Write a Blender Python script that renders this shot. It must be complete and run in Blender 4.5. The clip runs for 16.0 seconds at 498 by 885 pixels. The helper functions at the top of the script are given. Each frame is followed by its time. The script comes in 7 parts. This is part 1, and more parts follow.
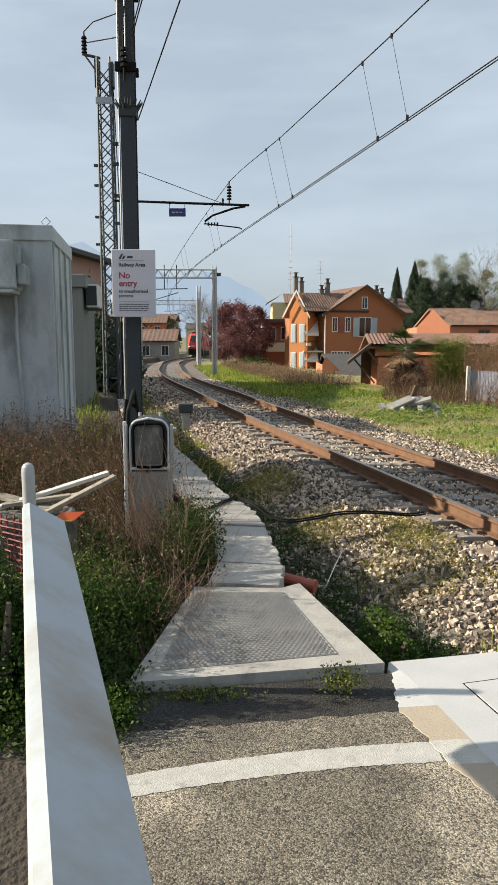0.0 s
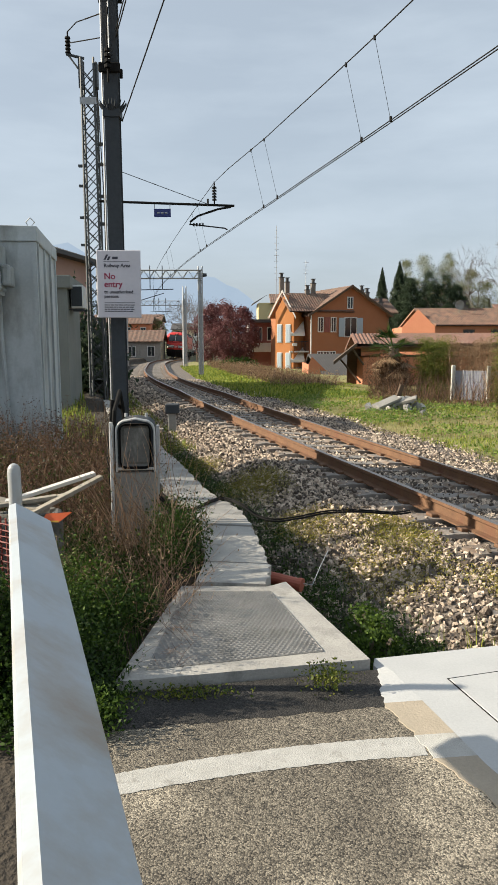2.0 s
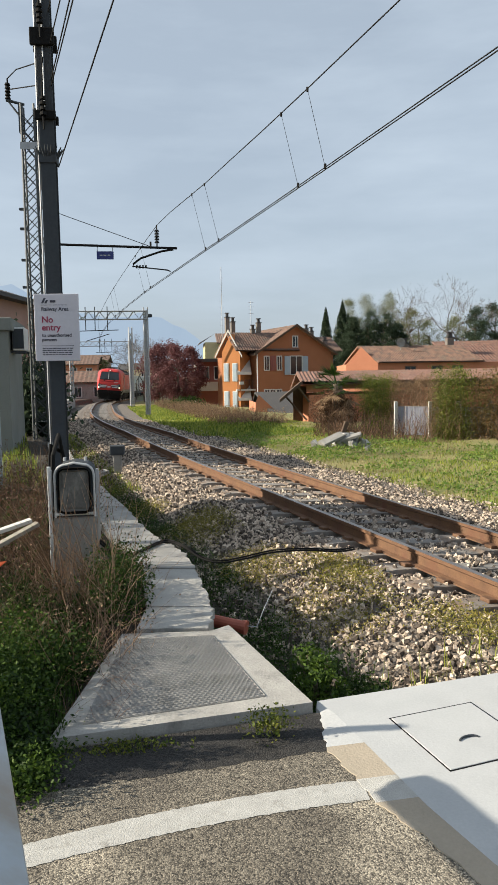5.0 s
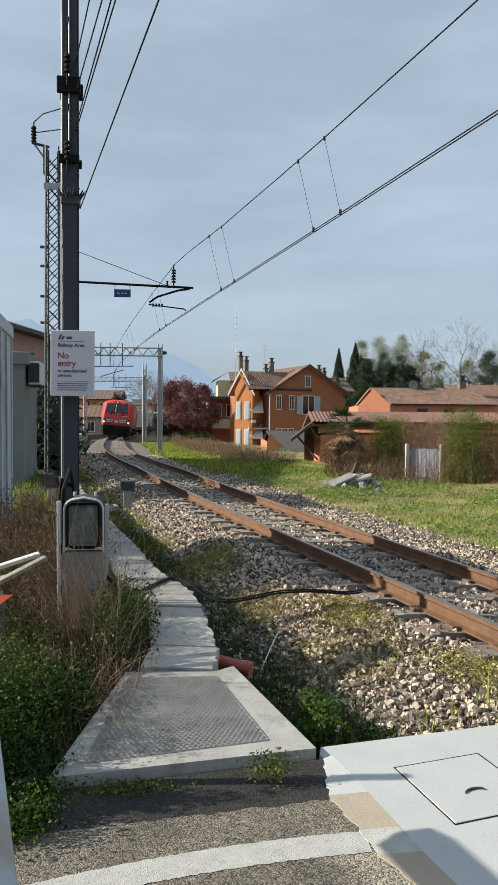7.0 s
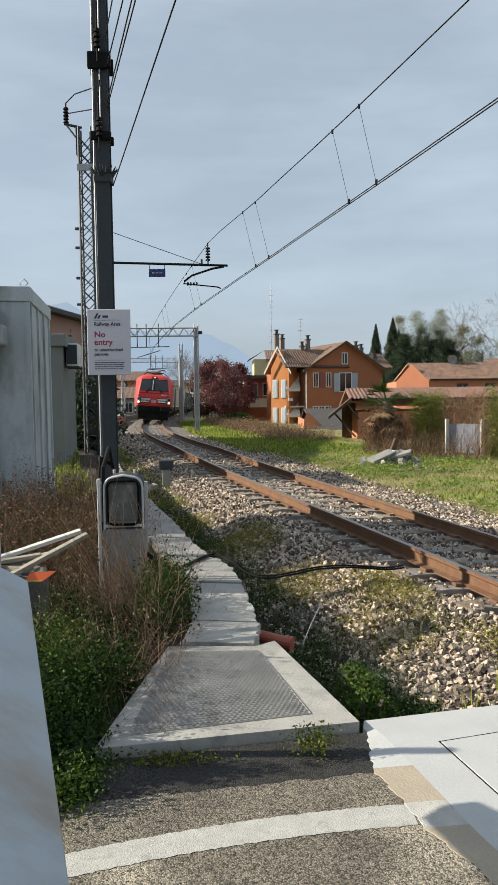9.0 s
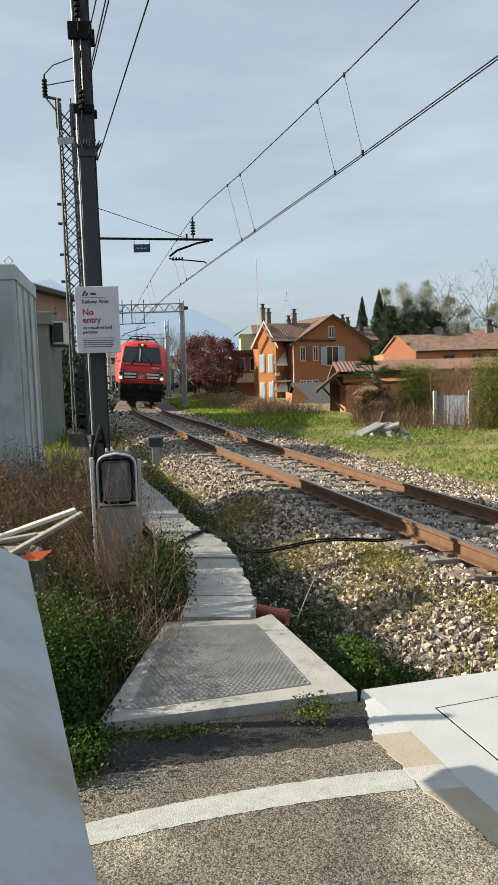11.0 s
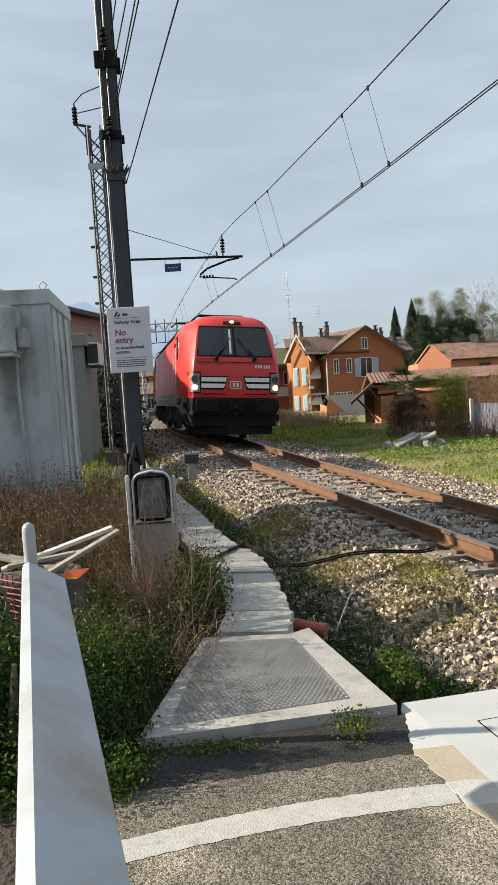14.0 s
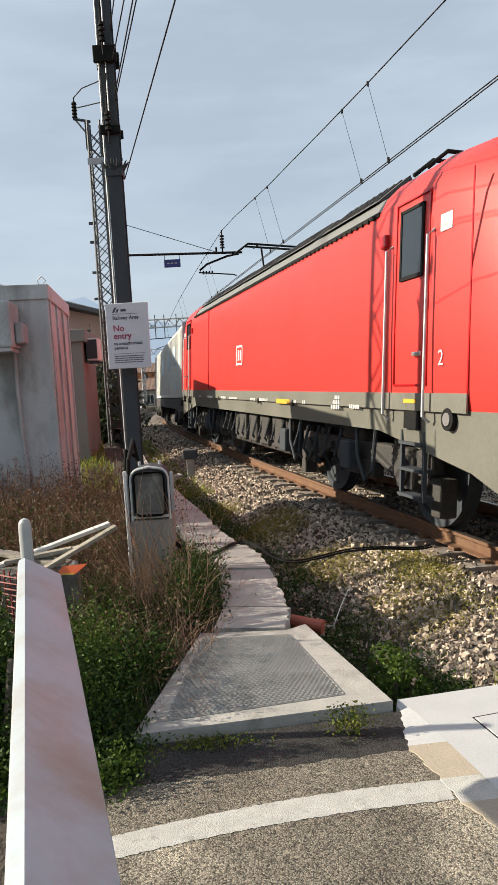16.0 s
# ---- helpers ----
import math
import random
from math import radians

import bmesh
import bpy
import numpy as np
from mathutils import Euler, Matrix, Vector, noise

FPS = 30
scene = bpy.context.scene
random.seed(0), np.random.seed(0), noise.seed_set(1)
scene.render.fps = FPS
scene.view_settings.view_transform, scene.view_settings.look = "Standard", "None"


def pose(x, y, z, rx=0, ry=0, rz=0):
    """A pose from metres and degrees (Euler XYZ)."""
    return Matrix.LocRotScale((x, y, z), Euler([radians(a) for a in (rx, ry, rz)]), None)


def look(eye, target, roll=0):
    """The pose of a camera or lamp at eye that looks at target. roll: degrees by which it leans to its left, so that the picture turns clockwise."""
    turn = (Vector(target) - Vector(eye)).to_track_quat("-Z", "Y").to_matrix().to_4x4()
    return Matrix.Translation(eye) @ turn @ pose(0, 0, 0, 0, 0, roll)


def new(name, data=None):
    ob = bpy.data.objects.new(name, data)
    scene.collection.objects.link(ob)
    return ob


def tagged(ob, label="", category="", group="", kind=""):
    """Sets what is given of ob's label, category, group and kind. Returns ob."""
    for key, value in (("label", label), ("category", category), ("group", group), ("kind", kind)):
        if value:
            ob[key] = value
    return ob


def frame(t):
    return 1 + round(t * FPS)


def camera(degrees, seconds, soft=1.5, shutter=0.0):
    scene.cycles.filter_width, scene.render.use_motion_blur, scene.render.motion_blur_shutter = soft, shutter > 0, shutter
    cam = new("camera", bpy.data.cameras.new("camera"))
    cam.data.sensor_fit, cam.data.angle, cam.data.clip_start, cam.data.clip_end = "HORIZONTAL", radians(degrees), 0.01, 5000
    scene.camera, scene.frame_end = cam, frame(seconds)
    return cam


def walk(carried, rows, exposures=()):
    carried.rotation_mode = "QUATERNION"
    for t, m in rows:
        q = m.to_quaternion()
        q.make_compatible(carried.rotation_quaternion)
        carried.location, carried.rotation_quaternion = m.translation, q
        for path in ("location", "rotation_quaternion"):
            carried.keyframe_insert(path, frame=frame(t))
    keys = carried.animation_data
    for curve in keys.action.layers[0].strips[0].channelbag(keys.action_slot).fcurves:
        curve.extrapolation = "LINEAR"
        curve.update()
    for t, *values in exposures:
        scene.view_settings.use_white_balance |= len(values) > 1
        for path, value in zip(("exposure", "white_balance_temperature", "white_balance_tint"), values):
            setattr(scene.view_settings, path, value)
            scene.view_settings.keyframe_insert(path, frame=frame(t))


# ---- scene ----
cam = camera(38.7, 16.0, soft=1.1)
PATH = [
    (0, (-0.016, -0.12, 1.632), (-0.007, 1.857, 1.332), 0.1),
    (0.5, (-0.001, -0.125, 1.63), (0.035, 1.85, 1.313), 0.4),
    (1, (-0.005, -0.133, 1.631), (0.027, 1.843, 1.321), 0.4),
    (1.5, (-0.004, -0.13, 1.63), (0.021, 1.848, 1.335), 0.1),
    (2, (-0.01, -0.144, 1.631), (0.036, 1.833, 1.332), -0.1),
    (2.5, (0.0, -0.141, 1.63), (0.036, 1.836, 1.33), -0.7),
    (3, (-0.005, -0.137, 1.631), (0.02, 1.845, 1.366), -0.6),
    (3.5, (-0.003, -0.13, 1.634), (0.076, 1.86, 1.446), 0.5),
    (4, (0.033, -0.118, 1.642), (0.168, 1.866, 1.427), -1.2),
    (4.2, (0.044, -0.127, 1.649), (0.227, 1.853, 1.438), -1.6),
    (6.3, (0.067, -0.154, 1.654), (0.253, 1.832, 1.509), 0.1),
    (6.5, (0.071, -0.167, 1.657), (0.28, 1.818, 1.529), 0.3),
    (7, (0.061, -0.164, 1.661), (0.221, 1.828, 1.575), 0.5),
    (7.5, (0.066, -0.161, 1.657), (0.193, 1.835, 1.615), -0.4),
    (8, (0.065, -0.166, 1.652), (0.226, 1.824, 1.533), 0.5),
    (8.5, (0.039, -0.16, 1.637), (0.154, 1.83, 1.479), 0.3),
    (9, (0.059, -0.128, 1.632), (0.114, 1.866, 1.487), -0.6),
    (9.5, (0.056, -0.165, 1.639), (0.15, 1.822, 1.43), -1.3),
    (10, (0.023, -0.151, 1.635), (0.152, 1.834, 1.431), 0.5),
    (10.2, (0.011, -0.15, 1.64), (0.123, 1.837, 1.441), -0.1),
    (12.3, (0.054, -0.112, 1.625), (0.159, 1.87, 1.377), -2.8),
    (12.5, (0.043, -0.116, 1.623), (0.153, 1.869, 1.405), -2.9),
    (13, (0.081, -0.158, 1.634), (0.108, 1.831, 1.432), -5.3),
    (13.5, (0.055, -0.163, 1.643), (0.05, 1.829, 1.468), -4.4),
    (14, (0.048, -0.156, 1.637), (0.036, 1.836, 1.467), -3.5),
    (14.5, (0.064, -0.193, 1.655), (0.075, 1.796, 1.452), -4.0),
    (15, (0.063, -0.144, 1.615), (0.044, 1.846, 1.416), -3.6),
    (15.5, (0.07, -0.154, 1.628), (0.087, 1.836, 1.433), -3.5),
    (16, (0.061, -0.156, 1.638), (0.05, 1.836, 1.457), -3.3),
]
EXPOSURES = [(0, 0.55, 6500, 10), (3.0, 0.55, 6500, 10), (4.2, 0.50, 6400, 10), (6.5, 0.42, 6250, 9), (7.2, 0.36, 6050, 8), (8.5, 0.38, 6200, 9), (10, 0.50, 6400, 9), (12.5, 0.55, 6400, 7), (14.5, 0.55, 6450, 10), (16, 0.55, 6450, 10)]
walk(cam, [(t, look(eye, target, roll)) for t, eye, target, roll in PATH], EXPOSURES)

# ---- light ----
SUN_TRAVEL = Vector((0.977, -0.04, -0.50)).normalized()
elev = math.asin(-SUN_TRAVEL.z)
azim = math.atan2(-SUN_TRAVEL.x, -SUN_TRAVEL.y)
world = bpy.data.worlds.new("world")
scene.world = world
world.use_nodes = True
wn, wl = world.node_tree.nodes, world.node_tree.links
wn.clear()
w_out = wn.new("ShaderNodeOutputWorld")
w_bg = wn.new("ShaderNodeBackground")
w_sky = wn.new("ShaderNodeTexSky")
w_sky.sky_type = "NISHITA"
w_sky.sun_disc = False
w_sky.sun_elevation = elev
w_sky.sun_rotation = azim
w_sky.air_density, w_sky.dust_density, w_sky.ozone_density = 1.0, 2.5, 1.5
w_map = wn.new("ShaderNodeTexCoord")
w_scale = wn.new("ShaderNodeMapping")
w_scale.inputs["Scale"].default_value = (1.2, 1.2, 5.0)
w_noise = wn.new("ShaderNodeTexNoise")
w_noise.inputs["Scale"].default_value = 2.2
w_noise.inputs["Detail"].default_value = 6.0
w_noise.inputs["Roughness"].default_value = 0.55
w_ramp = wn.new("ShaderNodeMapRange")
w_ramp.inputs["From Min"].default_value, w_ramp.inputs["From Max"].default_value = 0.36, 0.72
w_ramp.inputs["To Min"].default_value, w_ramp.inputs["To Max"].default_value = 0.58, 0.84
w_mix = wn.new("ShaderNodeMix")
w_mix.data_type = "RGBA"
w_mix.inputs["B"].default_value = (6.95, 8.0, 9.0, 1)
w_bg.inputs["Strength"].default_value = 0.068
wl.new(w_map.outputs["Generated"], w_scale.inputs["Vector"])
wl.new(w_scale.outputs["Vector"], w_noise.inputs["Vector"])
wl.new(w_noise.outputs["Fac"], w_ramp.inputs["Value"])
wl.new(w_ramp.outputs["Result"], w_mix.inputs["Factor"])
wl.new(w_sky.outputs["Color"], w_mix.inputs["A"])
wl.new(w_mix.outputs["Result"], w_bg.inputs["Color"])
wl.new(w_bg.outputs["Background"], w_out.inputs["Surface"])
sun = new("sun", bpy.data.lights.new("sun", "SUN"))
sun.data.energy, sun.data.angle, sun.data.color = 6.3, radians(0.6), (1.0, 0.90, 0.73)
sun.matrix_world = look((0, 0, 30), Vector((0, 0, 30)) + SUN_TRAVEL)


# ---- materials ----
def mat(name, a, b=None, rough=0.8, metal=0.0, scale=3.0, fine=60.0, bump=0.2, dist=0.01, island=0.0, spec=0.5, stain=None, stain_at=0.6, objvar=0.0):
    """A node material: colours a and b mixed by a coarse and a fine noise, relief by the fine one."""
    m = bpy.data.materials.new(name)
    m.use_nodes = True
    n, l = m.node_tree.nodes, m.node_tree.links
    p = n["Principled BSDF"]
    p.inputs["Metallic"].default_value = metal
    p.inputs["Specular IOR Level"].default_value = spec
    b = b or [c * 0.75 for c in a]
    tc = n.new("ShaderNodeTexCoord")
    n1, n2 = n.new("ShaderNodeTexNoise"), n.new("ShaderNodeTexNoise")
    n1.inputs["Scale"].default_value, n1.inputs["Detail"].default_value = scale, 5
    n2.inputs["Scale"].default_value, n2.inputs["Detail"].default_value = fine, 4
    for q in (n1, n2):
        l.new(tc.outputs["Object"], q.inputs["Vector"])
    add = n.new("ShaderNodeMath")
    add.operation = "MULTIPLY_ADD"
    add.inputs[1].default_value = 0.45
    l.new(n2.outputs["Fac"], add.inputs[0])
    half = n.new("ShaderNodeMath")
    half.operation = "MULTIPLY"
    half.inputs[1].default_value = 0.55
    l.new(n1.outputs["Fac"], half.inputs[0])
    l.new(half.outputs[0], add.inputs[2])
    last = add.outputs[0]
    if island or objvar:
        g = n.new("ShaderNodeNewGeometry" if island else "ShaderNodeObjectInfo")
        k = n.new("ShaderNodeMath")
        k.operation = "MULTIPLY_ADD"
        k.inputs[1].default_value = island or objvar
        sub = n.new("ShaderNodeMath")
        sub.operation = "SUBTRACT"
        sub.inputs[1].default_value = 0.5
        l.new(g.outputs["Random Per Island" if island else "Random"], sub.inputs[0])
        l.new(sub.outputs[0], k.inputs[0])
        l.new(last, k.inputs[2])
        last = k.outputs[0]
    r = n.new("ShaderNodeMapRange")
    r.inputs["From Min"].default_value, r.inputs["From Max"].default_value = 0.3, 0.7
    l.new(last, r.inputs["Value"])
    mix = n.new("ShaderNodeMix")
    mix.data_type = "RGBA"
    mix.inputs["A"].default_value, mix.inputs["B"].default_value = (*a, 1), (*b, 1)
    l.new(r.outputs["Result"], mix.inputs["Factor"])
    col = mix.outputs["Result"]
    if stain:
        n3 = n.new("ShaderNodeTexNoise")
        n3.inputs["Scale"].default_value, n3.inputs["Detail"].default_value = scale * 0.7, 7
        n3.inputs["Roughness"].default_value = 0.65
        mp = n.new("ShaderNodeMapping")
        mp.inputs["Location"].default_value = (7, 3, 5)
        mp.inputs["Scale"].default_value = (1, 1, 0.45)
        l.new(tc.outputs["Object"], mp.inputs["Vector"])
        l.new(mp.outputs["Vector"], n3.inputs["Vector"])
        r3 = n.new("ShaderNodeMapRange")
        r3.inputs["From Min"].default_value, r3.inputs["From Max"].default_value = stain_at - 0.08, stain_at + 0.1
        l.new(n3.outputs["Fac"], r3.inputs["Value"])
        m3 = n.new("ShaderNodeMix")
        m3.data_type = "RGBA"
        m3.inputs["B"].default_value = (*stain, 1)
        l.new(r3.outputs["Result"], m3.inputs["Factor"])
        l.new(col, m3.inputs["A"])
        col = m3.outputs["Result"]
    l.new(col, p.inputs["Base Color"])
    rr = n.new("ShaderNodeMapRange")
    rr.inputs["To Min"].default_value, rr.inputs["To Max"].default_value = max(0.03, rough - 0.12), min(1, rough + 0.12)
    l.new(n1.outputs["Fac"], rr.inputs["Value"])
    l.new(rr.outputs["Result"], p.inputs["Roughness"])
    if bump:
        bp = n.new("ShaderNodeBump")
        bp.inputs["Strength"].default_value, bp.inputs["Distance"].default_value = bump, dist
        l.new(n2.outputs["Fac"], bp.inputs["Height"])
        l.new(bp.outputs["Normal"], p.inputs["Normal"])
    return m


def leaf_mat(name, a, b, island=0.7):
    """Leaves that let some light through."""
    m = mat(name, a, b, rough=0.6, scale=1.5, fine=12, bump=0, island=island, spec=0.25)
    n, l = m.node_tree.nodes, m.node_tree.links
    p = n["Principled BSDF"]
    tr = n.new("ShaderNodeBsdfTranslucent")
    mx = n.new("ShaderNodeMixShader")
    mx.inputs["Fac"].default_value = 0.3
    l.new(p.inputs["Base Color"].links[0].from_socket, tr.inputs["Color"])
    l.new(p.outputs["BSDF"], mx.inputs[1])
    l.new(tr.outputs["BSDF"], mx.inputs[2])
    l.new(mx.outputs["Shader"], n["Material Output"].inputs["Surface"])
    return m


def glow(name, colour, strength):
    m = bpy.data.materials.new(name)
    m.use_nodes = True
    p = m.node_tree.nodes["Principled BSDF"]
    p.inputs["Base Color"].default_value = (*colour, 1)
    p.inputs["Emission Color"].default_value = (*colour, 1)
    p.inputs["Emission Strength"].default_value = strength
    return m


M = {}


def pebbled(name, dark, pale, scale, bump=0.8):
    """Asphalt: a crust of small stones of differing greys, with worn pale patches."""
    m = mat(name, dark, pale, rough=0.9, scale=3.2, fine=40, bump=0, stain=[min(1, c * 1.5) for c in pale], stain_at=0.60)
    n, l = m.node_tree.nodes, m.node_tree.links
    p = n["Principled BSDF"]
    base = p.inputs["Base Color"].links[0].from_socket
    tc = n.new("ShaderNodeTexCoord")
    v = n.new("ShaderNodeTexVoronoi")
    v.inputs["Scale"].default_value = scale
    l.new(tc.outputs["Object"], v.inputs["Vector"])
    g = n.new("ShaderNodeSeparateColor")
    l.new(v.outputs["Color"], g.inputs["Color"])
    r = n.new("ShaderNodeMapRange")
    r.inputs["From Min"].default_value, r.inputs["From Max"].default_value = 0.0, 1.0
    r.inputs["To Min"].default_value, r.inputs["To Max"].default_value = 0.22, 2.1
    l.new(g.outputs["Red"], r.inputs["Value"])
    d = n.new("ShaderNodeMapRange")
    d.inputs["From Min"].default_value, d.inputs["From Max"].default_value = 0.35, 0.7
    d.inputs["To Min"].default_value, d.inputs["To Max"].default_value = 1.0, 0.6
    l.new(v.outputs["Distance"], d.inputs["Value"])
    k = n.new("ShaderNodeMath")
    k.operation = "MULTIPLY"
    l.new(r.outputs["Result"], k.inputs[0])
    l.new(d.outputs["Result"], k.inputs[1])
    x = n.new("ShaderNodeVectorMath")
    x.operation = "SCALE"
    l.new(base, x.inputs[0])
    l.new(k.outputs[0], x.inputs["Scale"])
    l.new(x.outputs["Vector"], p.inputs["Base Color"])
    b = n.new("ShaderNodeBump")
    b.inputs["Strength"].default_value, b.inputs["Distance"].default_value = bump, 0.004
    b.invert = True
    l.new(v.outputs["Distance"], b.inputs["Height"])
    l.new(b.outputs["Normal"], p.inputs["Normal"])
    return m


M["asphalt"] = pebbled("asphalt", (0.085, 0.072, 0.055), (0.20, 0.175, 0.135), 170, 0.6)
M["tar"] = pebbled("tar", (0.014, 0.013, 0.012), (0.032, 0.029, 0.026), 150)
M["paint_line"] = mat("paint_line", (0.47, 0.46, 0.43), (0.33, 0.32, 0.295), rough=0.8, scale=14, fine=170, bump=0.7, dist=0.004, stain=(0.17, 0.155, 0.13), stain_at=0.64)
M["kerb_white"] = mat("kerb_white", (0.46, 0.465, 0.46), (0.38, 0.385, 0.385), rough=0.8, scale=4, fine=80, bump=0.12, stain=(0.40, 0.38, 0.34), stain_at=0.68)
M["kerb_yellow"] = mat("kerb_yellow", (0.38, 0.32, 0.245), (0.30, 0.26, 0.20), rough=0.85, scale=6, fine=80, bump=0.3)
M["slab"] = mat("slab", (0.42, 0.40, 0.365), (0.27, 0.26, 0.24), rough=0.9, scale=5, fine=90, bump=0.4, stain=(0.16, 0.155, 0.14), stain_at=0.62, objvar=0.25)
M["plate"] = mat("plate", (0.25, 0.245, 0.235), (0.17, 0.168, 0.16), rough=0.8, scale=5, fine=90, bump=0.3, stain=(0.12, 0.115, 0.105), stain_at=0.62)
M["concrete"] = mat("concrete", (0.30, 0.29, 0.265), (0.19, 0.18, 0.165), rough=0.9, scale=4, fine=70, bump=0.4, stain=(0.13, 0.12, 0.11), stain_at=0.6)
M["sleeper"] = mat("sleeper", (0.27, 0.25, 0.225), (0.16, 0.14, 0.12), rough=0.9, scale=4, fine=70, bump=0.4, stain=(0.18, 0.12, 0.08), stain_at=0.56, objvar=0.3)
M["ballast"] = mat("ballast", (0.10, 0.08, 0.065), (0.22, 0.19, 0.16), rough=0.95, scale=6, fine=34, bump=1.0, dist=0.03)
M["stone"] = mat("stone", (0.075, 0.058, 0.045), (0.60, 0.49, 0.385), rough=0.9, scale=9, fine=90, bump=0.35, island=0.75)
M["soil"] = mat("soil", (0.026, 0.02, 0.014), (0.06, 0.047, 0.033), rough=1, scale=2.5, fine=40, bump=0.8, dist=0.03)
M["grass_ground"] = mat("grass_ground", (0.13, 0.15, 0.04), (0.32, 0.27, 0.11), rough=1, scale=0.9, fine=20, bump=0.8, dist=0.04)
M["field"] = mat("field", (0.10, 0.12, 0.05), (0.17, 0.15, 0.09), rough=1, scale=0.05, fine=1.2, bump=0.2)
M["rust"] = mat("rust", (0.095, 0.048, 0.026), (0.19, 0.10, 0.05), rough=0.8, scale=6, fine=60, bump=0.3, stain=(0.13, 0.055, 0.03), stain_at=0.6)
M["railtop"] = mat("railtop", (0.30, 0.25, 0.22), (0.22, 0.17, 0.14), rough=0.32, metal=0.8, scale=4, fine=50, bump=0.05)
M["steel_dark"] = mat("steel_dark", (0.036, 0.042, 0.048), (0.055, 0.062, 0.07), rough=0.7, spec=0.25, scale=3, fine=40, bump=0.15, stain=(0.05, 0.045, 0.04), stain_at=0.66)
M["galv"] = mat("galv", (0.42, 0.43, 0.44), (0.30, 0.31, 0.32), rough=0.55, metal=0.4, scale=5, fine=40, bump=0.1)
M["mast"] = mat("mast", (0.032, 0.038, 0.042), (0.055, 0.062, 0.066), rough=0.6, scale=5, fine=40, bump=0.1)
M["black"] = mat("black", (0.008, 0.008, 0.008), (0.015, 0.014, 0.013), rough=0.8, spec=0.15, scale=5, fine=60, bump=0.1)
M["bogie"] = mat("bogie", (0.022, 0.021, 0.02), (0.055, 0.048, 0.042), rough=0.8, scale=5, fine=40, bump=0.3)
M["sign_white"] = mat("sign_white", (0.56, 0.55, 0.60), (0.51, 0.50, 0.55), rough=0.45, scale=3, fine=50, bump=0.02)
M["ink"] = mat("ink", (0.03, 0.03, 0.05), (0.05, 0.05, 0.07), rough=0.5, bump=0)
M["ink_red"] = mat("ink_red", (0.30, 0.02, 0.07), (0.24, 0.02, 0.06), rough=0.5, bump=0)
M["blue_plate"] = mat("blue_plate", (0.012, 0.022, 0.13), (0.018, 0.03, 0.16), rough=0.45, bump=0)
M["rail_white"] = mat("rail_white", (0.40, 0.44, 0.47), (0.36, 0.395, 0.42), rough=0.42, scale=3, fine=40, bump=0.03, stain=(0.30, 0.265, 0.225), stain_at=0.60)
M["hut"] = mat("hut", (0.46, 0.50, 0.51), (0.37, 0.41, 0.42), rough=0.6, scale=1.6, fine=30, bump=0.1, stain=(0.17, 0.18, 0.17), stain_at=0.60)
M["hut_green"] = mat("hut_green", (0.20, 0.21, 0.19), (0.155, 0.165, 0.15), rough=0.8, scale=1.6, fine=30, bump=0.15, stain=(0.19, 0.19, 0.17), stain_at=0.66)
M["red"] = mat("red", (0.58, 0.040, 0.032), (0.50, 0.032, 0.026), rough=0.40, scale=0.7, fine=14, bump=0.015, spec=0.4)
M["red_deep"] = mat("red_deep", (0.42, 0.008, 0.012), (0.36, 0.008, 0.011), rough=0.3, scale=0.8, fine=14, bump=0.01)
M["loco_grey"] = mat("loco_grey", (0.115, 0.113, 0.092), (0.16, 0.155, 0.128), rough=0.5, scale=1.5, fine=25, bump=0.04, stain=(0.10, 0.08, 0.065), stain_at=0.66)
M["roof_grey"] = mat("roof_grey", (0.12, 0.125, 0.12), (0.17, 0.17, 0.165), rough=0.6, scale=1.5, fine=25, bump=0.05, stain=(0.07, 0.06, 0.05), stain_at=0.62)
M["glass_dark"] = mat("glass_dark", (0.012, 0.016, 0.02), (0.02, 0.026, 0.03), rough=0.13, scale=1, fine=5, bump=0, spec=0.6)
M["white"] = mat("white", (0.62, 0.62, 0.60), (0.52, 0.52, 0.50), rough=0.5, bump=0.02)
M["yellow"] = mat("yellow", (0.62, 0.36, 0.03), (0.52, 0.30, 0.03), rough=0.5, bump=0.02)
M["chrome"] = mat("chrome", (0.62, 0.62, 0.60), (0.5, 0.5, 0.5), rough=0.3, metal=0.8, bump=0)
M["lamp_on"] = glow("lamp_on", (1.0, 0.86, 0.58), 0.9)
M["lamp_housing"] = mat("lamp_housing", (0.22, 0.225, 0.22), (0.17, 0.175, 0.17), rough=0.5, scale=3, fine=30, bump=0.02)
M["lamp_dim"] = glow("lamp_dim", (1.0, 0.94, 0.80), 0.5)
M["container"] = mat("container", (0.60, 0.60, 0.56), (0.50, 0.50, 0.47), rough=0.55, scale=0.8, fine=20, bump=0.05, stain=(0.33, 0.30, 0.26), stain_at=0.68)
M["container_end"] = mat("container_end", (0.10, 0.12, 0.115), (0.15, 0.165, 0.16), rough=0.5, scale=0.8, fine=20, bump=0.05)
M["container_blue"] = mat("container_blue", (0.36, 0.47, 0.52), (0.32, 0.43, 0.48), rough=0.5, scale=0.8, fine=20, bump=0.03)
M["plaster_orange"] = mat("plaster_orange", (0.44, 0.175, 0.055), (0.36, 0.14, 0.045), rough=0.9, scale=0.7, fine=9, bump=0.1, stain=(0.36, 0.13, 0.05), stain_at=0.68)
# same orange plaster, darkened in colour for the walls turned from the sun
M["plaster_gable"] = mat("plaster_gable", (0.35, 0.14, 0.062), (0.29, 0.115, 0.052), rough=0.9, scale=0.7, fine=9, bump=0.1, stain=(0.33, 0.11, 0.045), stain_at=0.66)
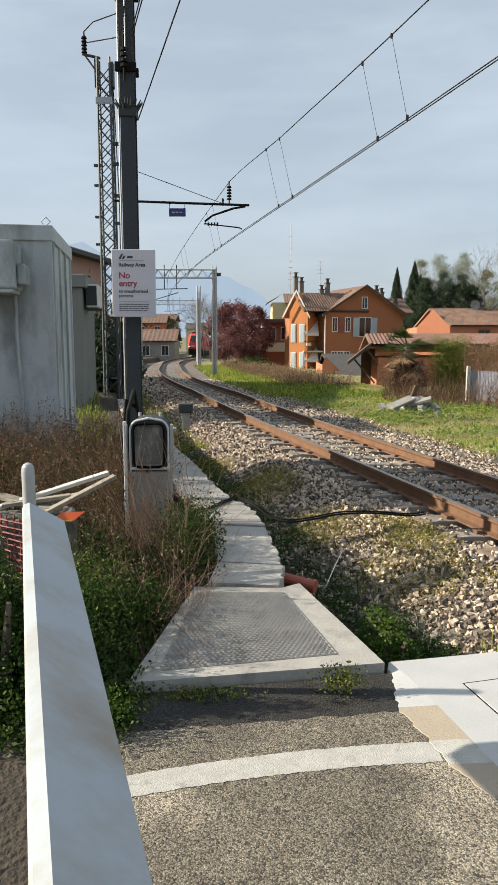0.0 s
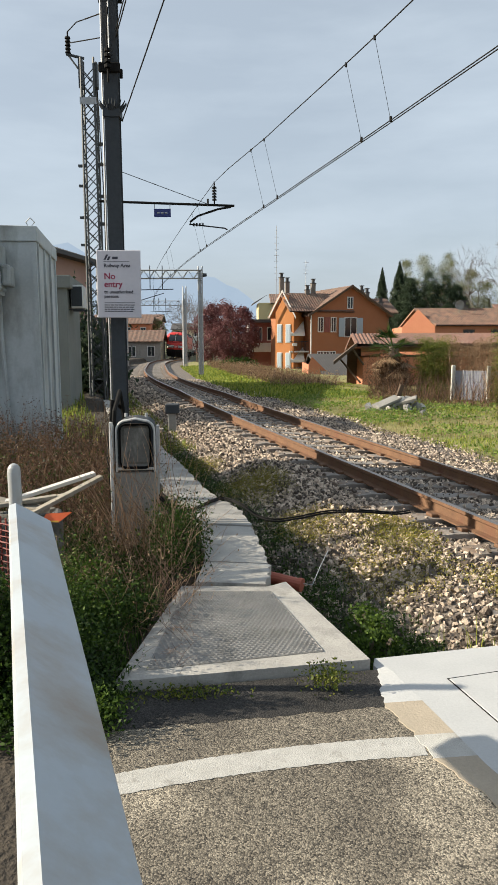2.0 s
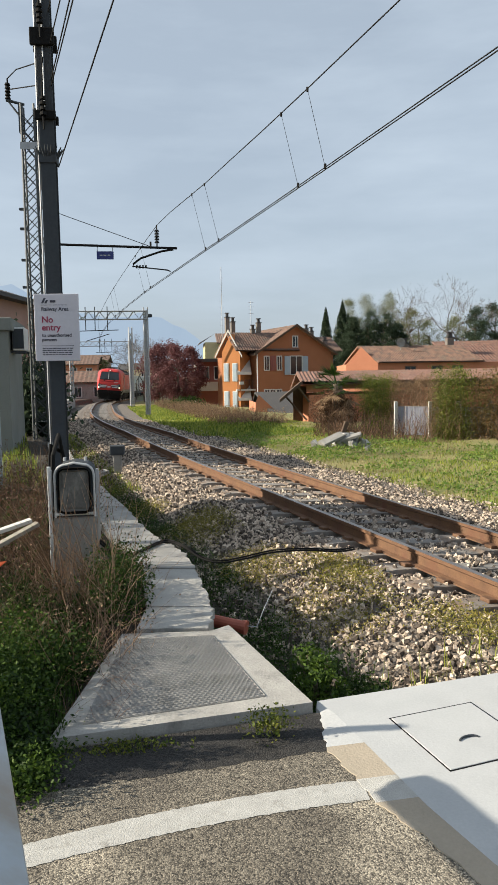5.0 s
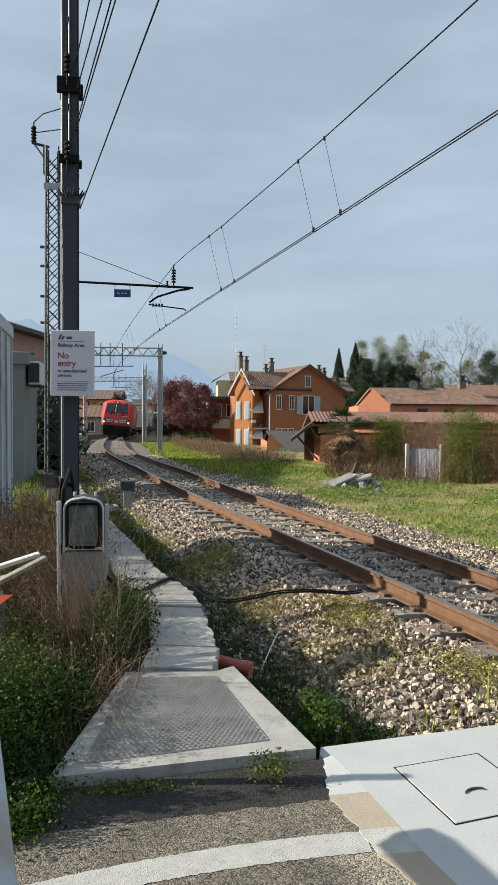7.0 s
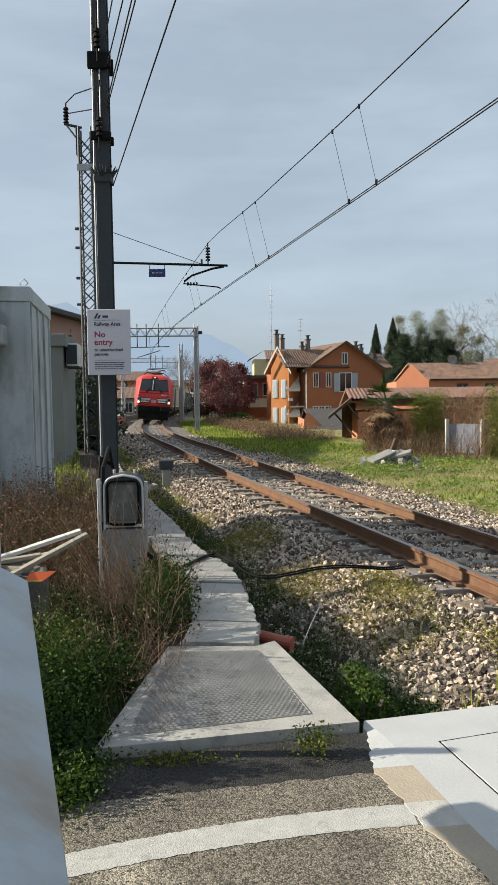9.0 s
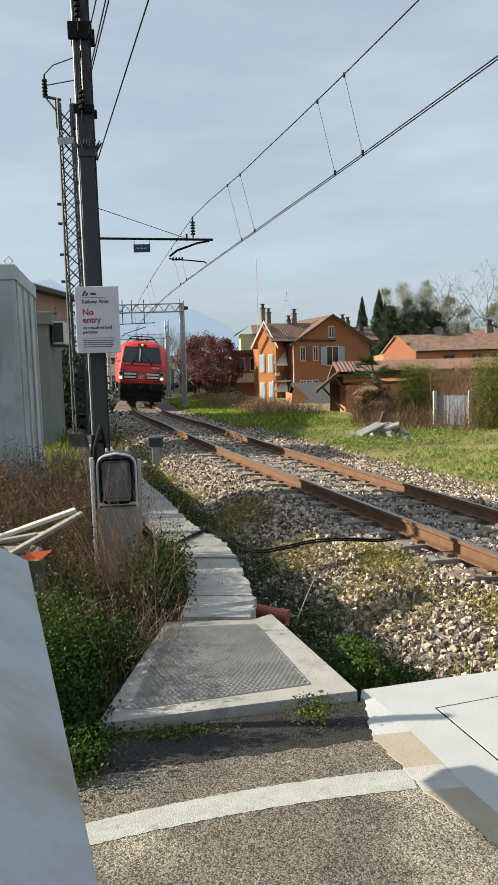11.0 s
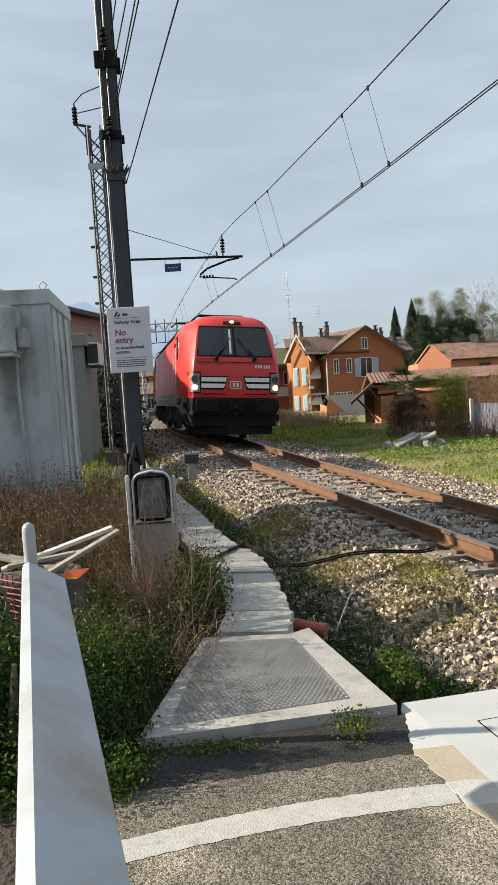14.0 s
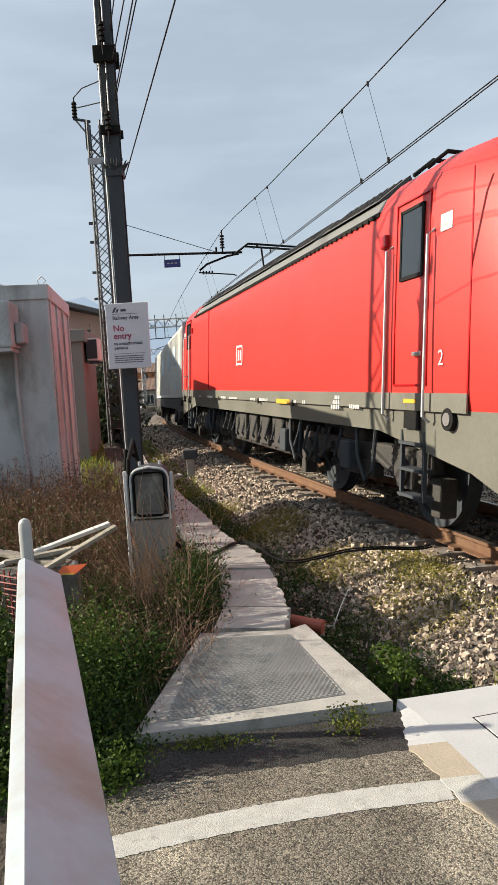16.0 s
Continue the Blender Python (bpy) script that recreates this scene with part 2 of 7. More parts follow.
M["plaster_pink"] = mat("plaster_pink", (0.40, 0.245, 0.20), (0.34, 0.205, 0.165), rough=0.9, scale=0.8, fine=9, bump=0.1)
M["plaster_salmon"] = mat("plaster_salmon", (0.46, 0.185, 0.10), (0.40, 0.155, 0.085), rough=0.9, scale=0.8, fine=9, bump=0.1)
M["plaster_cream"] = mat("plaster_cream", (0.62, 0.52, 0.36), (0.52, 0.43, 0.30), rough=0.9, scale=0.8, fine=9, bump=0.1)
M["plaster_white"] = mat("plaster_white", (0.58, 0.56, 0.52), (0.44, 0.42, 0.39), rough=0.9, scale=1.0, fine=9, bump=0.1)
M["brick_red"] = mat("brick_red", (0.28, 0.10, 0.075), (0.22, 0.08, 0.065), rough=0.9, scale=1.0, fine=9, bump=0.1)
M["plaster_yellow"] = mat("plaster_yellow", (0.58, 0.50, 0.27), (0.5, 0.43, 0.24), rough=0.9, scale=1.0, fine=9, bump=0.1)
M["tile"] = mat("tile", (0.30, 0.165, 0.11), (0.085, 0.06, 0.05), rough=0.95, scale=2.6, fine=7, bump=0.6, island=0.9, stain=(0.13, 0.11, 0.085), stain_at=0.6)
M["tile_barn"] = mat("tile_barn", (0.29, 0.14, 0.095), (0.11, 0.065, 0.05), rough=0.95, scale=3, fine=9, bump=0.6, island=0.9, stain=(0.2, 0.17, 0.14), stain_at=0.64)
M["soot_brick"] = mat("soot_brick", (0.13, 0.115, 0.10), (0.20, 0.17, 0.145), rough=0.95, scale=2, fine=12, bump=0.4)
M["lilac_mesh"] = mat("lilac_mesh", (0.40, 0.40, 0.50), (0.32, 0.32, 0.40), rough=0.8, scale=6, fine=50, bump=0.3, stain=(0.20, 0.18, 0.18), stain_at=0.58)
M["slate"] = mat("slate", (0.055, 0.052, 0.052), (0.085, 0.08, 0.078), rough=0.85, scale=1.5, fine=20, bump=0.2)
M["shutter"] = mat("shutter", (0.36, 0.42, 0.47), (0.30, 0.36, 0.41), rough=0.7, scale=2, fine=20, bump=0.05)
M["cloth"] = mat("cloth", (0.60, 0.56, 0.50), (0.52, 0.48, 0.43), rough=0.95, bump=0.05)
M["wood"] = mat("wood", (0.33, 0.295, 0.24), (0.17, 0.15, 0.12), rough=0.85, scale=6, fine=40, bump=0.3)
M["wood_dark"] = mat("wood_dark", (0.10, 0.065, 0.04), (0.07, 0.045, 0.03), rough=0.85, scale=4, fine=30, bump=0.3)
M["bark"] = mat("bark", (0.10, 0.08, 0.06), (0.16, 0.13, 0.10), rough=0.95, scale=4, fine=25, bump=0.5)
M["twig"] = mat("twig", (0.06, 0.034, 0.022), (0.25, 0.145, 0.085), rough=0.9, scale=4, fine=30, bump=0, island=0.6)
M["stalk_pale"] = mat("stalk_pale", (0.46, 0.31, 0.20), (0.17, 0.10, 0.06), rough=0.9, scale=4, fine=30, bump=0, island=0.6)
M["leaf_green"] = leaf_mat("leaf_green", (0.012, 0.030, 0.004), (0.048, 0.092, 0.011))
M["leaf_fresh"] = leaf_mat("leaf_fresh", (0.024, 0.052, 0.007), (0.085, 0.14, 0.018))
M["leaf_bright"] = leaf_mat("leaf_bright", (0.10, 0.17, 0.03), (0.20, 0.27, 0.05))
M["leaf_dark"] = leaf_mat("leaf_dark", (0.028, 0.046, 0.026), (0.06, 0.085, 0.045))
M["leaf_spring"] = leaf_mat("leaf_spring", (0.13, 0.14, 0.055), (0.22, 0.22, 0.10))
M["leaf_red"] = leaf_mat("leaf_red", (0.10, 0.035, 0.035), (0.19, 0.085, 0.085))
M["leaf_dry"] = leaf_mat("leaf_dry", (0.20, 0.125, 0.07), (0.34, 0.23, 0.14))
M["leaf_brown"] = leaf_mat("leaf_brown", (0.075, 0.042, 0.025), (0.16, 0.092, 0.052))
M["grass"] = leaf_mat("grass", (0.11, 0.17, 0.022), (0.32, 0.34, 0.06))
M["grass_dry"] = leaf_mat("grass_dry", (0.20, 0.165, 0.07), (0.34, 0.28, 0.13))
M["leaf_ivy"] = leaf_mat("leaf_ivy", (0.055, 0.085, 0.012), (0.19, 0.20, 0.035))
M["leaf_rusty"] = leaf_mat("leaf_rusty", (0.07, 0.075, 0.018), (0.24, 0.14, 0.06))
M["moss"] = leaf_mat("moss", (0.17, 0.17, 0.03), (0.33, 0.27, 0.07))
M["door_worn"] = mat("door_worn", (0.07, 0.068, 0.06), (0.15, 0.145, 0.13), rough=0.8, scale=14, fine=70, bump=0.3, stain=(0.22, 0.21, 0.19), stain_at=0.58)
M["net_red"] = mat("net_red", (0.24, 0.04, 0.03), (0.18, 0.035, 0.03), rough=0.6, bump=0)
M["orange_board"] = mat("orange_board", (0.75, 0.13, 0.03), (0.65, 0.11, 0.03), rough=0.5, bump=0)
M["pipe_red"] = mat("pipe_red", (0.36, 0.09, 0.05), (0.28, 0.07, 0.04), rough=0.6, scale=6, fine=40, bump=0.1)
# distance haze put in as a flat pale blue glow over near-black hills
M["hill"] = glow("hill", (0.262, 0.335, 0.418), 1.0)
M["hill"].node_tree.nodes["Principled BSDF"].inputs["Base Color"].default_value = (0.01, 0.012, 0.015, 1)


# ---- mesh building ----
class Build:
    """Collects vertices and faces of one mesh."""

    def __init__(self):
        self.v, self.f, self.mi = [], [], []

    def add(self, verts, faces, mi=0, m=None):
        k = len(self.v)
        self.v += [tuple(m @ Vector(q)) for q in verts] if m else [tuple(q) for q in verts]
        self.f += [tuple(k + i for i in q) for q in faces]
        self.mi += [mi] * len(faces)
        return self

    def box(self, x0, x1, y0, y1, z0, z1, c=0.0, mi=0, m=None):
        if c <= 0:
            v = [(x, y, z) for x in (x0, x1) for y in (y0, y1) for z in (z0, z1)]
            f = [(0, 1, 3, 2), (4, 6, 7, 5), (0, 4, 5, 1), (2, 3, 7, 6), (0, 2, 6, 4), (1, 5, 7, 3)]
            return self.add(v, f, mi, m)
        bm = bmesh.new()
        bmesh.ops.create_cube(bm, size=1)
        for q in bm.verts:
            q.co = ((x0 + x1) / 2 + q.co.x * (x1 - x0), (y0 + y1) / 2 + q.co.y * (y1 - y0), (z0 + z1) / 2 + q.co.z * (z1 - z0))
        bmesh.ops.bevel(bm, geom=bm.edges[:], offset=c, segments=2, affect="EDGES", profile=0.5)
        bm.verts.index_update()
        self.add([q.co[:] for q in bm.verts], [[q.index for q in g.verts] for g in bm.faces], mi, m)
        bm.free()
        return self

    def tube(self, pts, r, n=8, r1=None, mi=0, m=None, cap=True):
        """A tube along points; r to r1."""
        pts = [Vector(p) for p in pts]
        r1 = r if r1 is None else r1
        v, f = [], []
        up = Vector((0, 0, 1))
        for i, p in enumerate(pts):
            d = (pts[min(i + 1, len(pts) - 1)] - pts[max(i - 1, 0)]).normalized()
            a = d.cross(up)
            if a.length < 0.05:
                a = d.cross(Vector((1, 0, 0)))
            a.normalize()
            b = d.cross(a)
            q = r + (r1 - r) * i / max(1, len(pts) - 1)
            v += [p + a * q * math.cos(2 * math.pi * j / n) + b * q * math.sin(2 * math.pi * j / n) for j in range(n)]
        for i in range(len(pts) - 1):
            f += [(i * n + j, i * n + (j + 1) % n, (i + 1) * n + (j + 1) % n, (i + 1) * n + j) for j in range(n)]
        if cap:
            f += [tuple(range(n))[::-1], tuple(range((len(pts) - 1) * n, len(pts) * n))]
        return self.add(v, f, mi, m)

    def prism(self, poly, y0, y1, mi=0, m=None):
        """A polygon in x, z, drawn out along y."""
        n = len(poly)
        v = [(x, y0, z) for x, z in poly] + [(x, y1, z) for x, z in poly]
        f = [tuple(range(n)), tuple(range(2 * n - 1, n - 1, -1))] + [(i, n + i, n + (i + 1) % n, (i + 1) % n) for i in range(n)]
        return self.add(v, f, mi, m)

    def mesh(self, name, smooth=False, mats=()):
        me = bpy.data.meshes.new(name)
        me.from_pydata(self.v, [], self.f)
        for q in mats:
            me.materials.append(q)
        if len(mats) > 1:
            me.polygons.foreach_set("material_index", self.mi)
        bm = bmesh.new()
        bm.from_mesh(me)
        bmesh.ops.recalc_face_normals(bm, faces=bm.faces[:])
        bm.to_mesh(me)
        bm.free()
        if smooth:
            me.polygons.foreach_set("use_smooth", [True] * len(me.polygons))
            me.set_sharp_from_angle(angle=radians(38))
        return me


def part(name, b, material, parent=None, label="", smooth=False, at=None):
    """Links a Build as one mesh object, under a thing or a part."""
    mats = material if isinstance(material, (list, tuple)) else [material]
    ob = new(name, b.mesh(name, smooth, [M[q] for q in mats]))
    if parent is not None:
        ob.parent = parent
    if at is not None:
        ob.matrix_basis = at
    if label:
        ob["label"] = label
    return ob


def thing(name, label, category, at=None, group="", kind=""):
    ob = new(name)
    ob.empty_display_size = 0.2
    if at is not None:
        ob.matrix_basis = at
    return tagged(ob, label, category, group, kind)


def raw(name, verts, faces, material, label="", category="", kind="stuff", parent=None, mi=None):
    """One object out of arrays of vertices and faces."""
    me = bpy.data.meshes.new(name)
    verts, faces = np.asarray(verts, dtype=np.float32), np.asarray(faces, dtype=np.int32)
    k = faces.shape[1]
    me.vertices.add(len(verts))
    me.vertices.foreach_set("co", verts.ravel())
    me.loops.add(faces.size)
    me.loops.foreach_set("vertex_index", faces.ravel())
    me.polygons.add(len(faces))
    me.polygons.foreach_set("loop_start", np.arange(0, faces.size, k, dtype=np.int32))
    for q in (material if isinstance(material, (list, tuple)) else [material]):
        me.materials.append(M[q])
    if mi is not None:
        me.polygons.foreach_set("material_index", np.asarray(mi, dtype=np.int32))
    me.update(calc_edges=True)
    me.validate()
    if kind == "stuff" and category in ("ballast", "rubble"):
        me.shade_flat()
    ob = new(name, me)
    if parent is not None:
        ob.parent = parent
    return tagged(ob, label, category, "", kind)


rng = np.random.default_rng(7)

# ---- the line of the track ----
STEP = 0.25
TS = np.arange(-70, 330, STEP)
bend = np.where((TS >= -0.4) & (TS < 37.2), 1 / 238.8, np.where((TS >= 52.7) & (TS < 81.9), 1 / 278.0, 0.0))
I0 = int(70 / STEP)
TH = radians(14.84) - (np.cumsum(bend) - np.cumsum(bend)[I0]) * STEP
TX = np.cumsum(-np.sin(TH)) * STEP
TY = np.cumsum(np.cos(TH)) * STEP
TX += 1.3711 - TX[I0]
TY += 13.1 - TY[I0]
TZ = -0.155 - 0.0191 * np.clip(TS - 10, 0, 110)
CANT = 0.055


def on_track(s, u=0.0, up=0.0):
    """The place at s metres along the track, u to the right of its middle, above the rails' plane."""
    x, y, z, h = (np.interp(s, TS, q) for q in (TX, TY, TZ, TH))
    return np.array([x + np.cos(h) * u, y + np.sin(h) * u, z - u / 0.7525 * CANT + up])


def track_frame(x, y):
    """s and u of a place."""
    x, y = np.asarray(x, float), np.asarray(y, float)
    s = (y - 13.1) / 0.97
    for _ in range(6):
        cx, cy, h = np.interp(s, TS, TX), np.interp(s, TS, TY), np.interp(s, TS, TH)
        s = np.clip(s + (x - cx) * -np.sin(h) + (y - cy) * np.cos(h), -69, 329)
    cx, cy, h = np.interp(s, TS, TX), np.interp(s, TS, TY), np.interp(s, TS, TH)
    return s, (x - cx) * np.cos(h) + (y - cy) * np.sin(h)


def smooth01(a, b, x):
    t = np.clip((x - a) / (b - a), 0, 1)
    return t * t * (3 - 2 * t)


def wob(x, y, k=1.0):
    return np.sin(x * 1.7 * k + 1.3 * np.sin(y * 1.1 * k)) * np.sin(y * 1.9 * k + 1.1 * np.sin(x * 0.9 * k + 2))


def ground_z(x, y):
    s, u = track_frame(x, y)
    tz = np.interp(s, TS, TZ)
    bed = tz - 0.232 - np.clip(u, -1.6, 1.6) / 0.7525 * CANT
    left = -0.03 + 0.04 * wob(x, y, 0.6) - 0.0191 * np.clip(y - 24, 0, 110)
    ditch = -0.52 + 0.05 * wob(x, y) - 0.0191 * np.clip(s - 10, 0, 110)
    right = tz - 0.42 + 0.05 * wob(x, y, 0.7) - 0.035 * np.clip(u - 6, 0, 45) * smooth01(25, 60, y)
    z = np.where(u < 0, bed + (ditch - bed) * smooth01(1.5, 2.5, -u), bed + (right - bed) * smooth01(1.5, 2.8, u))
    wall = np.where(s > 14, 3.9, 3.28)
    z = np.where(u < -2.5, ditch + (left - ditch) * smooth01(wall - 0.22, wall + 0.05, -u), z)
    far = smooth01(150, 400, np.hypot(x, y))
    z = z * (1 - far) - 4.0 * far
    return np.where((y < 2.95) & (u < 3.5) & (x > -9), np.minimum(z, -0.12), z)


def axis(fine0, fine1, d, lo, hi):
    a = list(np.arange(fine0, fine1, d))
    for end, sgn in ((lo, -1), (hi, 1)):
        p, st = (fine0 if sgn < 0 else a[-1]), d
        while (p > lo) if sgn < 0 else (p < hi):
            st *= 1.18
            p += sgn * st
            a.append(p)
    return np.array(sorted(a))


def build_ground():
    gx, gy = axis(-13, 11, 0.2, -3500, 3500), axis(-1, 84, 0.3, -600, 4200)
    X, Y = np.meshgrid(gx, gy)
    Z = ground_z(X.ravel(), Y.ravel())
    v = np.stack([X.ravel(), Y.ravel(), Z], 1)
    nx, ny = len(gx), len(gy)
    i, j = np.meshgrid(np.arange(nx - 1), np.arange(ny - 1))
    k = (j * nx + i).ravel()
    f = np.stack([k, k + 1, k + nx + 1, k + nx], 1)
    c = v[f].mean(1)
    s, u = track_frame(c[:, 0], c[:, 1])
    w = 0.25 * wob(c[:, 0], c[:, 1], 1.3)
    mi = np.where((u > -2.35 + w) & (u < 2.85 + w), 0, np.where(u > 0, 2, 1))
    mi = np.where((mi == 0) & (s > 150), 3, mi)
    mi = np.where((np.hypot(c[:, 0], c[:, 1]) > 120) & (mi != 0), 3, mi)
    raw("ground", v, f, ["ballast", "soil", "grass_ground", "field"], "uneven trackside ground of gravel, soil and grass", "ground", "structure", mi=mi)


def build_road():
    b = Build()
    edge = lambda x: 3.02 + 0.16 * max(x, -0.6) + 0.05 * min(x + 0.6, 0)
    n = 40
    top = []
    for i in range(n + 1):
        x = -9 + i * (9 + 0.78) / n
        top.append((x, edge(x)))
    for i in range(n):
        (x0, y0), (x1, y1) = top[i], top[i + 1]
        b.add([(x0, -8, 0), (x1, -8, 0), (x1, y1, 0), (x0, y0, 0), (x0, y0, -0.2), (x1, y1, -0.2)], [(0, 1, 2, 3), (3, 2, 5, 4)])
    b.add([(0.78, -8, 0), (1.6, -8, 0), (0.96, 2.14, 0), (0.78, 2.6, 0)], [(0, 1, 2, 3)])
    b.add([(1.6, -8, 0), (9, -8, -0.13), (9, 2.1, -0.13), (2.9, 2.1, -0.03), (0.96, 2.14, 0)], [(0, 1, 2, 3, 4)])
    b.add([(0.78, 2.6, 0), (0.96, 2.14, 0), (1.3, 2.14, 0), (1.1, 2.95, 0), (0.78, 2.95, 0)], [(0, 1, 2, 3, 4)])
    road = part("road", b, "asphalt")
    tagged(road, "worn grey asphalt with pale coarse grit", "road", "", "structure")
    # tar strip widened to the shade band, whose darkness is in its colour
    t = Build()
    for i in range(130):
        x0, x1 = -0.75 + i * 0.0115, -0.75 + (i + 1) * 0.0115
        lo = lambda x: 2.685 + 0.14 * x + 0.005 * math.sin(61 * x + 3 * math.sin(9 * x)) + 0.006 * math.sin(23 * x + 1)
        t.add([(x0, lo(x0), 0.0015), (x1, lo(x1), 0.0015), (x1, edge(x1) - 0.01, 0.0015), (x0, edge(x0) - 0.01, 0.0015)], [(0, 1, 2, 3)])
    tagged(part("tar_shade_patch", t, "tar"), "dark strip of tar and painted-in shade along the edge of the asphalt", "road patch", "", "structure")
    # the painted line, slightly bowed
    p = Build()
    n = 120
    for i in range(n):
        q = []
        for k in (i, i + 1):
            x = -0.75 + 1.50 * k / n
            y = 2.367 + 0.213 * x - 0.10 * x * x
            q.append((x, y))
        (x0, y0), (x1, y1) = q
        j0, j1 = (0.0022 * math.sin(97 * q + 4 * math.sin(13 * q)) + 0.0015 * math.sin(211 * q) for q in (x0, x1))
        p.add([(x0, y0 - 0.068 + j0, 0.002), (x1, y1 - 0.068 + j1, 0.002), (x1, y1 + 0.068 - j1, 0.002), (x0, y0 + 0.068 - j0, 0.002)], [(0, 1, 2, 3)])
    tagged(part("road_marking", p, "paint_line"), "white painted line with worn rough edges on asphalt", "road marking", "", "structure")
    e = Build()
    n = 40
    pts = []
    for i in range(n + 1):
        y = 1.35 + 1.62 * i / n
        xe = -0.60 - 0.12 * math.sin(3.1 * y + 0.6) + 0.03 * math.sin(17 * y) + 0.015 * math.sin(41 * y) - 0.35 * (1 - smooth01(1.35, 1.9, y))
        pts.append((xe, y))
    for (x0, y0), (x1, y1) in zip(pts, pts[1:]):
        e.add([(-3.2, y0, 0.004), (x0, y0, 0.004), (x1, y1, 0.004), (-3.2, y1, 0.004)], [(0, 1, 2, 3)])
    tagged(part("soil_strip", e, "soil"), "dark soil and litter along the edge of the asphalt", "soil", "", "structure")


def build_kerb():
    kerb = thing("pavement", "white-painted concrete apron with an inspection cover beside the asphalt", "pavement", kind="structure")
    b = Build()
    poly = [(0.70, 3.222), (1.29, 3.337), (2.96, 3.665), (2.96, 1.2), (1.40, 1.2), (1.17, 1.66), (0.95, 2.32), (0.86, 2.69), (0.765, 3.07)]
    n = len(poly)
    v = [(x, y, 0.014) for x, y in poly] + [(x, y, -0.5) for x, y in poly]
    b.add(v, [tuple(range(n))] + [(i, n + i, n + (i + 1) % n, (i + 1) % n) for i in range(n)])
    part("apron", b, "kerb_white", kerb)
    y = Build()
    outer = [(0.697, 3.222), (0.690, 3.05), (0.664, 2.87), (0.662, 2.79), (0.700, 2.66), (0.728, 2.57), (0.765, 2.40), (0.82, 2.28), (0.885, 2.165), (1.06, 1.72), (1.29, 1.2)]
    inner = lambda yy: float(np.interp(yy, [1.2, 1.66, 2.32, 2.69, 3.07, 3.222], [1.40, 1.17, 0.95, 0.86, 0.765, 0.702]))
    rows = []
    for (x0, y0), (x1, y1) in zip(outer, outer[1:]):
        for k in range(6):
            f = k / 6
            yy = y0 + (y1 - y0) * f
            rows.append((x0 + (x1 - x0) * f + 0.006 * math.sin(47 * yy) + 0.004 * math.sin(113 * yy), yy))
    for (x0, y0), (x1, y1) in zip(rows, rows[1:]):
        mid = (y0 + y1) / 2
        kind = 1 if mid > 2.80 else (2 if 2.385 < mid < 2.53 else 0)
        y.add([(inner(y0), y0, 0.0142), (inner(y1), y1, 0.0142), (x1, y1, 0.004), (x0, y0, 0.004), (x1 - 0.004, y1, -0.02), (x0 - 0.004, y0, -0.02)], [(0, 1, 2, 3), (3, 2, 4, 5)], kind)
    part("edge_strip", y, ["kerb_yellow", "kerb_white", "paint_line"], kerb, "yellowish bare concrete edge with lapped white paint")
    c = Build()
    c.box(-0.225, 0.225, -0.235, 0.235, 0, 0.012, 0.004)
    cov = part("inspection_cover", c, "kerb_white", kerb, "white-painted square cover with dark joint", at=pose(1.286, 2.822, 0.006, 0, 0, 14))
    j = Build()
    for q in ((-0.231, -0.226, -0.241, 0.241), (0.226, 0.231, -0.241, 0.241), (-0.231, 0.231, -0.241, -0.236), (-0.231, 0.231, 0.236, 0.241)):
        j.box(*q, 0.005, 0.0105)
    part("joint", j, "black", cov)
    h = Build()
    h.tube([(0.0 + 0.05 * math.cos(a), -0.06 + 0.02 * math.sin(a), 0.012 + 0.006 * math.sin(a)) for a in np.linspace(0, math.pi, 8)], 0.005, 6)
    part("lifting_ring", h, "steel_dark", cov)


def build_track():
    track = thing("railway_track", "single curved railway track with rusty rails on concrete sleepers", "railway track", kind="structure")
    prof = [(-0.036, 0), (0.036, 0), (0.036, -0.035), (0.010, -0.05), (0.010, -0.135), (0.075, -0.15), (0.075, -0.165), (-0.075, -0.165), (-0.075, -0.15), (-0.010, -0.135), (-0.010, -0.05), (-0.036, -0.035)]
    ss = np.concatenate([np.arange(-24, 60, 0.5), np.arange(60, 300, 4)])
    for side in (-1, 1):
        b = Build()
        n = len(prof)
        v, f, mi = [], [], []
        for s in ss:
            for du, dz in prof:
                v.append(on_track(s, side * 0.7525 + du, dz))
        for i in range(len(ss) - 1):
            for j in range(n):
                f.append((i * n + j, i * n + (j + 1) % n, (i + 1) * n + (j + 1) % n, (i + 1) * n + j))
                mi.append(1 if j == 0 else 0)
        b.v, b.f, b.mi = [tuple(q) for q in v], f, mi
        part("rail", b, ["rust", "railtop"], track, "rust-brown steel rail with worn running top")
    sl = Build()
    sl.prism([(-1.2, -0.2), (1.2, -0.2), (1.2, -0.02), (1.05, 0.0), (0.45, 0.0), (0.4, -0.03), (-0.4, -0.03), (-0.45, 0.0), (-1.05, 0.0), (-1.2, -0.02)], -0.13, 0.13)
    me = sl.mesh("sleeper", mats=[M["sleeper"]])
    fa = Build()
    for u in (-0.88, -0.63, 0.63, 0.88):
        fa.box(u - 0.04, u + 0.04, -0.06, 0.06, 0.0, 0.035, 0.008)
    fm = fa.mesh("fastening", mats=[M["rust"]])
    for k, s in enumerate(np.arange(-9.6, 110, 0.6)):
        h = np.interp(s, TS, TH)
        m = Matrix.Translation(on_track(s, rng.normal(0, 0.012), -0.162)) @ pose(0, 0, 0, 0, math.degrees(math.atan(CANT / 0.7525)), math.degrees(h) + rng.normal(0, 0.6))
        o = new("sleeper", me)
        o.parent, o.matrix_basis = track, m
        if s < 26:
            q = new("fastening", fm)
            q.parent = o


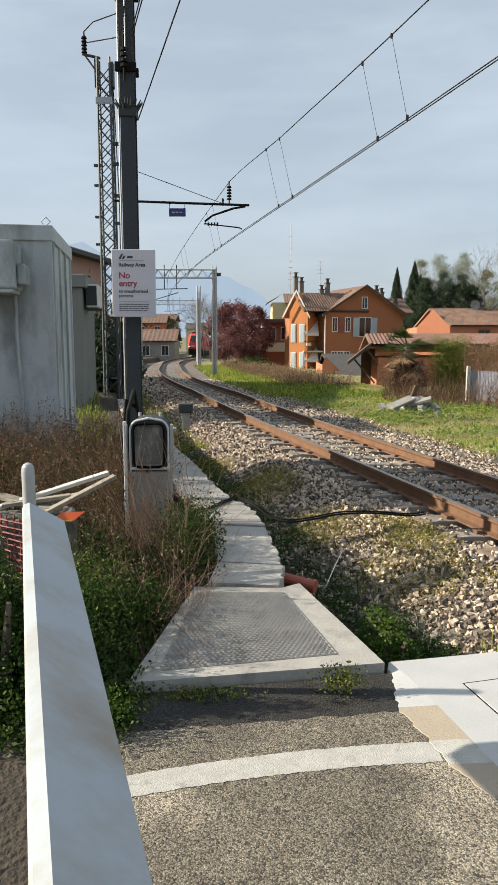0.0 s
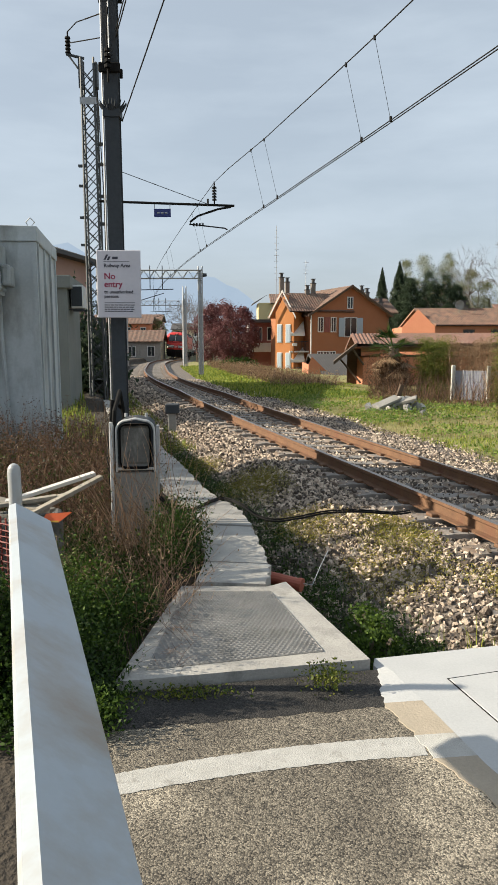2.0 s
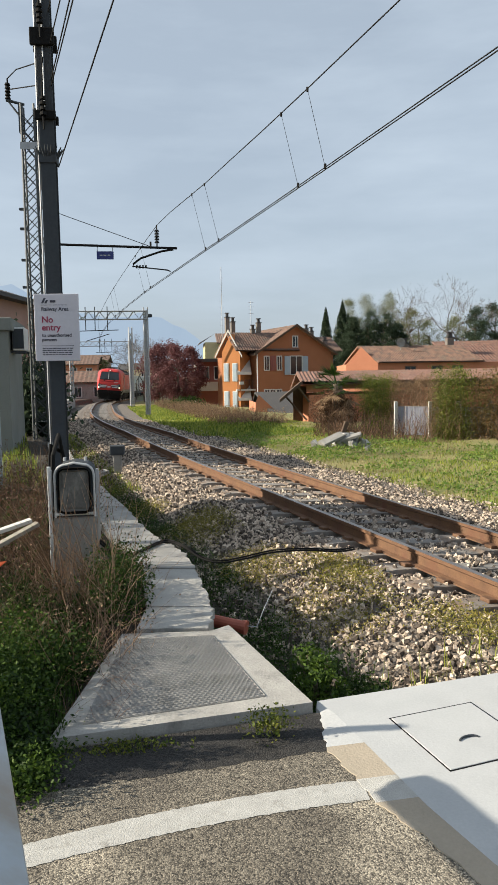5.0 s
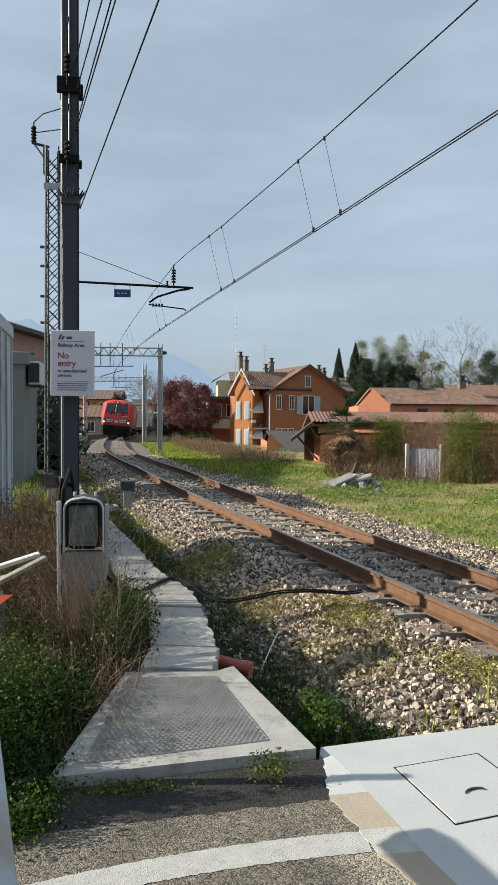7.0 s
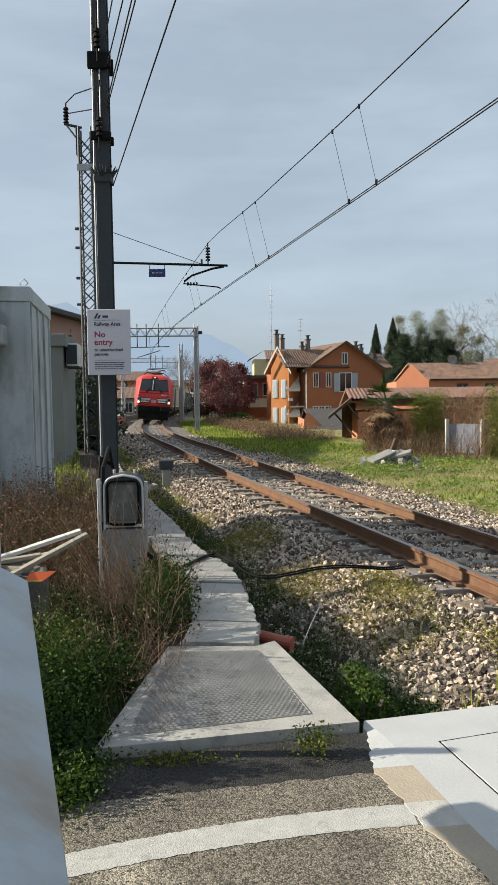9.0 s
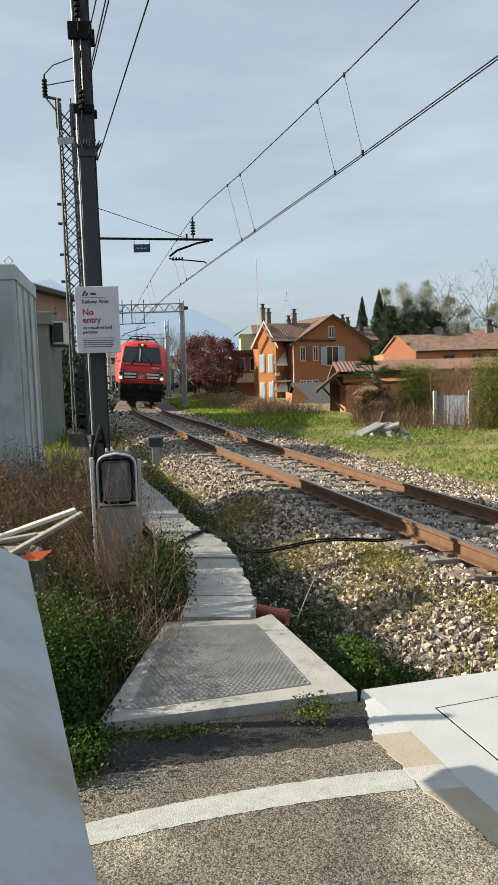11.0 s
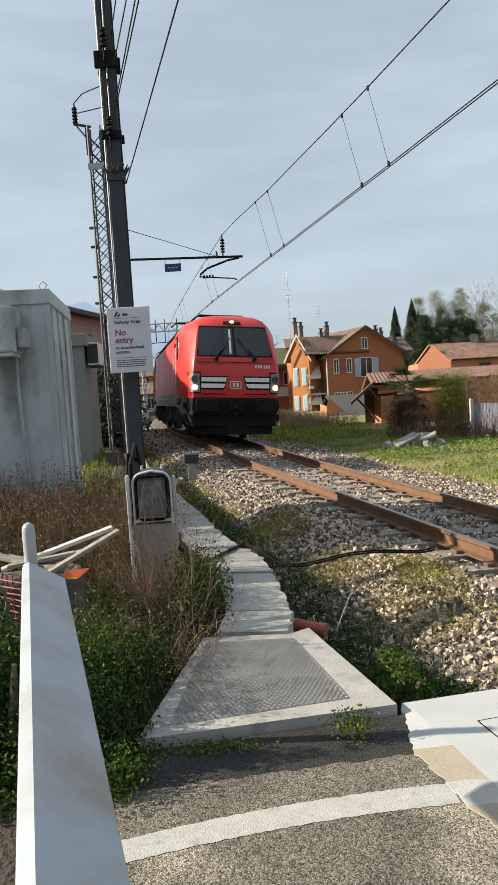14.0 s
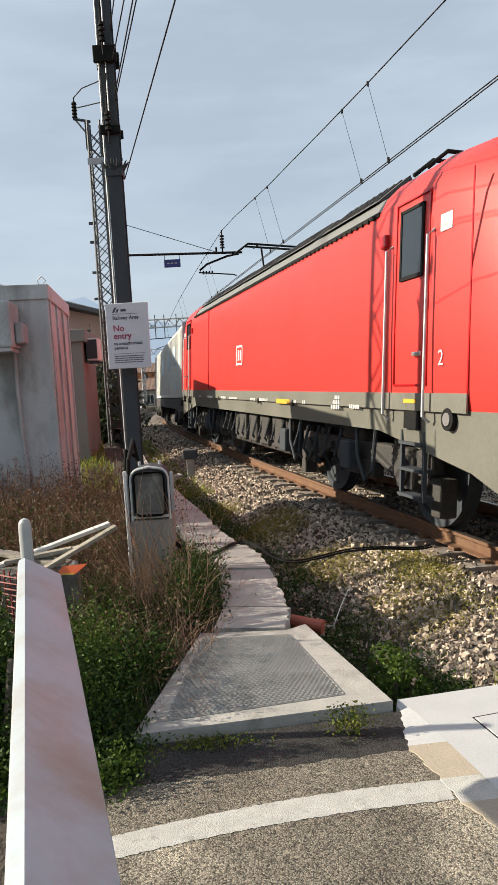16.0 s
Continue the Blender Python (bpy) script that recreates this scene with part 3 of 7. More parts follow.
def icos(sub=0):
    bm = bmesh.new()
    bmesh.ops.create_icosphere(bm, subdivisions=1, radius=1)
    v = np.array([q.co[:] for q in bm.verts])
    f = np.array([[q.index for q in g.verts] for g in bm.faces])
    bm.free()
    return v, f


def build_stones():
    """Loose ballast: angular stones of 3 to 8 cm."""
    bv = np.array([(x, y, z) for x in (-0.8, 0.8) for y in (-0.8, 0.8) for z in (-0.8, 0.8)])
    bf = np.array([(0, 1, 3), (0, 3, 2), (4, 6, 7), (4, 7, 5), (0, 4, 5), (0, 5, 1), (2, 3, 7), (2, 7, 6), (0, 2, 6), (0, 6, 4), (1, 5, 7), (1, 7, 3)])
    S, U = [], []
    for s0, s1, dens in ((-10.4, -3, 1100), (-3, 3, 700), (3, 10, 380), (10, 26, 170)):
        for u0, u1 in ((-2.75, 3.05),):
            n = int((s1 - s0) * (u1 - u0) * dens)
            S.append(rng.uniform(s0, s1, n))
            U.append(rng.uniform(u0, u1, n))
    s, u = np.concatenate(S), np.concatenate(U)
    keep = (np.abs(np.abs(u) - 0.7525) > 0.10) & (rng.random(len(s)) < np.where(np.abs(u) > 2.3, 0.35, 1))
    ph = (s + 9.6) % 0.6
    onsl = (np.minimum(ph, 0.6 - ph) < 0.12) & (np.abs(u) < 1.2)
    keep &= ~onsl | (rng.random(len(s)) < 0.13)
    s, u, onsl = s[keep], u[keep], onsl[keep]
    h = np.interp(s, TS, TH)
    x, y = np.interp(s, TS, TX) + np.cos(h) * u, np.interp(s, TS, TY) + np.sin(h) * u
    ok = y > 3.5 + 0.26 * (x - 1.5)
    s, u, x, y, onsl = s[ok], u[ok], x[ok], y[ok], onsl[ok]
    n = len(s)
    size = np.clip(np.exp(rng.normal(math.log(0.0165), 0.36, n)), 0.008, 0.034) * (1 + np.clip(s, 0, 25) * 0.02)
    z = ground_z(x, y) + rng.uniform(-0.2, 0.75, n) * size + np.where(onsl, 0.05, 0) + rng.uniform(0, 0.02, n)
    ax = rng.normal(size=(n, 3, 3))
    q, _ = np.linalg.qr(ax)
    sc = size[:, None] * rng.uniform(0.5, 1.5, (n, 3)) * np.array([1, 1, 0.7])
    v = bv[None] * (1 + rng.uniform(-0.65, 0.25, (n, len(bv), 3)))
    v = np.einsum("nij,nkj->nki", q, v * sc[:, None])
    v += np.stack([x, y, z], 1)[:, None]
    f = bf[None] + (np.arange(n) * len(bv))[:, None, None]
    raw("ballast_stones", v.reshape(-1, 3), f.reshape(-1, 3), "stone", "loose brown and pale grey crushed ballast stones", "ballast")


# ---- the train ----
def train_pose(s, wheelbase=9.5, front=4.7):
    """The pose of a vehicle whose nose is at s; it looks back along its y axis."""
    a, b = Vector(on_track(s + front)), Vector(on_track(s + front + wheelbase))
    back = (b - a).normalized()
    c = math.atan(CANT / 0.7525)
    side = back.cross(Vector((0, 0, 1))).normalized()
    up = side.cross(back)
    side, up = side * math.cos(c) - up * math.sin(c), up * math.cos(c) + side * math.sin(c)
    m = Matrix((side, back, up)).transposed().to_4x4()
    return Matrix.Translation(a - back * front + side * 0.14 * math.exp(-(((s - 4) / 8) ** 2))) @ m


def plan_ring(z, yf, wf, w, length, yr=None):
    """Half plan of a cab-ended body at height z, closed to a loop."""
    c = 0.22
    right = [(0, yf), (wf * 0.5, yf + 0.012), (wf - c * 0.35, yf + 0.05), (wf, yf + 0.16), (wf + (w - wf) * 0.45, yf + 0.55), (w, yf + 1.25), (w, 3.2)]
    back = [(x, length - y) for x, y in reversed(right)]
    loop = right + back
    loop = loop + [(-x, y) for x, y in reversed(loop[1:-1])]
    return [(x, y, z) for x, y in loop]


LEN = 17.7


def wheelset(parent, y, r, dark="bogie"):
    w = Build()
    for x in (-0.75, 0.75):
        sg = 1 if x > 0 else -1
        ring = []
        for rr, dx in ((r * 0.18, 0.09), (r * 0.25, 0.05), (r * 0.84, 0.03), (r * 0.86, 0.07), (r, 0.07), (r, -0.045), (r + 0.028, -0.05), (r + 0.028, -0.075), (r * 0.86, -0.07), (r * 0.2, -0.06)):
            ring.append((rr, x + sg * dx))
        n = 40
        v = [(q[1], q[0] * math.cos(2 * math.pi * j / n), q[0] * math.sin(2 * math.pi * j / n)) for j in range(n) for q in ring]
        m = len(ring)
        f = [(j * m + i, j * m + i + 1, ((j + 1) % n) * m + i + 1, ((j + 1) % n) * m + i) for j in range(n) for i in range(m - 1)]
        mi = 0
        w.add(v, f)
        for a in range(0, 360, 60):
            w.box(x + sg * 0.03, x + sg * 0.055, -0.02, 0.02, r * 0.4, r * 0.55, m=pose(0, 0, 0, a, 0, 0))
    w.tube([(-0.8, 0, 0), (0.8, 0, 0)], 0.09, 12)
    return part("wheelset", w, "steel_dark" if dark == "bogie" else dark, parent, "dark steel wheels on an axle", smooth=True, at=pose(0, y, r))


WHEELS = []


def bogie(parent, y, base, r, loco=True):
    b = Build()
    for sx in (-1, 1):
        x0, x1 = sx * 1.02, sx * 1.18
        x0, x1 = min(x0, x1), max(x0, x1)
        b.box(x0, x1, y - base / 2 - 0.5, y + base / 2 + 0.5, 0.62, 0.86, 0.03)
        b.box(x0, x1, y - 0.6, y + 0.6, 0.42, 0.66, 0.03)
        for e in (-1, 1):
            yy = y + e * base / 2
            b.box(sx * 1.1 - 0.13, sx * 1.1 + 0.13, yy - 0.19, yy + 0.19, 0.42, 0.78, 0.03)
            b.tube([(sx * 1.1, yy, r), (sx * 1.27, yy, r)], 0.15, 14)
            for q in (-0.32, 0.32):
                b.tube([(sx * 1.1, yy + q, 0.5), (sx * 1.1, yy + q, 0.95)], 0.085, 10)
                for k in range(5):
                    b.tube([(sx * 1.1, yy + q, 0.52 + 0.08 * k), (sx * 1.1, yy + q, 0.545 + 0.08 * k)], 0.11, 10)
            b.tube([(sx * 1.16, yy - e * 0.15, 0.5), (sx * 1.2, yy - e * 0.85, 0.75)], 0.045, 8)
            b.box(sx * 1.05 - 0.1, sx * 1.05 + 0.1, yy + e * 0.55 - 0.09, yy + e * 0.55 + 0.09, 0.2, 0.6, 0.02)
        b.box(sx * 1.08 - 0.12, sx * 1.08 + 0.12, y - 0.35, y + 0.35, 0.86, 1.02, 0.03)
    b.box(-1.0, 1.0, y - 0.5, y + 0.5, 0.55, 0.85)
    ob = part("bogie", b, "bogie", parent, "black grimy bogie frame with springs")
    for e in (-1, 1):
        WHEELS.append((wheelset(ob, y + e * base / 2, r), r, y + e * base / 2))
    return ob


def build_loco():
    loco = thing("locomotive", "red electric locomotive with grey skirt and lit headlamps", "locomotive")
    # body shell: height, nose setback, nose half width, side half width
    lv = [(1.22, 0.05, 1.28, 1.46), (1.40, 0.0, 1.31, 1.49), (1.95, 0.0, 1.31, 1.50), (2.30, 0.05, 1.28, 1.50), (2.45, 0.12, 1.25, 1.50), (3.02, 0.46, 1.17, 1.50), (3.26, 0.61, 1.12, 1.49), (3.42, 0.73, 1.08, 1.41), (3.57, 0.90, 1.00, 1.26), (3.70, 1.14, 0.80, 1.00), (3.78, 1.5, 0.5, 0.62)]
    rings = [plan_ring(*q, LEN) for q in lv]
    n = len(rings[0])
    b = Build()
    v = [p for r in rings for p in r]
    f = []
    for i in range(len(rings) - 1):
        for j in range(n):
            ya, yb = rings[i][j][1], rings[i][(j + 1) % n][1]
            mid = (ya + yb) / 2
            if lv[i][0] >= 3.26 and 3.3 < mid < LEN - 3.3:
                continue
            f.append((i * n + j, i * n + (j + 1) % n, (i + 1) * n + (j + 1) % n, (i + 1) * n + j))
    top = (len(rings) - 1) * n
    half = [top + j for j in range(n)]
    fr = [j for j in half if v[j][1] < 4]
    re = [j for j in half if v[j][1] > 4]
    f.append(tuple(sorted(fr, key=lambda j: math.atan2(v[j][1] - 2.4, v[j][0]))))
    f.append(tuple(sorted(re, key=lambda j: math.atan2(v[j][1] - LEN + 2.4, v[j][0]))))
    b.add(v, f)
    for y in (3.2, LEN - 3.2):
        b.add([(-1.49, y, 3.26), (1.49, y, 3.26), (1.41, y, 3.42), (1.26, y, 3.57), (1.00, y, 3.70), (0.62, y, 3.78), (-0.62, y, 3.78), (-1.00, y, 3.70), (-1.26, y, 3.57), (-1.41, y, 3.42)], [tuple(range(10))])
    part("body", b, "red", loco, "glossy red painted body", smooth=True)
    # roof between the cabs
    r = Build()
    r.prism([(-1.48, 3.26), (1.48, 3.26), (1.36, 3.46), (0.95, 3.70), (-0.95, 3.70), (-1.36, 3.46)], 3.2, LEN - 3.2)
    roof = part("roof", r, "roof_grey", loco, "dull grey machine-room roof")
    for y0 in np.arange(3.5, LEN - 4.5, 2.15):
        for sx in (-1, 1):
            k = Build()
            k.add([(sx * 1.40, y0, 3.465), (sx * 1.40, y0 + 1.85, 3.465), (sx * 1.0, y0 + 1.85, 3.80), (sx * 1.0, y0, 3.80), (sx * 0.9, y0, 3.64), (sx * 0.9, y0 + 1.85, 3.64)], [(0, 1, 2, 3), (3, 2, 5, 4), (0, 3, 4), (1, 5, 2)])
            for q in range(9):
                k.box(sx * 1.19 - 0.2, sx * 1.19 + 0.2, y0 + 0.12 + q * 0.18, y0 + 0.15 + q * 0.18, -0.012, 0.012, m=Matrix.Translation((0, 0, 3.645)) @ Matrix.Translation((sx * 1.19, 0, 0)) @ pose(0, 0, 0, 0, sx * 40, 0) @ Matrix.Translation((-sx * 1.19, 0, 0)))
            part("roof_panel", k, "slate", roof)
    g = Build()
    for sx in (-1, 1):
        g.box(sx * 1.485 - 0.02, sx * 1.485 + 0.02, 3.2, LEN - 3.2, 3.24, 3.285)
        for y in np.arange(3.3, LEN - 3.3, 0.16):
            g.box(sx * 1.5 - 0.015, sx * 1.5 + 0.015, y, y + 0.05, 3.225, 3.26)
    part("gutter", g, "black", loco)
    q = Build()
    for y in (6.2, 9.4, 12.0):
        q.box(-0.5, 0.5, y, y + 1.2, 3.68, 3.86, 0.04)
        for x in (-0.6, 0.0, 0.6):
            q.tube([(x, y - 0.4, 3.68), (x, y - 0.4, 3.97)], 0.05, 8)
    q.tube([(0.1, 4.8, 3.95), (0.1, 13.8, 3.95)], 0.025, 8)
    part("roof_equipment", q, "steel_dark", roof)
    # grey skirt and frames
    sk = Build()
    ring = plan_ring(1.22, 0.06, 1.275, 1.465, LEN)
    low = plan_ring(0.86, 0.10, 1.27, 1.44, LEN)
    nn = len(ring)
    fr = Build()
    isend = lambda j: max(ring[j][1], ring[(j + 1) % nn][1]) < 0.75
    zlow = lambda p: float(np.interp(min(p[1], LEN - p[1]), [0, 0.8, 1.4, 2.2, 3.2], [0.40, 0.42, 0.72, 0.88, 0.96]))
    sk.add(ring + [(p[0], p[1], zlow(p)) for p in low], [(j, (j + 1) % nn, nn + (j + 1) % nn, nn + j) for j in range(nn) if not isend(j)] + [tuple(range(nn))])
    for j in range(nn):
        if isend(j):
            a, c, d, e = ring[j], ring[(j + 1) % nn], low[(j + 1) % nn], low[j]
            fr.add([a, c, (d[0], d[1], zlow(d)), (e[0], e[1], zlow(e))], [(0, 1, 2, 3)])
    # front of the skirt in black, standing for the shade there
    part("front_valance", fr, "black", loco, "front valance coloured black for the shade under the nose")
    part("skirt", sk, "loco_grey", loco, "dark grey lower body band", smooth=True)
    for sx in (-1, 1):
        bd = Build()
        bd.box(sx * 1.498 - 0.008, sx * 1.498 + 0.008, 1.36, LEN - 1.36, 1.20, 1.37)
        part("side_band", bd, "loco_grey", loco, "olive-grey band along the side")
    und = Build()
    und.box(-1.25, 1.25, 6.9, LEN - 6.9, 0.35, 1.05, 0.05)
    for y in np.arange(7.2, LEN - 7.4, 0.8):
        und.box(-1.32, 1.32, y, y + 0.55, 0.42, 0.95, 0.03)
    und.box(-1.1, 1.1, 0.3, LEN - 0.3, 0.95, 1.1)
    part("underframe", und, "bogie", loco, "black equipment boxes under the frame")
    st = Build()
    for y in np.arange(4.6, 14.5, 0.42):
        st.tube([(-1.3, y, 0.9), (-1.36, y + 0.1, 0.55), (-1.2, y + 0.2, 0.35)], 0.022, 6)
    part("hose", st, "steel_dark", loco, "row of black hoses along the frame")
    for y in (3.4, 6.0, 12.4, 14.6):
        st = Build()
        st.tube([(-1.38, y, 0.98), (-1.40, y + 0.03, 0.5), (-1.36, y + 0.32, 0.34), (-1.38, y + 0.5, 0.6), (-1.36, y + 0.6, 0.95)], 0.025, 8)
        st.box(-1.42, -1.28, y + 0.7, y + 1.0, 0.42, 0.78, 0.03)
        part("hose", st, "steel_dark", loco)
    zs = [q[0] for q in lv]

    def nose(x, z, off=0.012):
        """The front's surface, pushed out by off."""
        yf, wf, w = (np.interp(z, zs, [q[k] for q in lv]) for k in (1, 2, 3))
        return float(np.interp(abs(x), [0, wf * 0.5, wf - 0.077, wf, wf + (w - wf) * 0.45, w], [yf, yf + 0.012, yf + 0.05, yf + 0.16, yf + 0.55, yf + 1.25]) - off)

    def panel(bd, rows, n=10, off=0.012, m=None):
        """A skin on the nose between rows of (z, x0, x1)."""
        v = [(x0 + (x1 - x0) * i / n, nose(x0 + (x1 - x0) * i / n, z, off), z) for z, x0, x1 in rows for i in range(n + 1)]
        k = n + 1
        bd.add(v, [(r * k + i, r * k + i + 1, (r + 1) * k + i + 1, (r + 1) * k + i) for r in range(len(rows) - 1) for i in range(n)], m=m)

    for end in (0, 1):
        m = Matrix.Identity(4) if end == 0 else Matrix.Translation((0, LEN, 0)) @ Matrix.Rotation(math.pi, 4, "Z")
        w = Build()
        panel(w, [(2.47, -1.09, 1.09), (2.7, -1.07, 1.07), (3.0, -1.04, 1.04), (3.34, -0.99, 0.99)], m=m)
        scr = part("windscreen", w, "glass_dark", loco, "dark tinted windscreen in two panes")
        k = Build()
        for rows in ([(2.43, -1.12, 1.12), (2.475, -1.10, 1.10)], [(3.335, -1.0, 1.0), (3.375, -0.97, 0.97)], [(2.43, -0.035, 0.035), (3.0, -0.03, 0.03), (3.37, -0.03, 0.03)], [(2.43, -1.12, -1.07), (3.37, -1.0, -0.965)], [(2.43, 1.07, 1.12), (3.37, 0.965, 1.0)]):
            panel(k, rows, 6, 0.02, m)
        part("windscreen_frame", k, "black", scr)
        sh = Build()
        panel(sh, [(2.52, -0.16, -0.10), (3.28, -0.14, -0.08)], 2, 0.024, m)
        part("bright_strip", sh, "white", scr)
        for sx in (-1, 1):
            wi = Build()
            wi.tube([(sx * 0.55, nose(sx * 0.55, 2.40, 0.04), 2.40), (sx * 0.42, nose(sx * 0.42, 2.52, 0.05), 2.52), (sx * 0.12, nose(sx * 0.12, 3.0, 0.05), 3.0)], 0.014, 6, m=m)
            wi.tube([(sx * 0.62, nose(sx * 0.62, 2.36, 0.05), 2.36), (sx * 0.40, nose(sx * 0.40, 2.62, 0.05), 2.62)], 0.02, 6, m=m)
            wi.box(sx * 0.55 - 0.05, sx * 0.55 + 0.05, nose(sx * 0.5, 2.36, 0.08), nose(sx * 0.5, 2.36, 0.0), 2.30, 2.42, 0.01, m=m)
            part("wiper", wi, "black", scr)
            hr = Build()
            hr.tube([(sx * x, nose(sx * x, 2.38, 0.05), 2.375) for x in (0.62, 0.8, 1.0, 1.12)], 0.014, 6, m=m)
            part("grab_rail", hr, "red", loco)
            # headlamp cluster
            hl = Build()
            panel(hl, [(1.40, sx * 1.03, sx * 1.335), (1.66, sx * 1.05, sx * 1.335), (1.94, sx * 1.05, sx * 1.34)], 6, 0.014, m)
            head = part("headlight", hl, "lamp_housing", loco, "grey headlight housing with round lamps")
            for z, mt, lab in ((1.53, "lamp_on" if end == 0 else "chrome", "lit warm white lamp"), (1.77, "glass_dark", "unlit lamp")):
                ln = Build()
                xx = sx * 1.19
                yy = nose(xx, z, 0.02)
                sl = math.degrees(math.atan2(nose(sx * 1.27, z, 0) - nose(sx * 1.11, z, 0), 0.16))
                ln.tube([(0, 0.03, 0), (0, -0.012, 0)], 0.085 if z < 1.6 else 0.1, 20, m=m @ pose(xx, yy, z, 0, 0, sx * sl))
                part("lamp", ln, mt, head, lab)
            hf = Build()
            for rows in ([(1.355, sx * 1.0, sx * 1.36), (1.40, sx * 1.0, sx * 1.36)], [(1.94, sx * 1.0, sx * 1.36), (1.98, sx * 1.0, sx * 1.36)], [(1.36, sx * 1.0, sx * 1.04), (1.98, sx * 1.02, sx * 1.06)], [(1.36, sx * 1.325, sx * 1.36), (1.98, sx * 1.33, sx * 1.365)]):
                panel(hf, rows, 4, 0.017, m)
            part("headlight_frame", hf, "black", head)
            # light grilles
            for z0, z1, xi in ((1.70, 1.82, 0.36), (1.52, 1.64, 0.36)):
                gr = Build()
                panel(gr, [(z0, sx * 0.30 if z0 > 1.6 else sx * 0.36, sx * 1.0), (z1, sx * 0.26 if z0 > 1.6 else sx * 0.30, sx * 1.0)], 6, 0.03, m)
                part("grille", gr, "chrome", loco, "pale grey ribbed grille bar")
            bk = Build()
            panel(bk, [(1.47, sx * 0.34, sx * 1.03), (1.86, sx * 0.22, sx * 1.03)], 6, 0.016, m)
            part("grille_surround", bk, "black", loco)
            bf = Build()
            bf.tube([(sx * 0.875, 0.25, 1.02), (sx * 0.875, -0.28, 1.02)], 0.11, 14, m=m)
            bf.box(sx * 0.875 - 0.32, sx * 0.875 + 0.32, -0.36, -0.29, 0.83, 1.2, 0.03, m=m)
            part("buffer", bf, "black", loco, "black rectangular buffer")
            cn = Build()
            cn.tube([(sx * 0.52, -0.06, 1.15), (sx * 0.54, -0.12, 0.9), (sx * 0.5, -0.06, 0.72)], 0.02, 8, m=m)
            cn.tube([(sx * 0.36, -0.05, 1.12), (sx * 0.34, -0.1, 0.85), (sx * 0.3, -0.03, 0.7)], 0.018, 8, m=m)
            part("brake_hose", cn, "black", loco)
        lam = Build()
        panel(lam, [(3.42, -0.28, 0.28), (3.60, -0.24, 0.24)], 6, 0.014, m)
        tl = part("top_lamp_box", lam, "black", loco)
        ln = Build()
        ln.tube([(0, 0.06, 0), (0, -0.02, 0)], 0.07, 20, m=m @ pose(0, nose(0, 3.5, 0.02), 3.5))
        part("lamp", ln, "lamp_dim" if end == 0 else "chrome", tl, "round white top lamp")
        dp = Build()
        panel(dp, [(1.50, -1.0, 1.0), (2.26, -1.10, 1.10)], 12, 0.006, m)
        part("nose_panel", dp, "red_deep", loco, "darker red nose panel with seams")
        sm = Build()
        panel(sm, [(2.255, -1.12, 1.12), (2.275, -1.12, 1.12)], 12, 0.012, m)
        panel(sm, [(1.33, -0.95, -0.3), (1.355, -0.95, -0.28)], 5, 0.012, m)
        panel(sm, [(1.33, 0.3, 0.95), (1.355, 0.28, 0.95)], 5, 0.012, m)
        part("seam", sm, "black", loco)
        lg = Build()
        for rows in ([(1.50, -0.17, 0.17), (1.525, -0.17, 0.17)], [(1.695, -0.17, 0.17), (1.72, -0.17, 0.17)], [(1.50, -0.17, -0.145), (1.72, -0.17, -0.145)], [(1.50, 0.145, 0.17), (1.72, 0.145, 0.17)]):
            panel(lg, rows, 2, 0.02, m)
        panel(lg, [(1.55, -0.09, -0.02), (1.67, -0.09, -0.02)], 1, 0.02, m)
        panel(lg, [(1.55, 0.02, 0.09), (1.67, 0.02, 0.09)], 1, 0.02, m)
        part("emblem", lg, "white", loco, "small white framed emblem")
        for i in range(6):
            nb = Build()
            x = 0.58 + i * 0.075 + (0.03 if i > 2 else 0)
            panel(nb, [(2.10, x, x + 0.045), (2.19, x, x + 0.045)], 1, 0.016, m)
            part("number_bar", nb, "white", loco)
        bb = Build()
        bb.box(-1.25, 1.25, 0.02, 0.5, 0.72, 1.24, 0.04, m=m)
        bb.box(-0.25, 0.25, -0.12, 0.1, 0.85, 1.12, 0.03, m=m)
        bb.tube([(0, -0.1, 1.0), (0, -0.3, 0.95), (0, -0.22, 0.75)], 0.045, 8, m=m)
        part("buffer_beam", bb, "black", loco)
        pl = Build()
        for sx in (-1, 1):
            pl.add([(0, 0.05, 0.62), (0, 0.02, 0.16), (sx * 1.2, 0.42, 0.16), (sx * 1.2, 0.42, 0.62), (0, 0.11, 0.62), (0, 0.08, 0.16), (sx * 1.2, 0.48, 0.16), (sx * 1.2, 0.48, 0.62)], [(0, 1, 2, 3), (4, 7, 6, 5), (1, 5, 6, 2), (0, 3, 7, 4), (2, 6, 7, 3)], m=m)
        part("snow_plough", pl, "black", loco)
        for sx in (-1, 1):
            for z in (0.56, 0.90):
                hole = Build()
                hole.box(sx * 1.385 - 0.06, sx * 1.385 + 0.06, 0.62, 0.92, z, z + 0.19, 0.02, m=m)
                part("foot_hole", hole, "black", loco)
            stp = Build()
            for z in (0.34, 0.60, 0.86):
                stp.box(sx * 1.40 - 0.09, sx * 1.40 + 0.07, 2.16, 2.62, z, z + 0.03, m=m)
            for y in (2.14, 2.60):
                stp.box(sx * 1.44 - 0.02, sx * 1.44 + 0.02, y, y + 0.035, 0.32, 1.0, m=m)
            part("ladder", stp, "steel_dark", loco, "steel ladder under the cab door")
            # side door with window and rails
            y0, y1 = 2.08, 2.74
            X = sx * 1.502
            dr = Build()
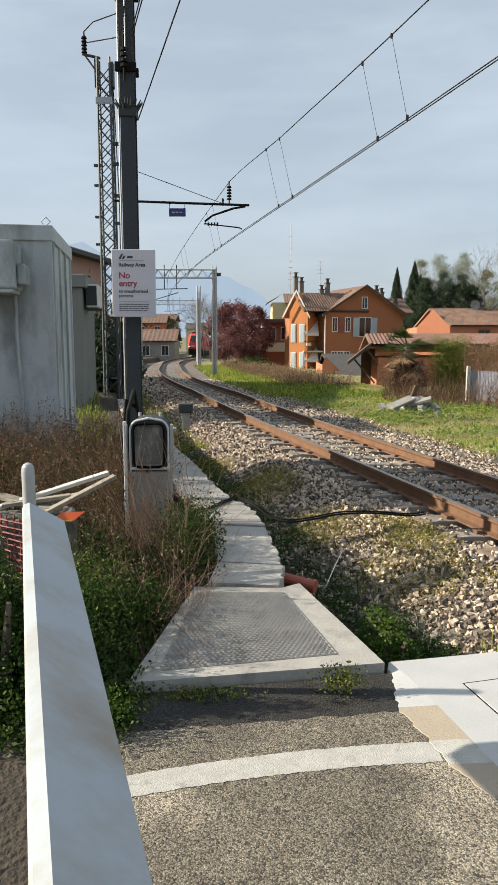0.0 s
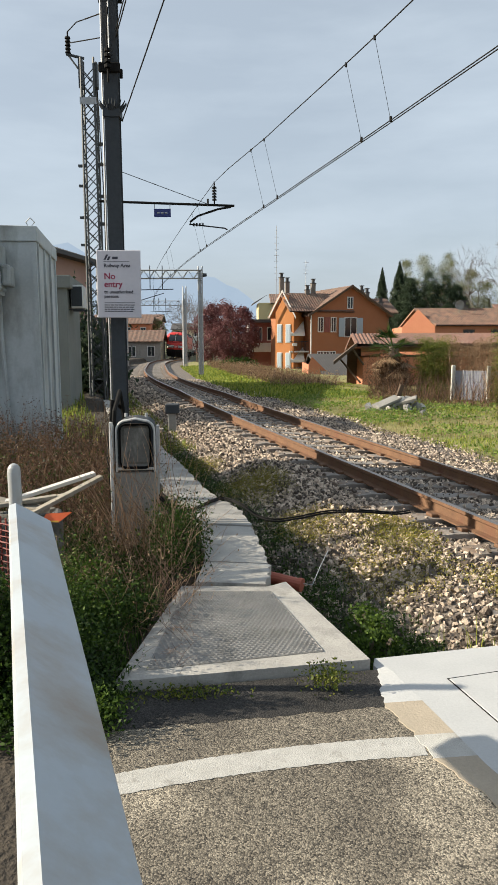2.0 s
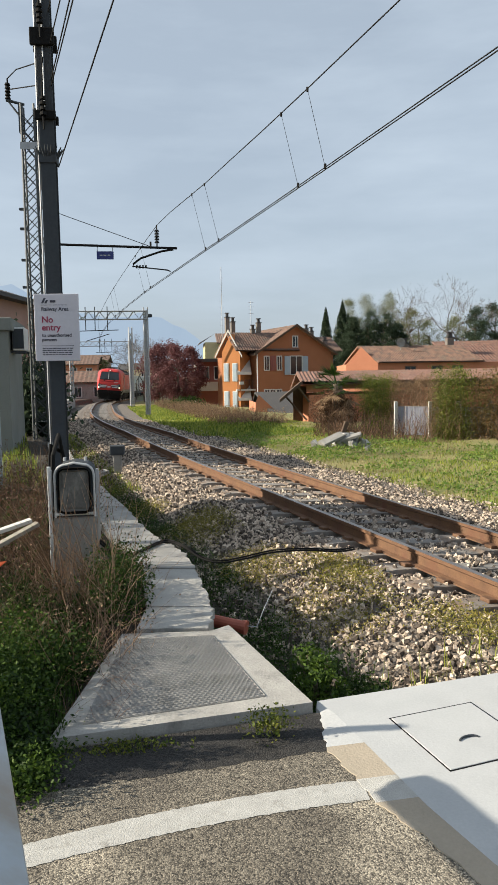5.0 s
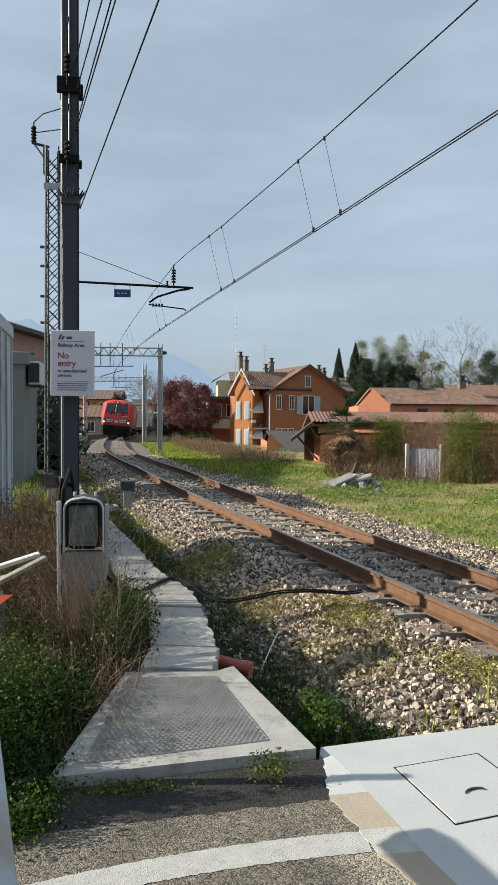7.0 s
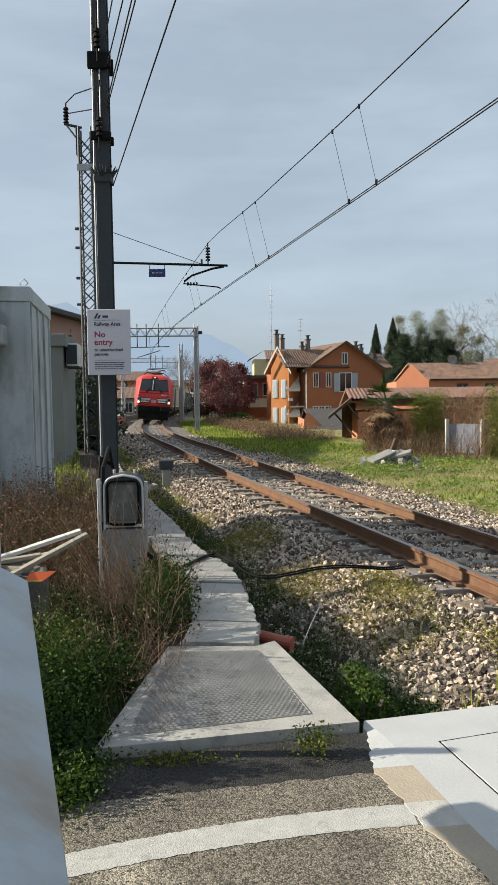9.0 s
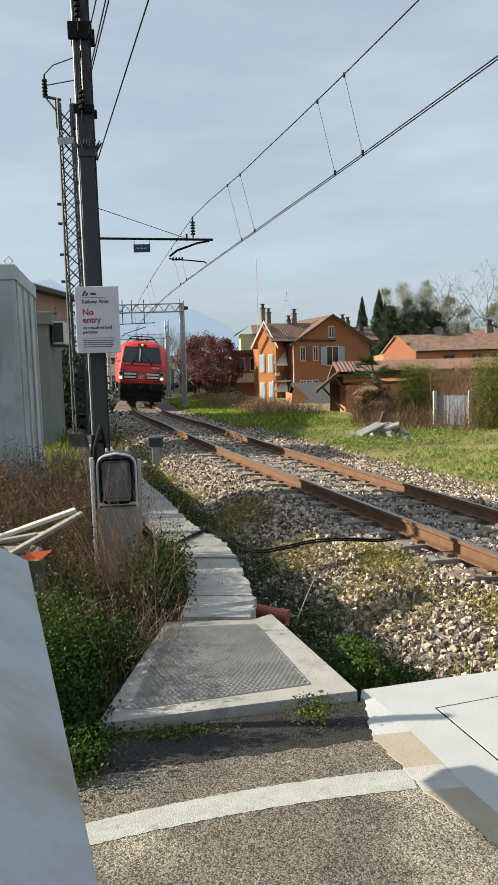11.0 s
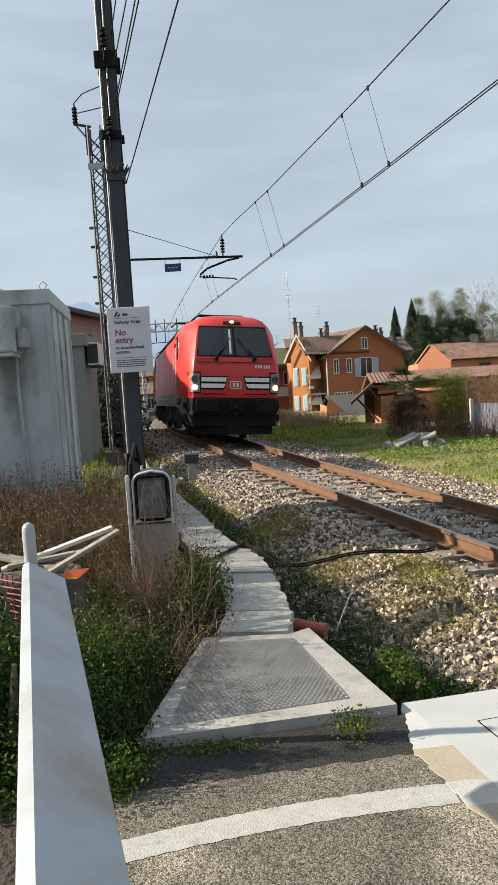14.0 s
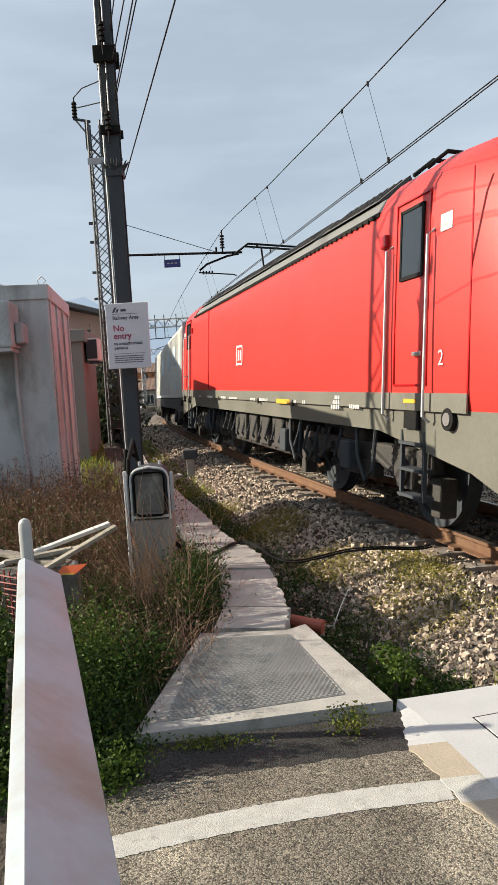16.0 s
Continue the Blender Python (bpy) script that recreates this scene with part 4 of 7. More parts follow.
            for a in ((y0 - 0.012, y0, 1.45, 3.23), (y1, y1 + 0.012, 1.45, 3.23), (y0 - 0.012, y1 + 0.012, 3.222, 3.235), (y0 - 0.012, y1 + 0.012, 1.44, 1.455)):
                dr.box(X - 0.008, X + 0.008, a[0], a[1], a[2], a[3], m=m)
            door = part("cab_door", dr, "red_deep", loco, "cab side door outline")
            gl = Build()
            gl.box(X - 0.012, X + 0.012, y0 + 0.13, y1 - 0.12, 2.50, 3.12, 0.008, m=m)
            part("door_window", gl, "glass_dark", door)
            gf = Build()
            for a in ((y0 + 0.10, y0 + 0.13, 2.47, 3.15), (y1 - 0.12, y1 - 0.09, 2.47, 3.15), (y0 + 0.10, y1 - 0.09, 3.12, 3.15), (y0 + 0.10, y1 - 0.09, 2.47, 2.50)):
                gf.box(X - 0.018, X + 0.018, *a, m=m)
            part("window_frame", gf, "black", door)
            for y in (y0 - 0.09, y1 + 0.10):
                rl = Build()
                rl.tube([(X, y, 1.10), (X + sx * 0.07, y, 1.15), (X + sx * 0.07, y, 2.80), (X, y, 2.85)], 0.015, 8, m=m)
                part("handrail", rl, "galv", door, "bare steel handrail")
            hd = Build()
            hd.box(X - 0.03, X + 0.05 * sx + 0.03, y0 + 0.06, y0 + 0.24, 1.72, 1.76, 0.008, m=m)
            part("door_handle", hd, "chrome", door)
            ml = Build()
            ml.box(X - 0.05, X + 0.05, y1 + 0.2, y1 + 0.32, 2.86, 3.0, 0.02, m=m)
            part("marker_lamp", ml, "red_deep", loco)
            sg = Build()
            sg.box(X - 0.004, X + 0.004, 1.68, 1.88, 2.80, 2.95, m=m)
            part("notice", sg, "white", loco, "white notice plate")
            ff = Build()
            ff.tube([(sx * 1.455, 1.66, 1.14), (sx * 1.51, 1.66, 1.14)], 0.1, 20, m=m)
            part("filler_cap", ff, "black", loco)
            fr2 = Build()
            fr2.tube([(sx * 1.47, 1.66, 1.14), (sx * 1.52, 1.66, 1.14)], 0.06, 16, m=m)
            part("filler_ring", fr2, "chrome", loco)
            fs = Build()
            fs.box(sx * 1.47 - 0.02, sx * 1.47 + 0.025, 2.22, 2.52, 1.02, 1.22, m=m)
            part("foot_hole", fs, "black", loco)
    # side seams, wide emblem, lettering bars on the skirt
    for sx in (-1, 1):
        X = sx * 1.503
        sd = Build()
        for y, wd in ((1.35, 0.02), (LEN - 5.2, 0.10), (LEN - 1.35, 0.02)):
            sd.box(X - 0.003, X + 0.003, y, y + wd, 1.37, 3.23)
        part("side_seam", sd, "red_deep", loco)
        em = Build()
        y = 9.2
        for a in ((y, y + 0.5, 1.86, 1.9), (y, y + 0.5, 2.2, 2.24), (y, y + 0.04, 1.86, 2.24), (y + 0.46, y + 0.5, 1.86, 2.24), (y + 0.12, y + 0.2, 1.95, 2.15), (y + 0.28, y + 0.36, 1.95, 2.15)):
            em.box(X - 0.004, X + 0.004, *a)
        part("emblem", em, "white", loco)
        X = sx * 1.50
        lt = Build()
        for y, w, z in ((4.2, 0.25, 1.12), (4.2, 0.3, 1.06), (4.2, 0.22, 1.18), (5.5, 0.16, 1.1), (5.9, 0.14, 1.1), (7.4, 0.55, 1.1), (8.2, 0.4, 1.1), (9.6, 0.7, 1.1), (10.6, 0.5, 1.1), (12.0, 0.6, 1.1), (13.4, 0.3, 1.1), (3.6, 0.35, 1.08)):
            for i in range(int(w / 0.06)):
                lt.box(X - 0.012, X + 0.012, y + i * 0.06, y + i * 0.06 + 0.035, z + 0.1, z + 0.145)
        part("lettering_bars", lt, "white", loco)
        yl = Build()
        yl.box(X - 0.011, X + 0.011, 6.2, 6.9, 1.18, 1.25)
        yl.box(X - 0.011, X + 0.011, 2.25, 2.5, 1.27, 1.31)
        part("warning_strip", yl, "yellow", loco)
        sp = Build()
        for y in (6.05, 8.0, 11.3):
            sp.tube([(X - 0.01 * sx, y, 1.2), (X + 0.012 * sx, y, 1.2)], 0.05, 14)
        part("socket", sp, "black", loco)
    nd = bpy.data.curves.new("digit", "FONT")
    nd.body, nd.size = "2", 0.2
    tmp = bpy.data.objects.new("digit", nd)
    me = bpy.data.meshes.new_from_object(tmp)
    me.materials.append(M["white"])
    dg = new("digit", me)
    dg.parent, dg.matrix_basis = loco, Matrix.Translation((-1.507, 1.86, 1.62)) @ Matrix(((0, 0, -1, 0), (-1, 0, 0, 0), (0, 1, 0, 0), (0, 0, 0, 1)))
    # pantographs: the rear one is up
    for y, up in ((3.3, 0.0), (LEN - 5.6, 0.72)):
        pg = Build()
        pg.box(-0.55, 0.55, y - 0.1, y + 1.3, 3.84, 3.90, 0.01)
        for x in (-0.5, 0.5):
            for yy in (y, y + 1.2):
                pg.tube([(x, yy, 3.68), (x, yy, 3.84)], 0.05, 8)
        knee = (0.1, y + 1.35, 3.92 + up * 0.5)
        headp = (0.0, y + 0.05, 3.96 + up)
        pg.tube([(0, y + 0.1, 3.92), knee], 0.04, 8)
        for x in (-0.12, 0.12):
            pg.tube([knee, (x * 3, headp[1], headp[2])], 0.022, 8)
        for yy in (-0.16, 0.16):
            pg.tube([(-0.95, headp[1] + yy, headp[2] - 0.16), (-0.72, headp[1] + yy, headp[2] + 0.03), (0.72, headp[1] + yy, headp[2] + 0.03), (0.95, headp[1] + yy, headp[2] - 0.16)], 0.025, 8)
        for x in (-0.5, 0.5):
            pg.tube([(x, headp[1] - 0.16, headp[2]), (x, headp[1] + 0.16, headp[2])], 0.018, 6)
        part("pantograph", pg, "black", loco, "black single-arm pantograph")
    for y in (4.5, LEN - 4.15):
        bogie(loco, y, 3.0, 0.625)
    for ob in loco.children:
        if not ob.name.startswith("bogie"):
            ob.location.z += 0.085
    return loco


def build_wagon(k):
    w = thing("container_wagon", "flat container wagon behind the locomotive", "wagon", group="wagons of the train")
    b = Build()
    b.box(-1.2, 1.2, 0.6, 19.2, 0.95, 1.15, 0.03)
    for sx in (-1, 1):
        b.box(sx * 1.15 - 0.06, sx * 1.15 + 0.06, 0.6, 19.2, 0.78, 1.18, 0.02)
        for y in (0.1, 19.25):
            b.tube([(sx * 0.875, y, 1.03), (sx * 0.875, y + 0.5, 1.03)], 0.09, 12)
            b.tube([(sx * 0.875, y, 1.03), (sx * 0.875, y + 0.06, 1.03)], 0.24, 16)
    part("frame", b, "bogie", w)
    for y in (3.0, 16.8):
        bogie(w, y, 1.8, 0.46)
    c = thing("shipping_container", "pale ribbed freight container with a dark end and blue marks", "container", group="containers of the train")
    col = ("container", "container", "container_end", "container")[k % 4]
    a = Build()
    a.box(-1.21, 1.21, 1.2, 18.6, 1.2, 3.62, 0.03)
    part("box", a, col, c, "pale weathered container walls")
    r = Build()
    for y in np.arange(1.5, 18.4, 0.55):
        for sx in (-1, 1):
            r.box(sx * 1.225 - 0.02, sx * 1.225 + 0.02, y, y + 0.22, 1.35, 3.5)
    part("rib", r, col, c)
    e = Build()
    for y0, y1 in ((1.175, 1.2), (18.6, 18.625)):
        e.box(-1.22, 1.22, y0, y1, 1.18, 3.64)
        for x in (-0.9, -0.35, 0.35, 0.9):
            e.tube([(x, y0 - 0.02, 1.3), (x, y0 - 0.02, 3.6)], 0.025, 8)
    part("end_wall", e, "container_end", c, "dark grey container end with lock rods")
    if k != 2:
        m = Build()
        for y, wd, z0, z1 in ((2.2, 0.5, 2.2, 2.9), (3.4, 1.2, 1.5, 1.75), (4.2, 0.9, 2.4, 3.1), (7.0, 1.6, 2.3, 3.0), (11.0, 2.0, 2.3, 3.0)):
            for sx in (-1, 1):
                m.box(sx * 1.249 - 0.002, sx * 1.249 + 0.002, y, y + wd, z0, z1)
        part("blue_mark", m, "container_blue", c)
    for x in (-1.2, 1.2):
        for y in (1.2, 18.6):
            fr = Build()
            fr.box(x - 0.04, x + 0.04, y - 0.04, y + 0.04, 1.18, 3.65)
            part("corner_post", fr, "galv", c)
    return w, c


def nose_at(t):
    """Metres along the track from the fixed mark to the train's nose."""
    q = np.linspace(t - 0.6, t + 0.6, 13)
    tab = [-1, 0, 7, 9.5, 12.5, 14.5, 15.5, 16, 17], [112.8, 106, 58, 40.1, 18.4, 4.0, -4.5, -8.5, -17.0]
    return float(np.interp(q, *tab).mean())


# ---- plants ----
def leaf_quads(c, size, flat=0.0):
    """A rhombic leaf at each centre."""
    n = len(c)
    a = rng.normal(size=(n, 3))
    a[:, 2] *= 1 - flat
    a /= np.linalg.norm(a, axis=1)[:, None]
    b = rng.normal(size=(n, 3))
    b[:, 2] *= 1 - flat
    b -= (a * b).sum(1)[:, None] * a
    b /= np.linalg.norm(b, axis=1)[:, None] + 1e-6
    k = (size * rng.uniform(0.6, 1.4, n))[:, None]
    v = np.stack([c - a * k, c + b * k * 0.55, c + a * k, c - b * k * 0.55], 1)
    return v.reshape(-1, 3), np.arange(4 * n).reshape(-1, 4)


def blades(p, h, w=0.006, lean=0.35):
    """A bent blade of grass at each place: two triangles and a tip."""
    n = len(p)
    a = rng.uniform(0, 2 * np.pi, n)
    d = np.stack([np.cos(a), np.sin(a), np.zeros(n)], 1)
    t = np.stack([-np.sin(a), np.cos(a), np.zeros(n)], 1)
    h = (h * rng.uniform(0.5, 1.3, n))[:, None]
    le = np.abs(rng.normal(0, lean, n))[:, None]
    up = np.array([0, 0, 1.0])
    m = p + up * h * 0.55 + d * h * le * 0.35
    e = p + up * h * (1 - 0.25 * le) + d * h * le
    v = np.stack([p - t * w, p + t * w, m + t * w * 0.7, m - t * w * 0.7, e], 1)
    k = (np.arange(n) * 5)[:, None]
    f = np.concatenate([k + np.array([0, 1, 2]), k + np.array([0, 2, 3]), k + np.array([3, 2, 4])])
    return v.reshape(-1, 3), f


def stalks(p, length, r=0.003, lean=0.5, curl=0.25, seg=5, toward=None):
    """Thin three-sided stalks; also returns points along them."""
    n = len(p)
    a = rng.uniform(0, 2 * np.pi, n)
    d = np.stack([np.cos(a) * lean, np.sin(a) * lean, np.ones(n)], 1) * rng.uniform(0.4, 1.4, (n, 1)) ** np.array([[1, 1, 0]])
    if toward is not None:
        d += np.asarray(toward)
    d /= np.linalg.norm(d, axis=1)[:, None]
    L = (length * rng.uniform(0.5, 1.25, n))[:, None] / seg
    pts = [np.array(p, float)]
    for i in range(seg):
        d = d + rng.normal(0, curl, (n, 3)) * 0.5 - np.array([0, 0, 0.10 * lean])
        d /= np.linalg.norm(d, axis=1)[:, None]
        pts.append(pts[-1] + d * L)
    P = np.stack(pts, 1)
    ang = np.array([0, 2.094, 4.189])
    off = np.stack([np.cos(ang), np.sin(ang), 0 * ang], 1)
    rad = r * np.linspace(1, 0.3, seg + 1)
    V = P[:, :, None, :] + off[None, None] * rad[None, :, None, None]
    k = (np.arange(n) * (seg + 1) * 3)[:, None]
    f = []
    for i in range(seg):
        for j in range(3):
            f.append(k + np.array([i * 3 + j, i * 3 + (j + 1) % 3, (i + 1) * 3 + (j + 1) % 3, (i + 1) * 3 + j]))
    return V.reshape(-1, 3), np.concatenate(f), P.reshape(-1, 3)


def on_ground(x, y, dz=0.0):
    return np.stack([x, y, ground_z(x, y) + dz], 1)


def join(*parts):
    v, f, k = [], [], 0
    for a, b in parts:
        v.append(a)
        f.append(b + k)
        k += len(a)
    return np.concatenate(v), np.concatenate(f)


def tree(name, x, y, z, height, spread, leaf, count, size, label, bare=False, crown0=0.3, shape=1.0):
    """A tapered trunk with limbs and a crown of many leaves in uneven clumps."""
    t = thing(name, label, "tree", pose(x, y, z))
    b = Build()
    lean = rng.normal(0, 0.03, 2)
    top = Vector((lean[0] * height, lean[1] * height, height * 0.86))
    b.tube([(0, 0, -0.3), top * 0.3, top * 0.65, top], height * (0.016 if bare else 0.028), 8, height * 0.003)
    tips = []
    for i in range(46 if bare else 12):
        k = rng.uniform(crown0 * 0.8, 0.95)
        a = rng.uniform(0, 2 * math.pi)
        st = top * k
        L = spread * (1 - 0.5 * k) * rng.uniform(0.7, 1.1)
        up = L * rng.uniform(0.5, 1.1)
        mid = st + Vector((math.cos(a) * L * 0.5, math.sin(a) * L * 0.5, up * 0.4))
        end = st + Vector((math.cos(a) * L, math.sin(a) * L, up))
        b.tube([st, mid, end], height * (0.0045 if bare else 0.010), 5, height * 0.0012)
        tips.append(end)
        if bare:
            for q in range(12):
                w = mid.lerp(end, rng.uniform(0, 1))
                e = w + Vector(rng.normal(0, 0.3, 3) * spread * 0.5) + Vector((0, 0, spread * 0.3))
                b.tube([w, w.lerp(e, 0.5) + Vector(rng.normal(0, 0.05, 3) * spread), e], height * 0.0014, 3, height * 0.0005)
                tips.append(e)
    part("trunk", b, "bark", t)
    cl = []
    for i in range(90):
        zz = rng.uniform(crown0, 1.0)
        rr = spread * (math.sin(math.pi * min(1, (zz - crown0) / (1 - crown0) * 0.85 + 0.12)) if shape > 0 else (1.05 - (zz - crown0) / (1 - crown0))) * math.sqrt(rng.uniform(0.1, 1))
        a = rng.uniform(0, 2 * math.pi)
        cl.append((rr * math.cos(a), rr * math.sin(a), zz * height))
    if bare:
        cl = [tuple(q) for q in tips]
    cl = np.array(cl)
    c = cl[rng.integers(0, len(cl), count)] + rng.normal(0, 1, (count, 3)) * spread * np.array([0.14, 0.14, 0.10])
    v, f = leaf_quads(c, size)
    raw("crown", v, f, leaf, kind="", parent=t)
    return t


def conifer(name, x, y, z, height, spread, count, size, label):
    """A slender conifer: a straight trunk under whorls of drooping needle sprays."""
    t = thing(name, label, "tree", pose(x, y, z))
    b = Build()
    b.tube([(0, 0, -0.3), (0, 0, height * 0.97)], height * 0.018, 7, 0.02)
    part("trunk", b, "bark", t)
    k = rng.random(count) ** 0.75
    ph = rng.uniform(0, 2 * np.pi, count)
    lob = 0.72 + 0.28 * np.sin(ph * 5 + np.floor(k * 26) * 1.7)
    rad = spread * (1 - k) ** 0.85 * lob * np.sqrt(rng.uniform(0.15, 1, count))
    zz = height * (0.10 + 0.90 * k) - 0.22 * rad + rng.normal(0, 0.10, count)
    v, f = leaf_quads(np.stack([rad * np.cos(ph), rad * np.sin(ph), zz], 1), size)
    raw("crown", v, f, "leaf_dark", kind="", parent=t)
    return t


def twig_tree(name, x, y, z, height, label, spread=0.62, buds=0):
    """A leafless tree: limbs that fork five times into fine twigs."""
    t = thing(name, label, "tree", pose(x, y, z))
    b = Build()
    tips = []

    def limb(p, d, length, r, level):
        q = p + d * length
        mid = p.lerp(q, 0.5) + Vector(rng.normal(0, 0.05, 3)) * length
        b.tube([p, mid, q], r, 6 if level < 2 else 3, r * 0.62)
        if level == 6:
            tips.append(q)
            return
        for k in range(4 if level in (0, 1) else 3):
            e = (d + Vector(rng.normal(0, spread, 3)) + Vector((0, 0, 0.12))).normalized()
            limb(p.lerp(q, rng.uniform(0.72, 1.0)), e, length * rng.uniform(0.62, 0.82), max(r * 0.5, height * 0.0006), level + 1)

    limb(Vector((0, 0, -0.3)), Vector((0, 0, 1)), height * 0.34, height * 0.016, 0)
    part("trunk", b, "bark", t)
    if buds:
        c = np.array([tuple(q) for q in tips])
        c = c[rng.integers(0, len(c), buds)] + rng.normal(0, 0.25, (buds, 3))
        v, f = leaf_quads(c, 0.09)
        raw("crown", v, f, "leaf_spring", kind="", parent=t)
    return t


def scatter(n, x0, x1, y0, y1):
    return rng.uniform(x0, x1, n), rng.uniform(y0, y1, n)


def in_uv(n, s0, s1, u0, u1):
    s, u = rng.uniform(s0, s1, n), rng.uniform(u0, u1, n)
    h = np.interp(s, TS, TH)
    return np.interp(s, TS, TX) + np.cos(h) * u, np.interp(s, TS, TY) + np.sin(h) * u


def build_plants():
    # the brown hedge of dead stalks left of the pole
    x, y = scatter(2300, -3.4, -0.95, 4.6, 9.2)
    ok = (x < -0.62 - 0.14 * (y - 4.6)) & ((y > 5.0) | (x < -1.3))
    x, y = x[ok], y[ok]
    v, f, P = stalks(on_ground(x, y), 0.80, 0.0035, 0.45, 0.35)
    raw("dry_hedge", v, f, "twig", "tangle of dead brown stalks below the pole", "hedge")
    k = rng.integers(0, len(P), 62000)
    v, f = leaf_quads(P[k] + rng.normal(0, 0.03, (len(k), 3)), 0.0105)
    raw("withered_leaves", v, f, "leaf_brown", "withered brown leaves on dead stalks", "leaves")
    k = rng.integers(0, len(P), 22000)
    q = P[k] + rng.normal(0, 0.06, (len(k), 3))
    q = q[q[:, 2] < 0.55]
    v, f = leaf_quads(q, 0.012)
    raw("hedge_leaves", v, f, "leaf_green", "green leaves low in the dead hedge", "leaves")
    # stalks and weeds between the slab and the barrier
    x, y = scatter(620, -1.25, -0.32, 3.7, 5.6)
    ok = (x < -0.30 - 0.10 * (y - 4)) & ~((x > -1.05) & (x < -0.55) & (y > 5.15))
    v, f, P = stalks(on_ground(x[ok], y[ok]), 0.52, 0.0028, 0.75, 0.4)
    raw("dead_stalks", v, f, "stalk_pale", "pale dead stalks beside the concrete slab", "dead plant")
    k = rng.integers(0, len(P), 3500)
    v, f = leaf_quads(P[k] + rng.normal(0, 0.03, (len(k), 3)), 0.0075)
    raw("dead_leaves", v, f, "leaf_dry", "small dry leaves on dead stalks", "leaves")
    # fallen bent stems reaching toward the road
    p = on_ground(rng.uniform(-0.95, -0.35, 110), rng.uniform(4.5, 5.3, 110), 0.1)
    v, f, P2 = stalks(p, 1.0, 0.0033, 0.45, 0.15, 6, toward=(-0.12, -0.8, 0.15))
    raw("bent_stems", v, f, "stalk_pale", "long bent reddish stems lying over the weeds", "dead plant")
    c = []
    for i in range(95):
        cx, cy = rng.uniform(-1.35, -0.50), rng.uniform(2.62, 5.2)
        if cx > (-0.64 if cy < 3.7 else -0.52 - 0.10 * (cy - 3.7)) or (cy > 4.9 and cx > -1.0):
            continue
        hh = rng.uniform(0.05, 0.24)
        n = 620
        a = np.stack([rng.normal(cx, 0.09, n), rng.normal(cy, 0.09, n), np.abs(rng.normal(0, 1, n)) * hh * 0.55], 1)
        c.append(a)
    x, y = scatter(9500, -1.6, -0.48, 2.62, 4.6)
    ok = x < -0.57 - 0.05 * (y - 2.6)
    c.append(on_ground(x[ok], y[ok], 0.02) + np.abs(rng.normal(0, 0.05, (ok.sum(), 3))) * np.array([0, 0, 1]))
    v, f = leaf_quads(np.concatenate(c), 0.0105, 0.3)
    raw("green_weeds", v, f, "leaf_green", "low green weeds along the asphalt edge", "weeds")
    x, y = scatter(3500, -1.6, -0.5, 2.65, 5.0)
    v, f = blades(on_ground(x, y), 0.16, 0.004)
    raw("weed_grass", v, f, "leaf_green", "grass among the weeds", "grass")
    # a tall hedge along the road, added out of view to shade the weeds
    x, y = scatter(300, -3.5, -2.45, 3.0, 5.3)
    v, f, P = stalks(on_ground(x, y), 1.25, 0.005, 0.3, 0.25)
    raw("roadside_hedge", v, f, "twig", "unseen tall hedge of brown stems added to cast shade", "hedge")
    k = rng.integers(0, len(P), 3600)
    v, f = leaf_quads(P[k] + rng.normal(0, 0.06, (len(k), 3)), 0.03)
    raw("roadside_leaves", v, f, "leaf_green", "leaves of the unseen hedge added to cast shade", "leaves")
    # a bush of dark green weeds at the slab's upper left
    c = rng.normal((-0.43, 4.95, 0.13), (0.11, 0.28, 0.12), (9500, 3))
    c[:, 2] = np.abs(c[:, 2])
    c = c[c[:, 0] < -0.16]
    v, f = leaf_quads(c, 0.011)
    raw("slab_bush", v, f, "leaf_green", "dense small-leaved bush overhanging the duct covers", "bush")
    v, f, P = stalks(np.stack([rng.normal(-0.45, 0.12, 160), rng.normal(4.9, 0.3, 160), np.full(160, 0.05)], 1), 0.45, 0.002, 0.7, 0.35)
    raw("bush_twigs", v, f, "twig", "thin dry twigs of the bush", "twigs")
    x, y = scatter(170, -0.62, -0.22, 3.05, 4.2)
    p = np.stack([x, y, np.full(len(x), 0.062)], 1)
    v, f, _ = stalks(p, 0.17, 0.0016, 1.6, 0.3, 3, toward=(0.2, -0.4, -0.02))
    raw("twig_litter", v, f, "twig", "fallen twigs lying on the concrete slab", "twigs")
    # a small tuft at the slab's front edge, and weeds along that edge
    c = np.concatenate([rng.normal((0.42, 2.93, 0.07), (0.055, 0.03, 0.035), (520, 3)), rng.normal((-0.25, 2.9, 0.015), (0.13, 0.03, 0.015), (420, 3))])
    c[:, 2] = np.abs(c[:, 2])
    v, f = leaf_quads(c, 0.009)
    raw("edge_tuft", v, f, "leaf_ivy", "small bright green tuft at the slab edge", "weeds")
    # plants in the ditch
    x, y = in_uv(46000, -9.3, 0.5, -3.2, -2.35)
    ok = rng.random(len(x)) < np.where(wob(x, y, 1.4) > -0.1, 1, 0.25)
    g = on_ground(x[ok], y[ok])
    g[:, 2] += np.abs(rng.normal(0, 0.09, len(g)))
    v, f = leaf_quads(g, 0.0115, 0.3)
    raw("ditch_weeds", v, f, "leaf_green", "leafy green weeds in the ditch", "weeds")
    x, y = in_uv(3500, -10.0, 4, -3.2, -2.2)
    v, f = blades(on_ground(x, y), 0.12, 0.003, 0.9)
    raw("ditch_grass", v, f, "leaf_green", "grass tufts in the ditch", "grass")
    x, y = in_uv(700, -9.9, -8.6, -2.6, 0.6)
    v, f = blades(on_ground(x, y), 0.24, 0.004, 0.5)
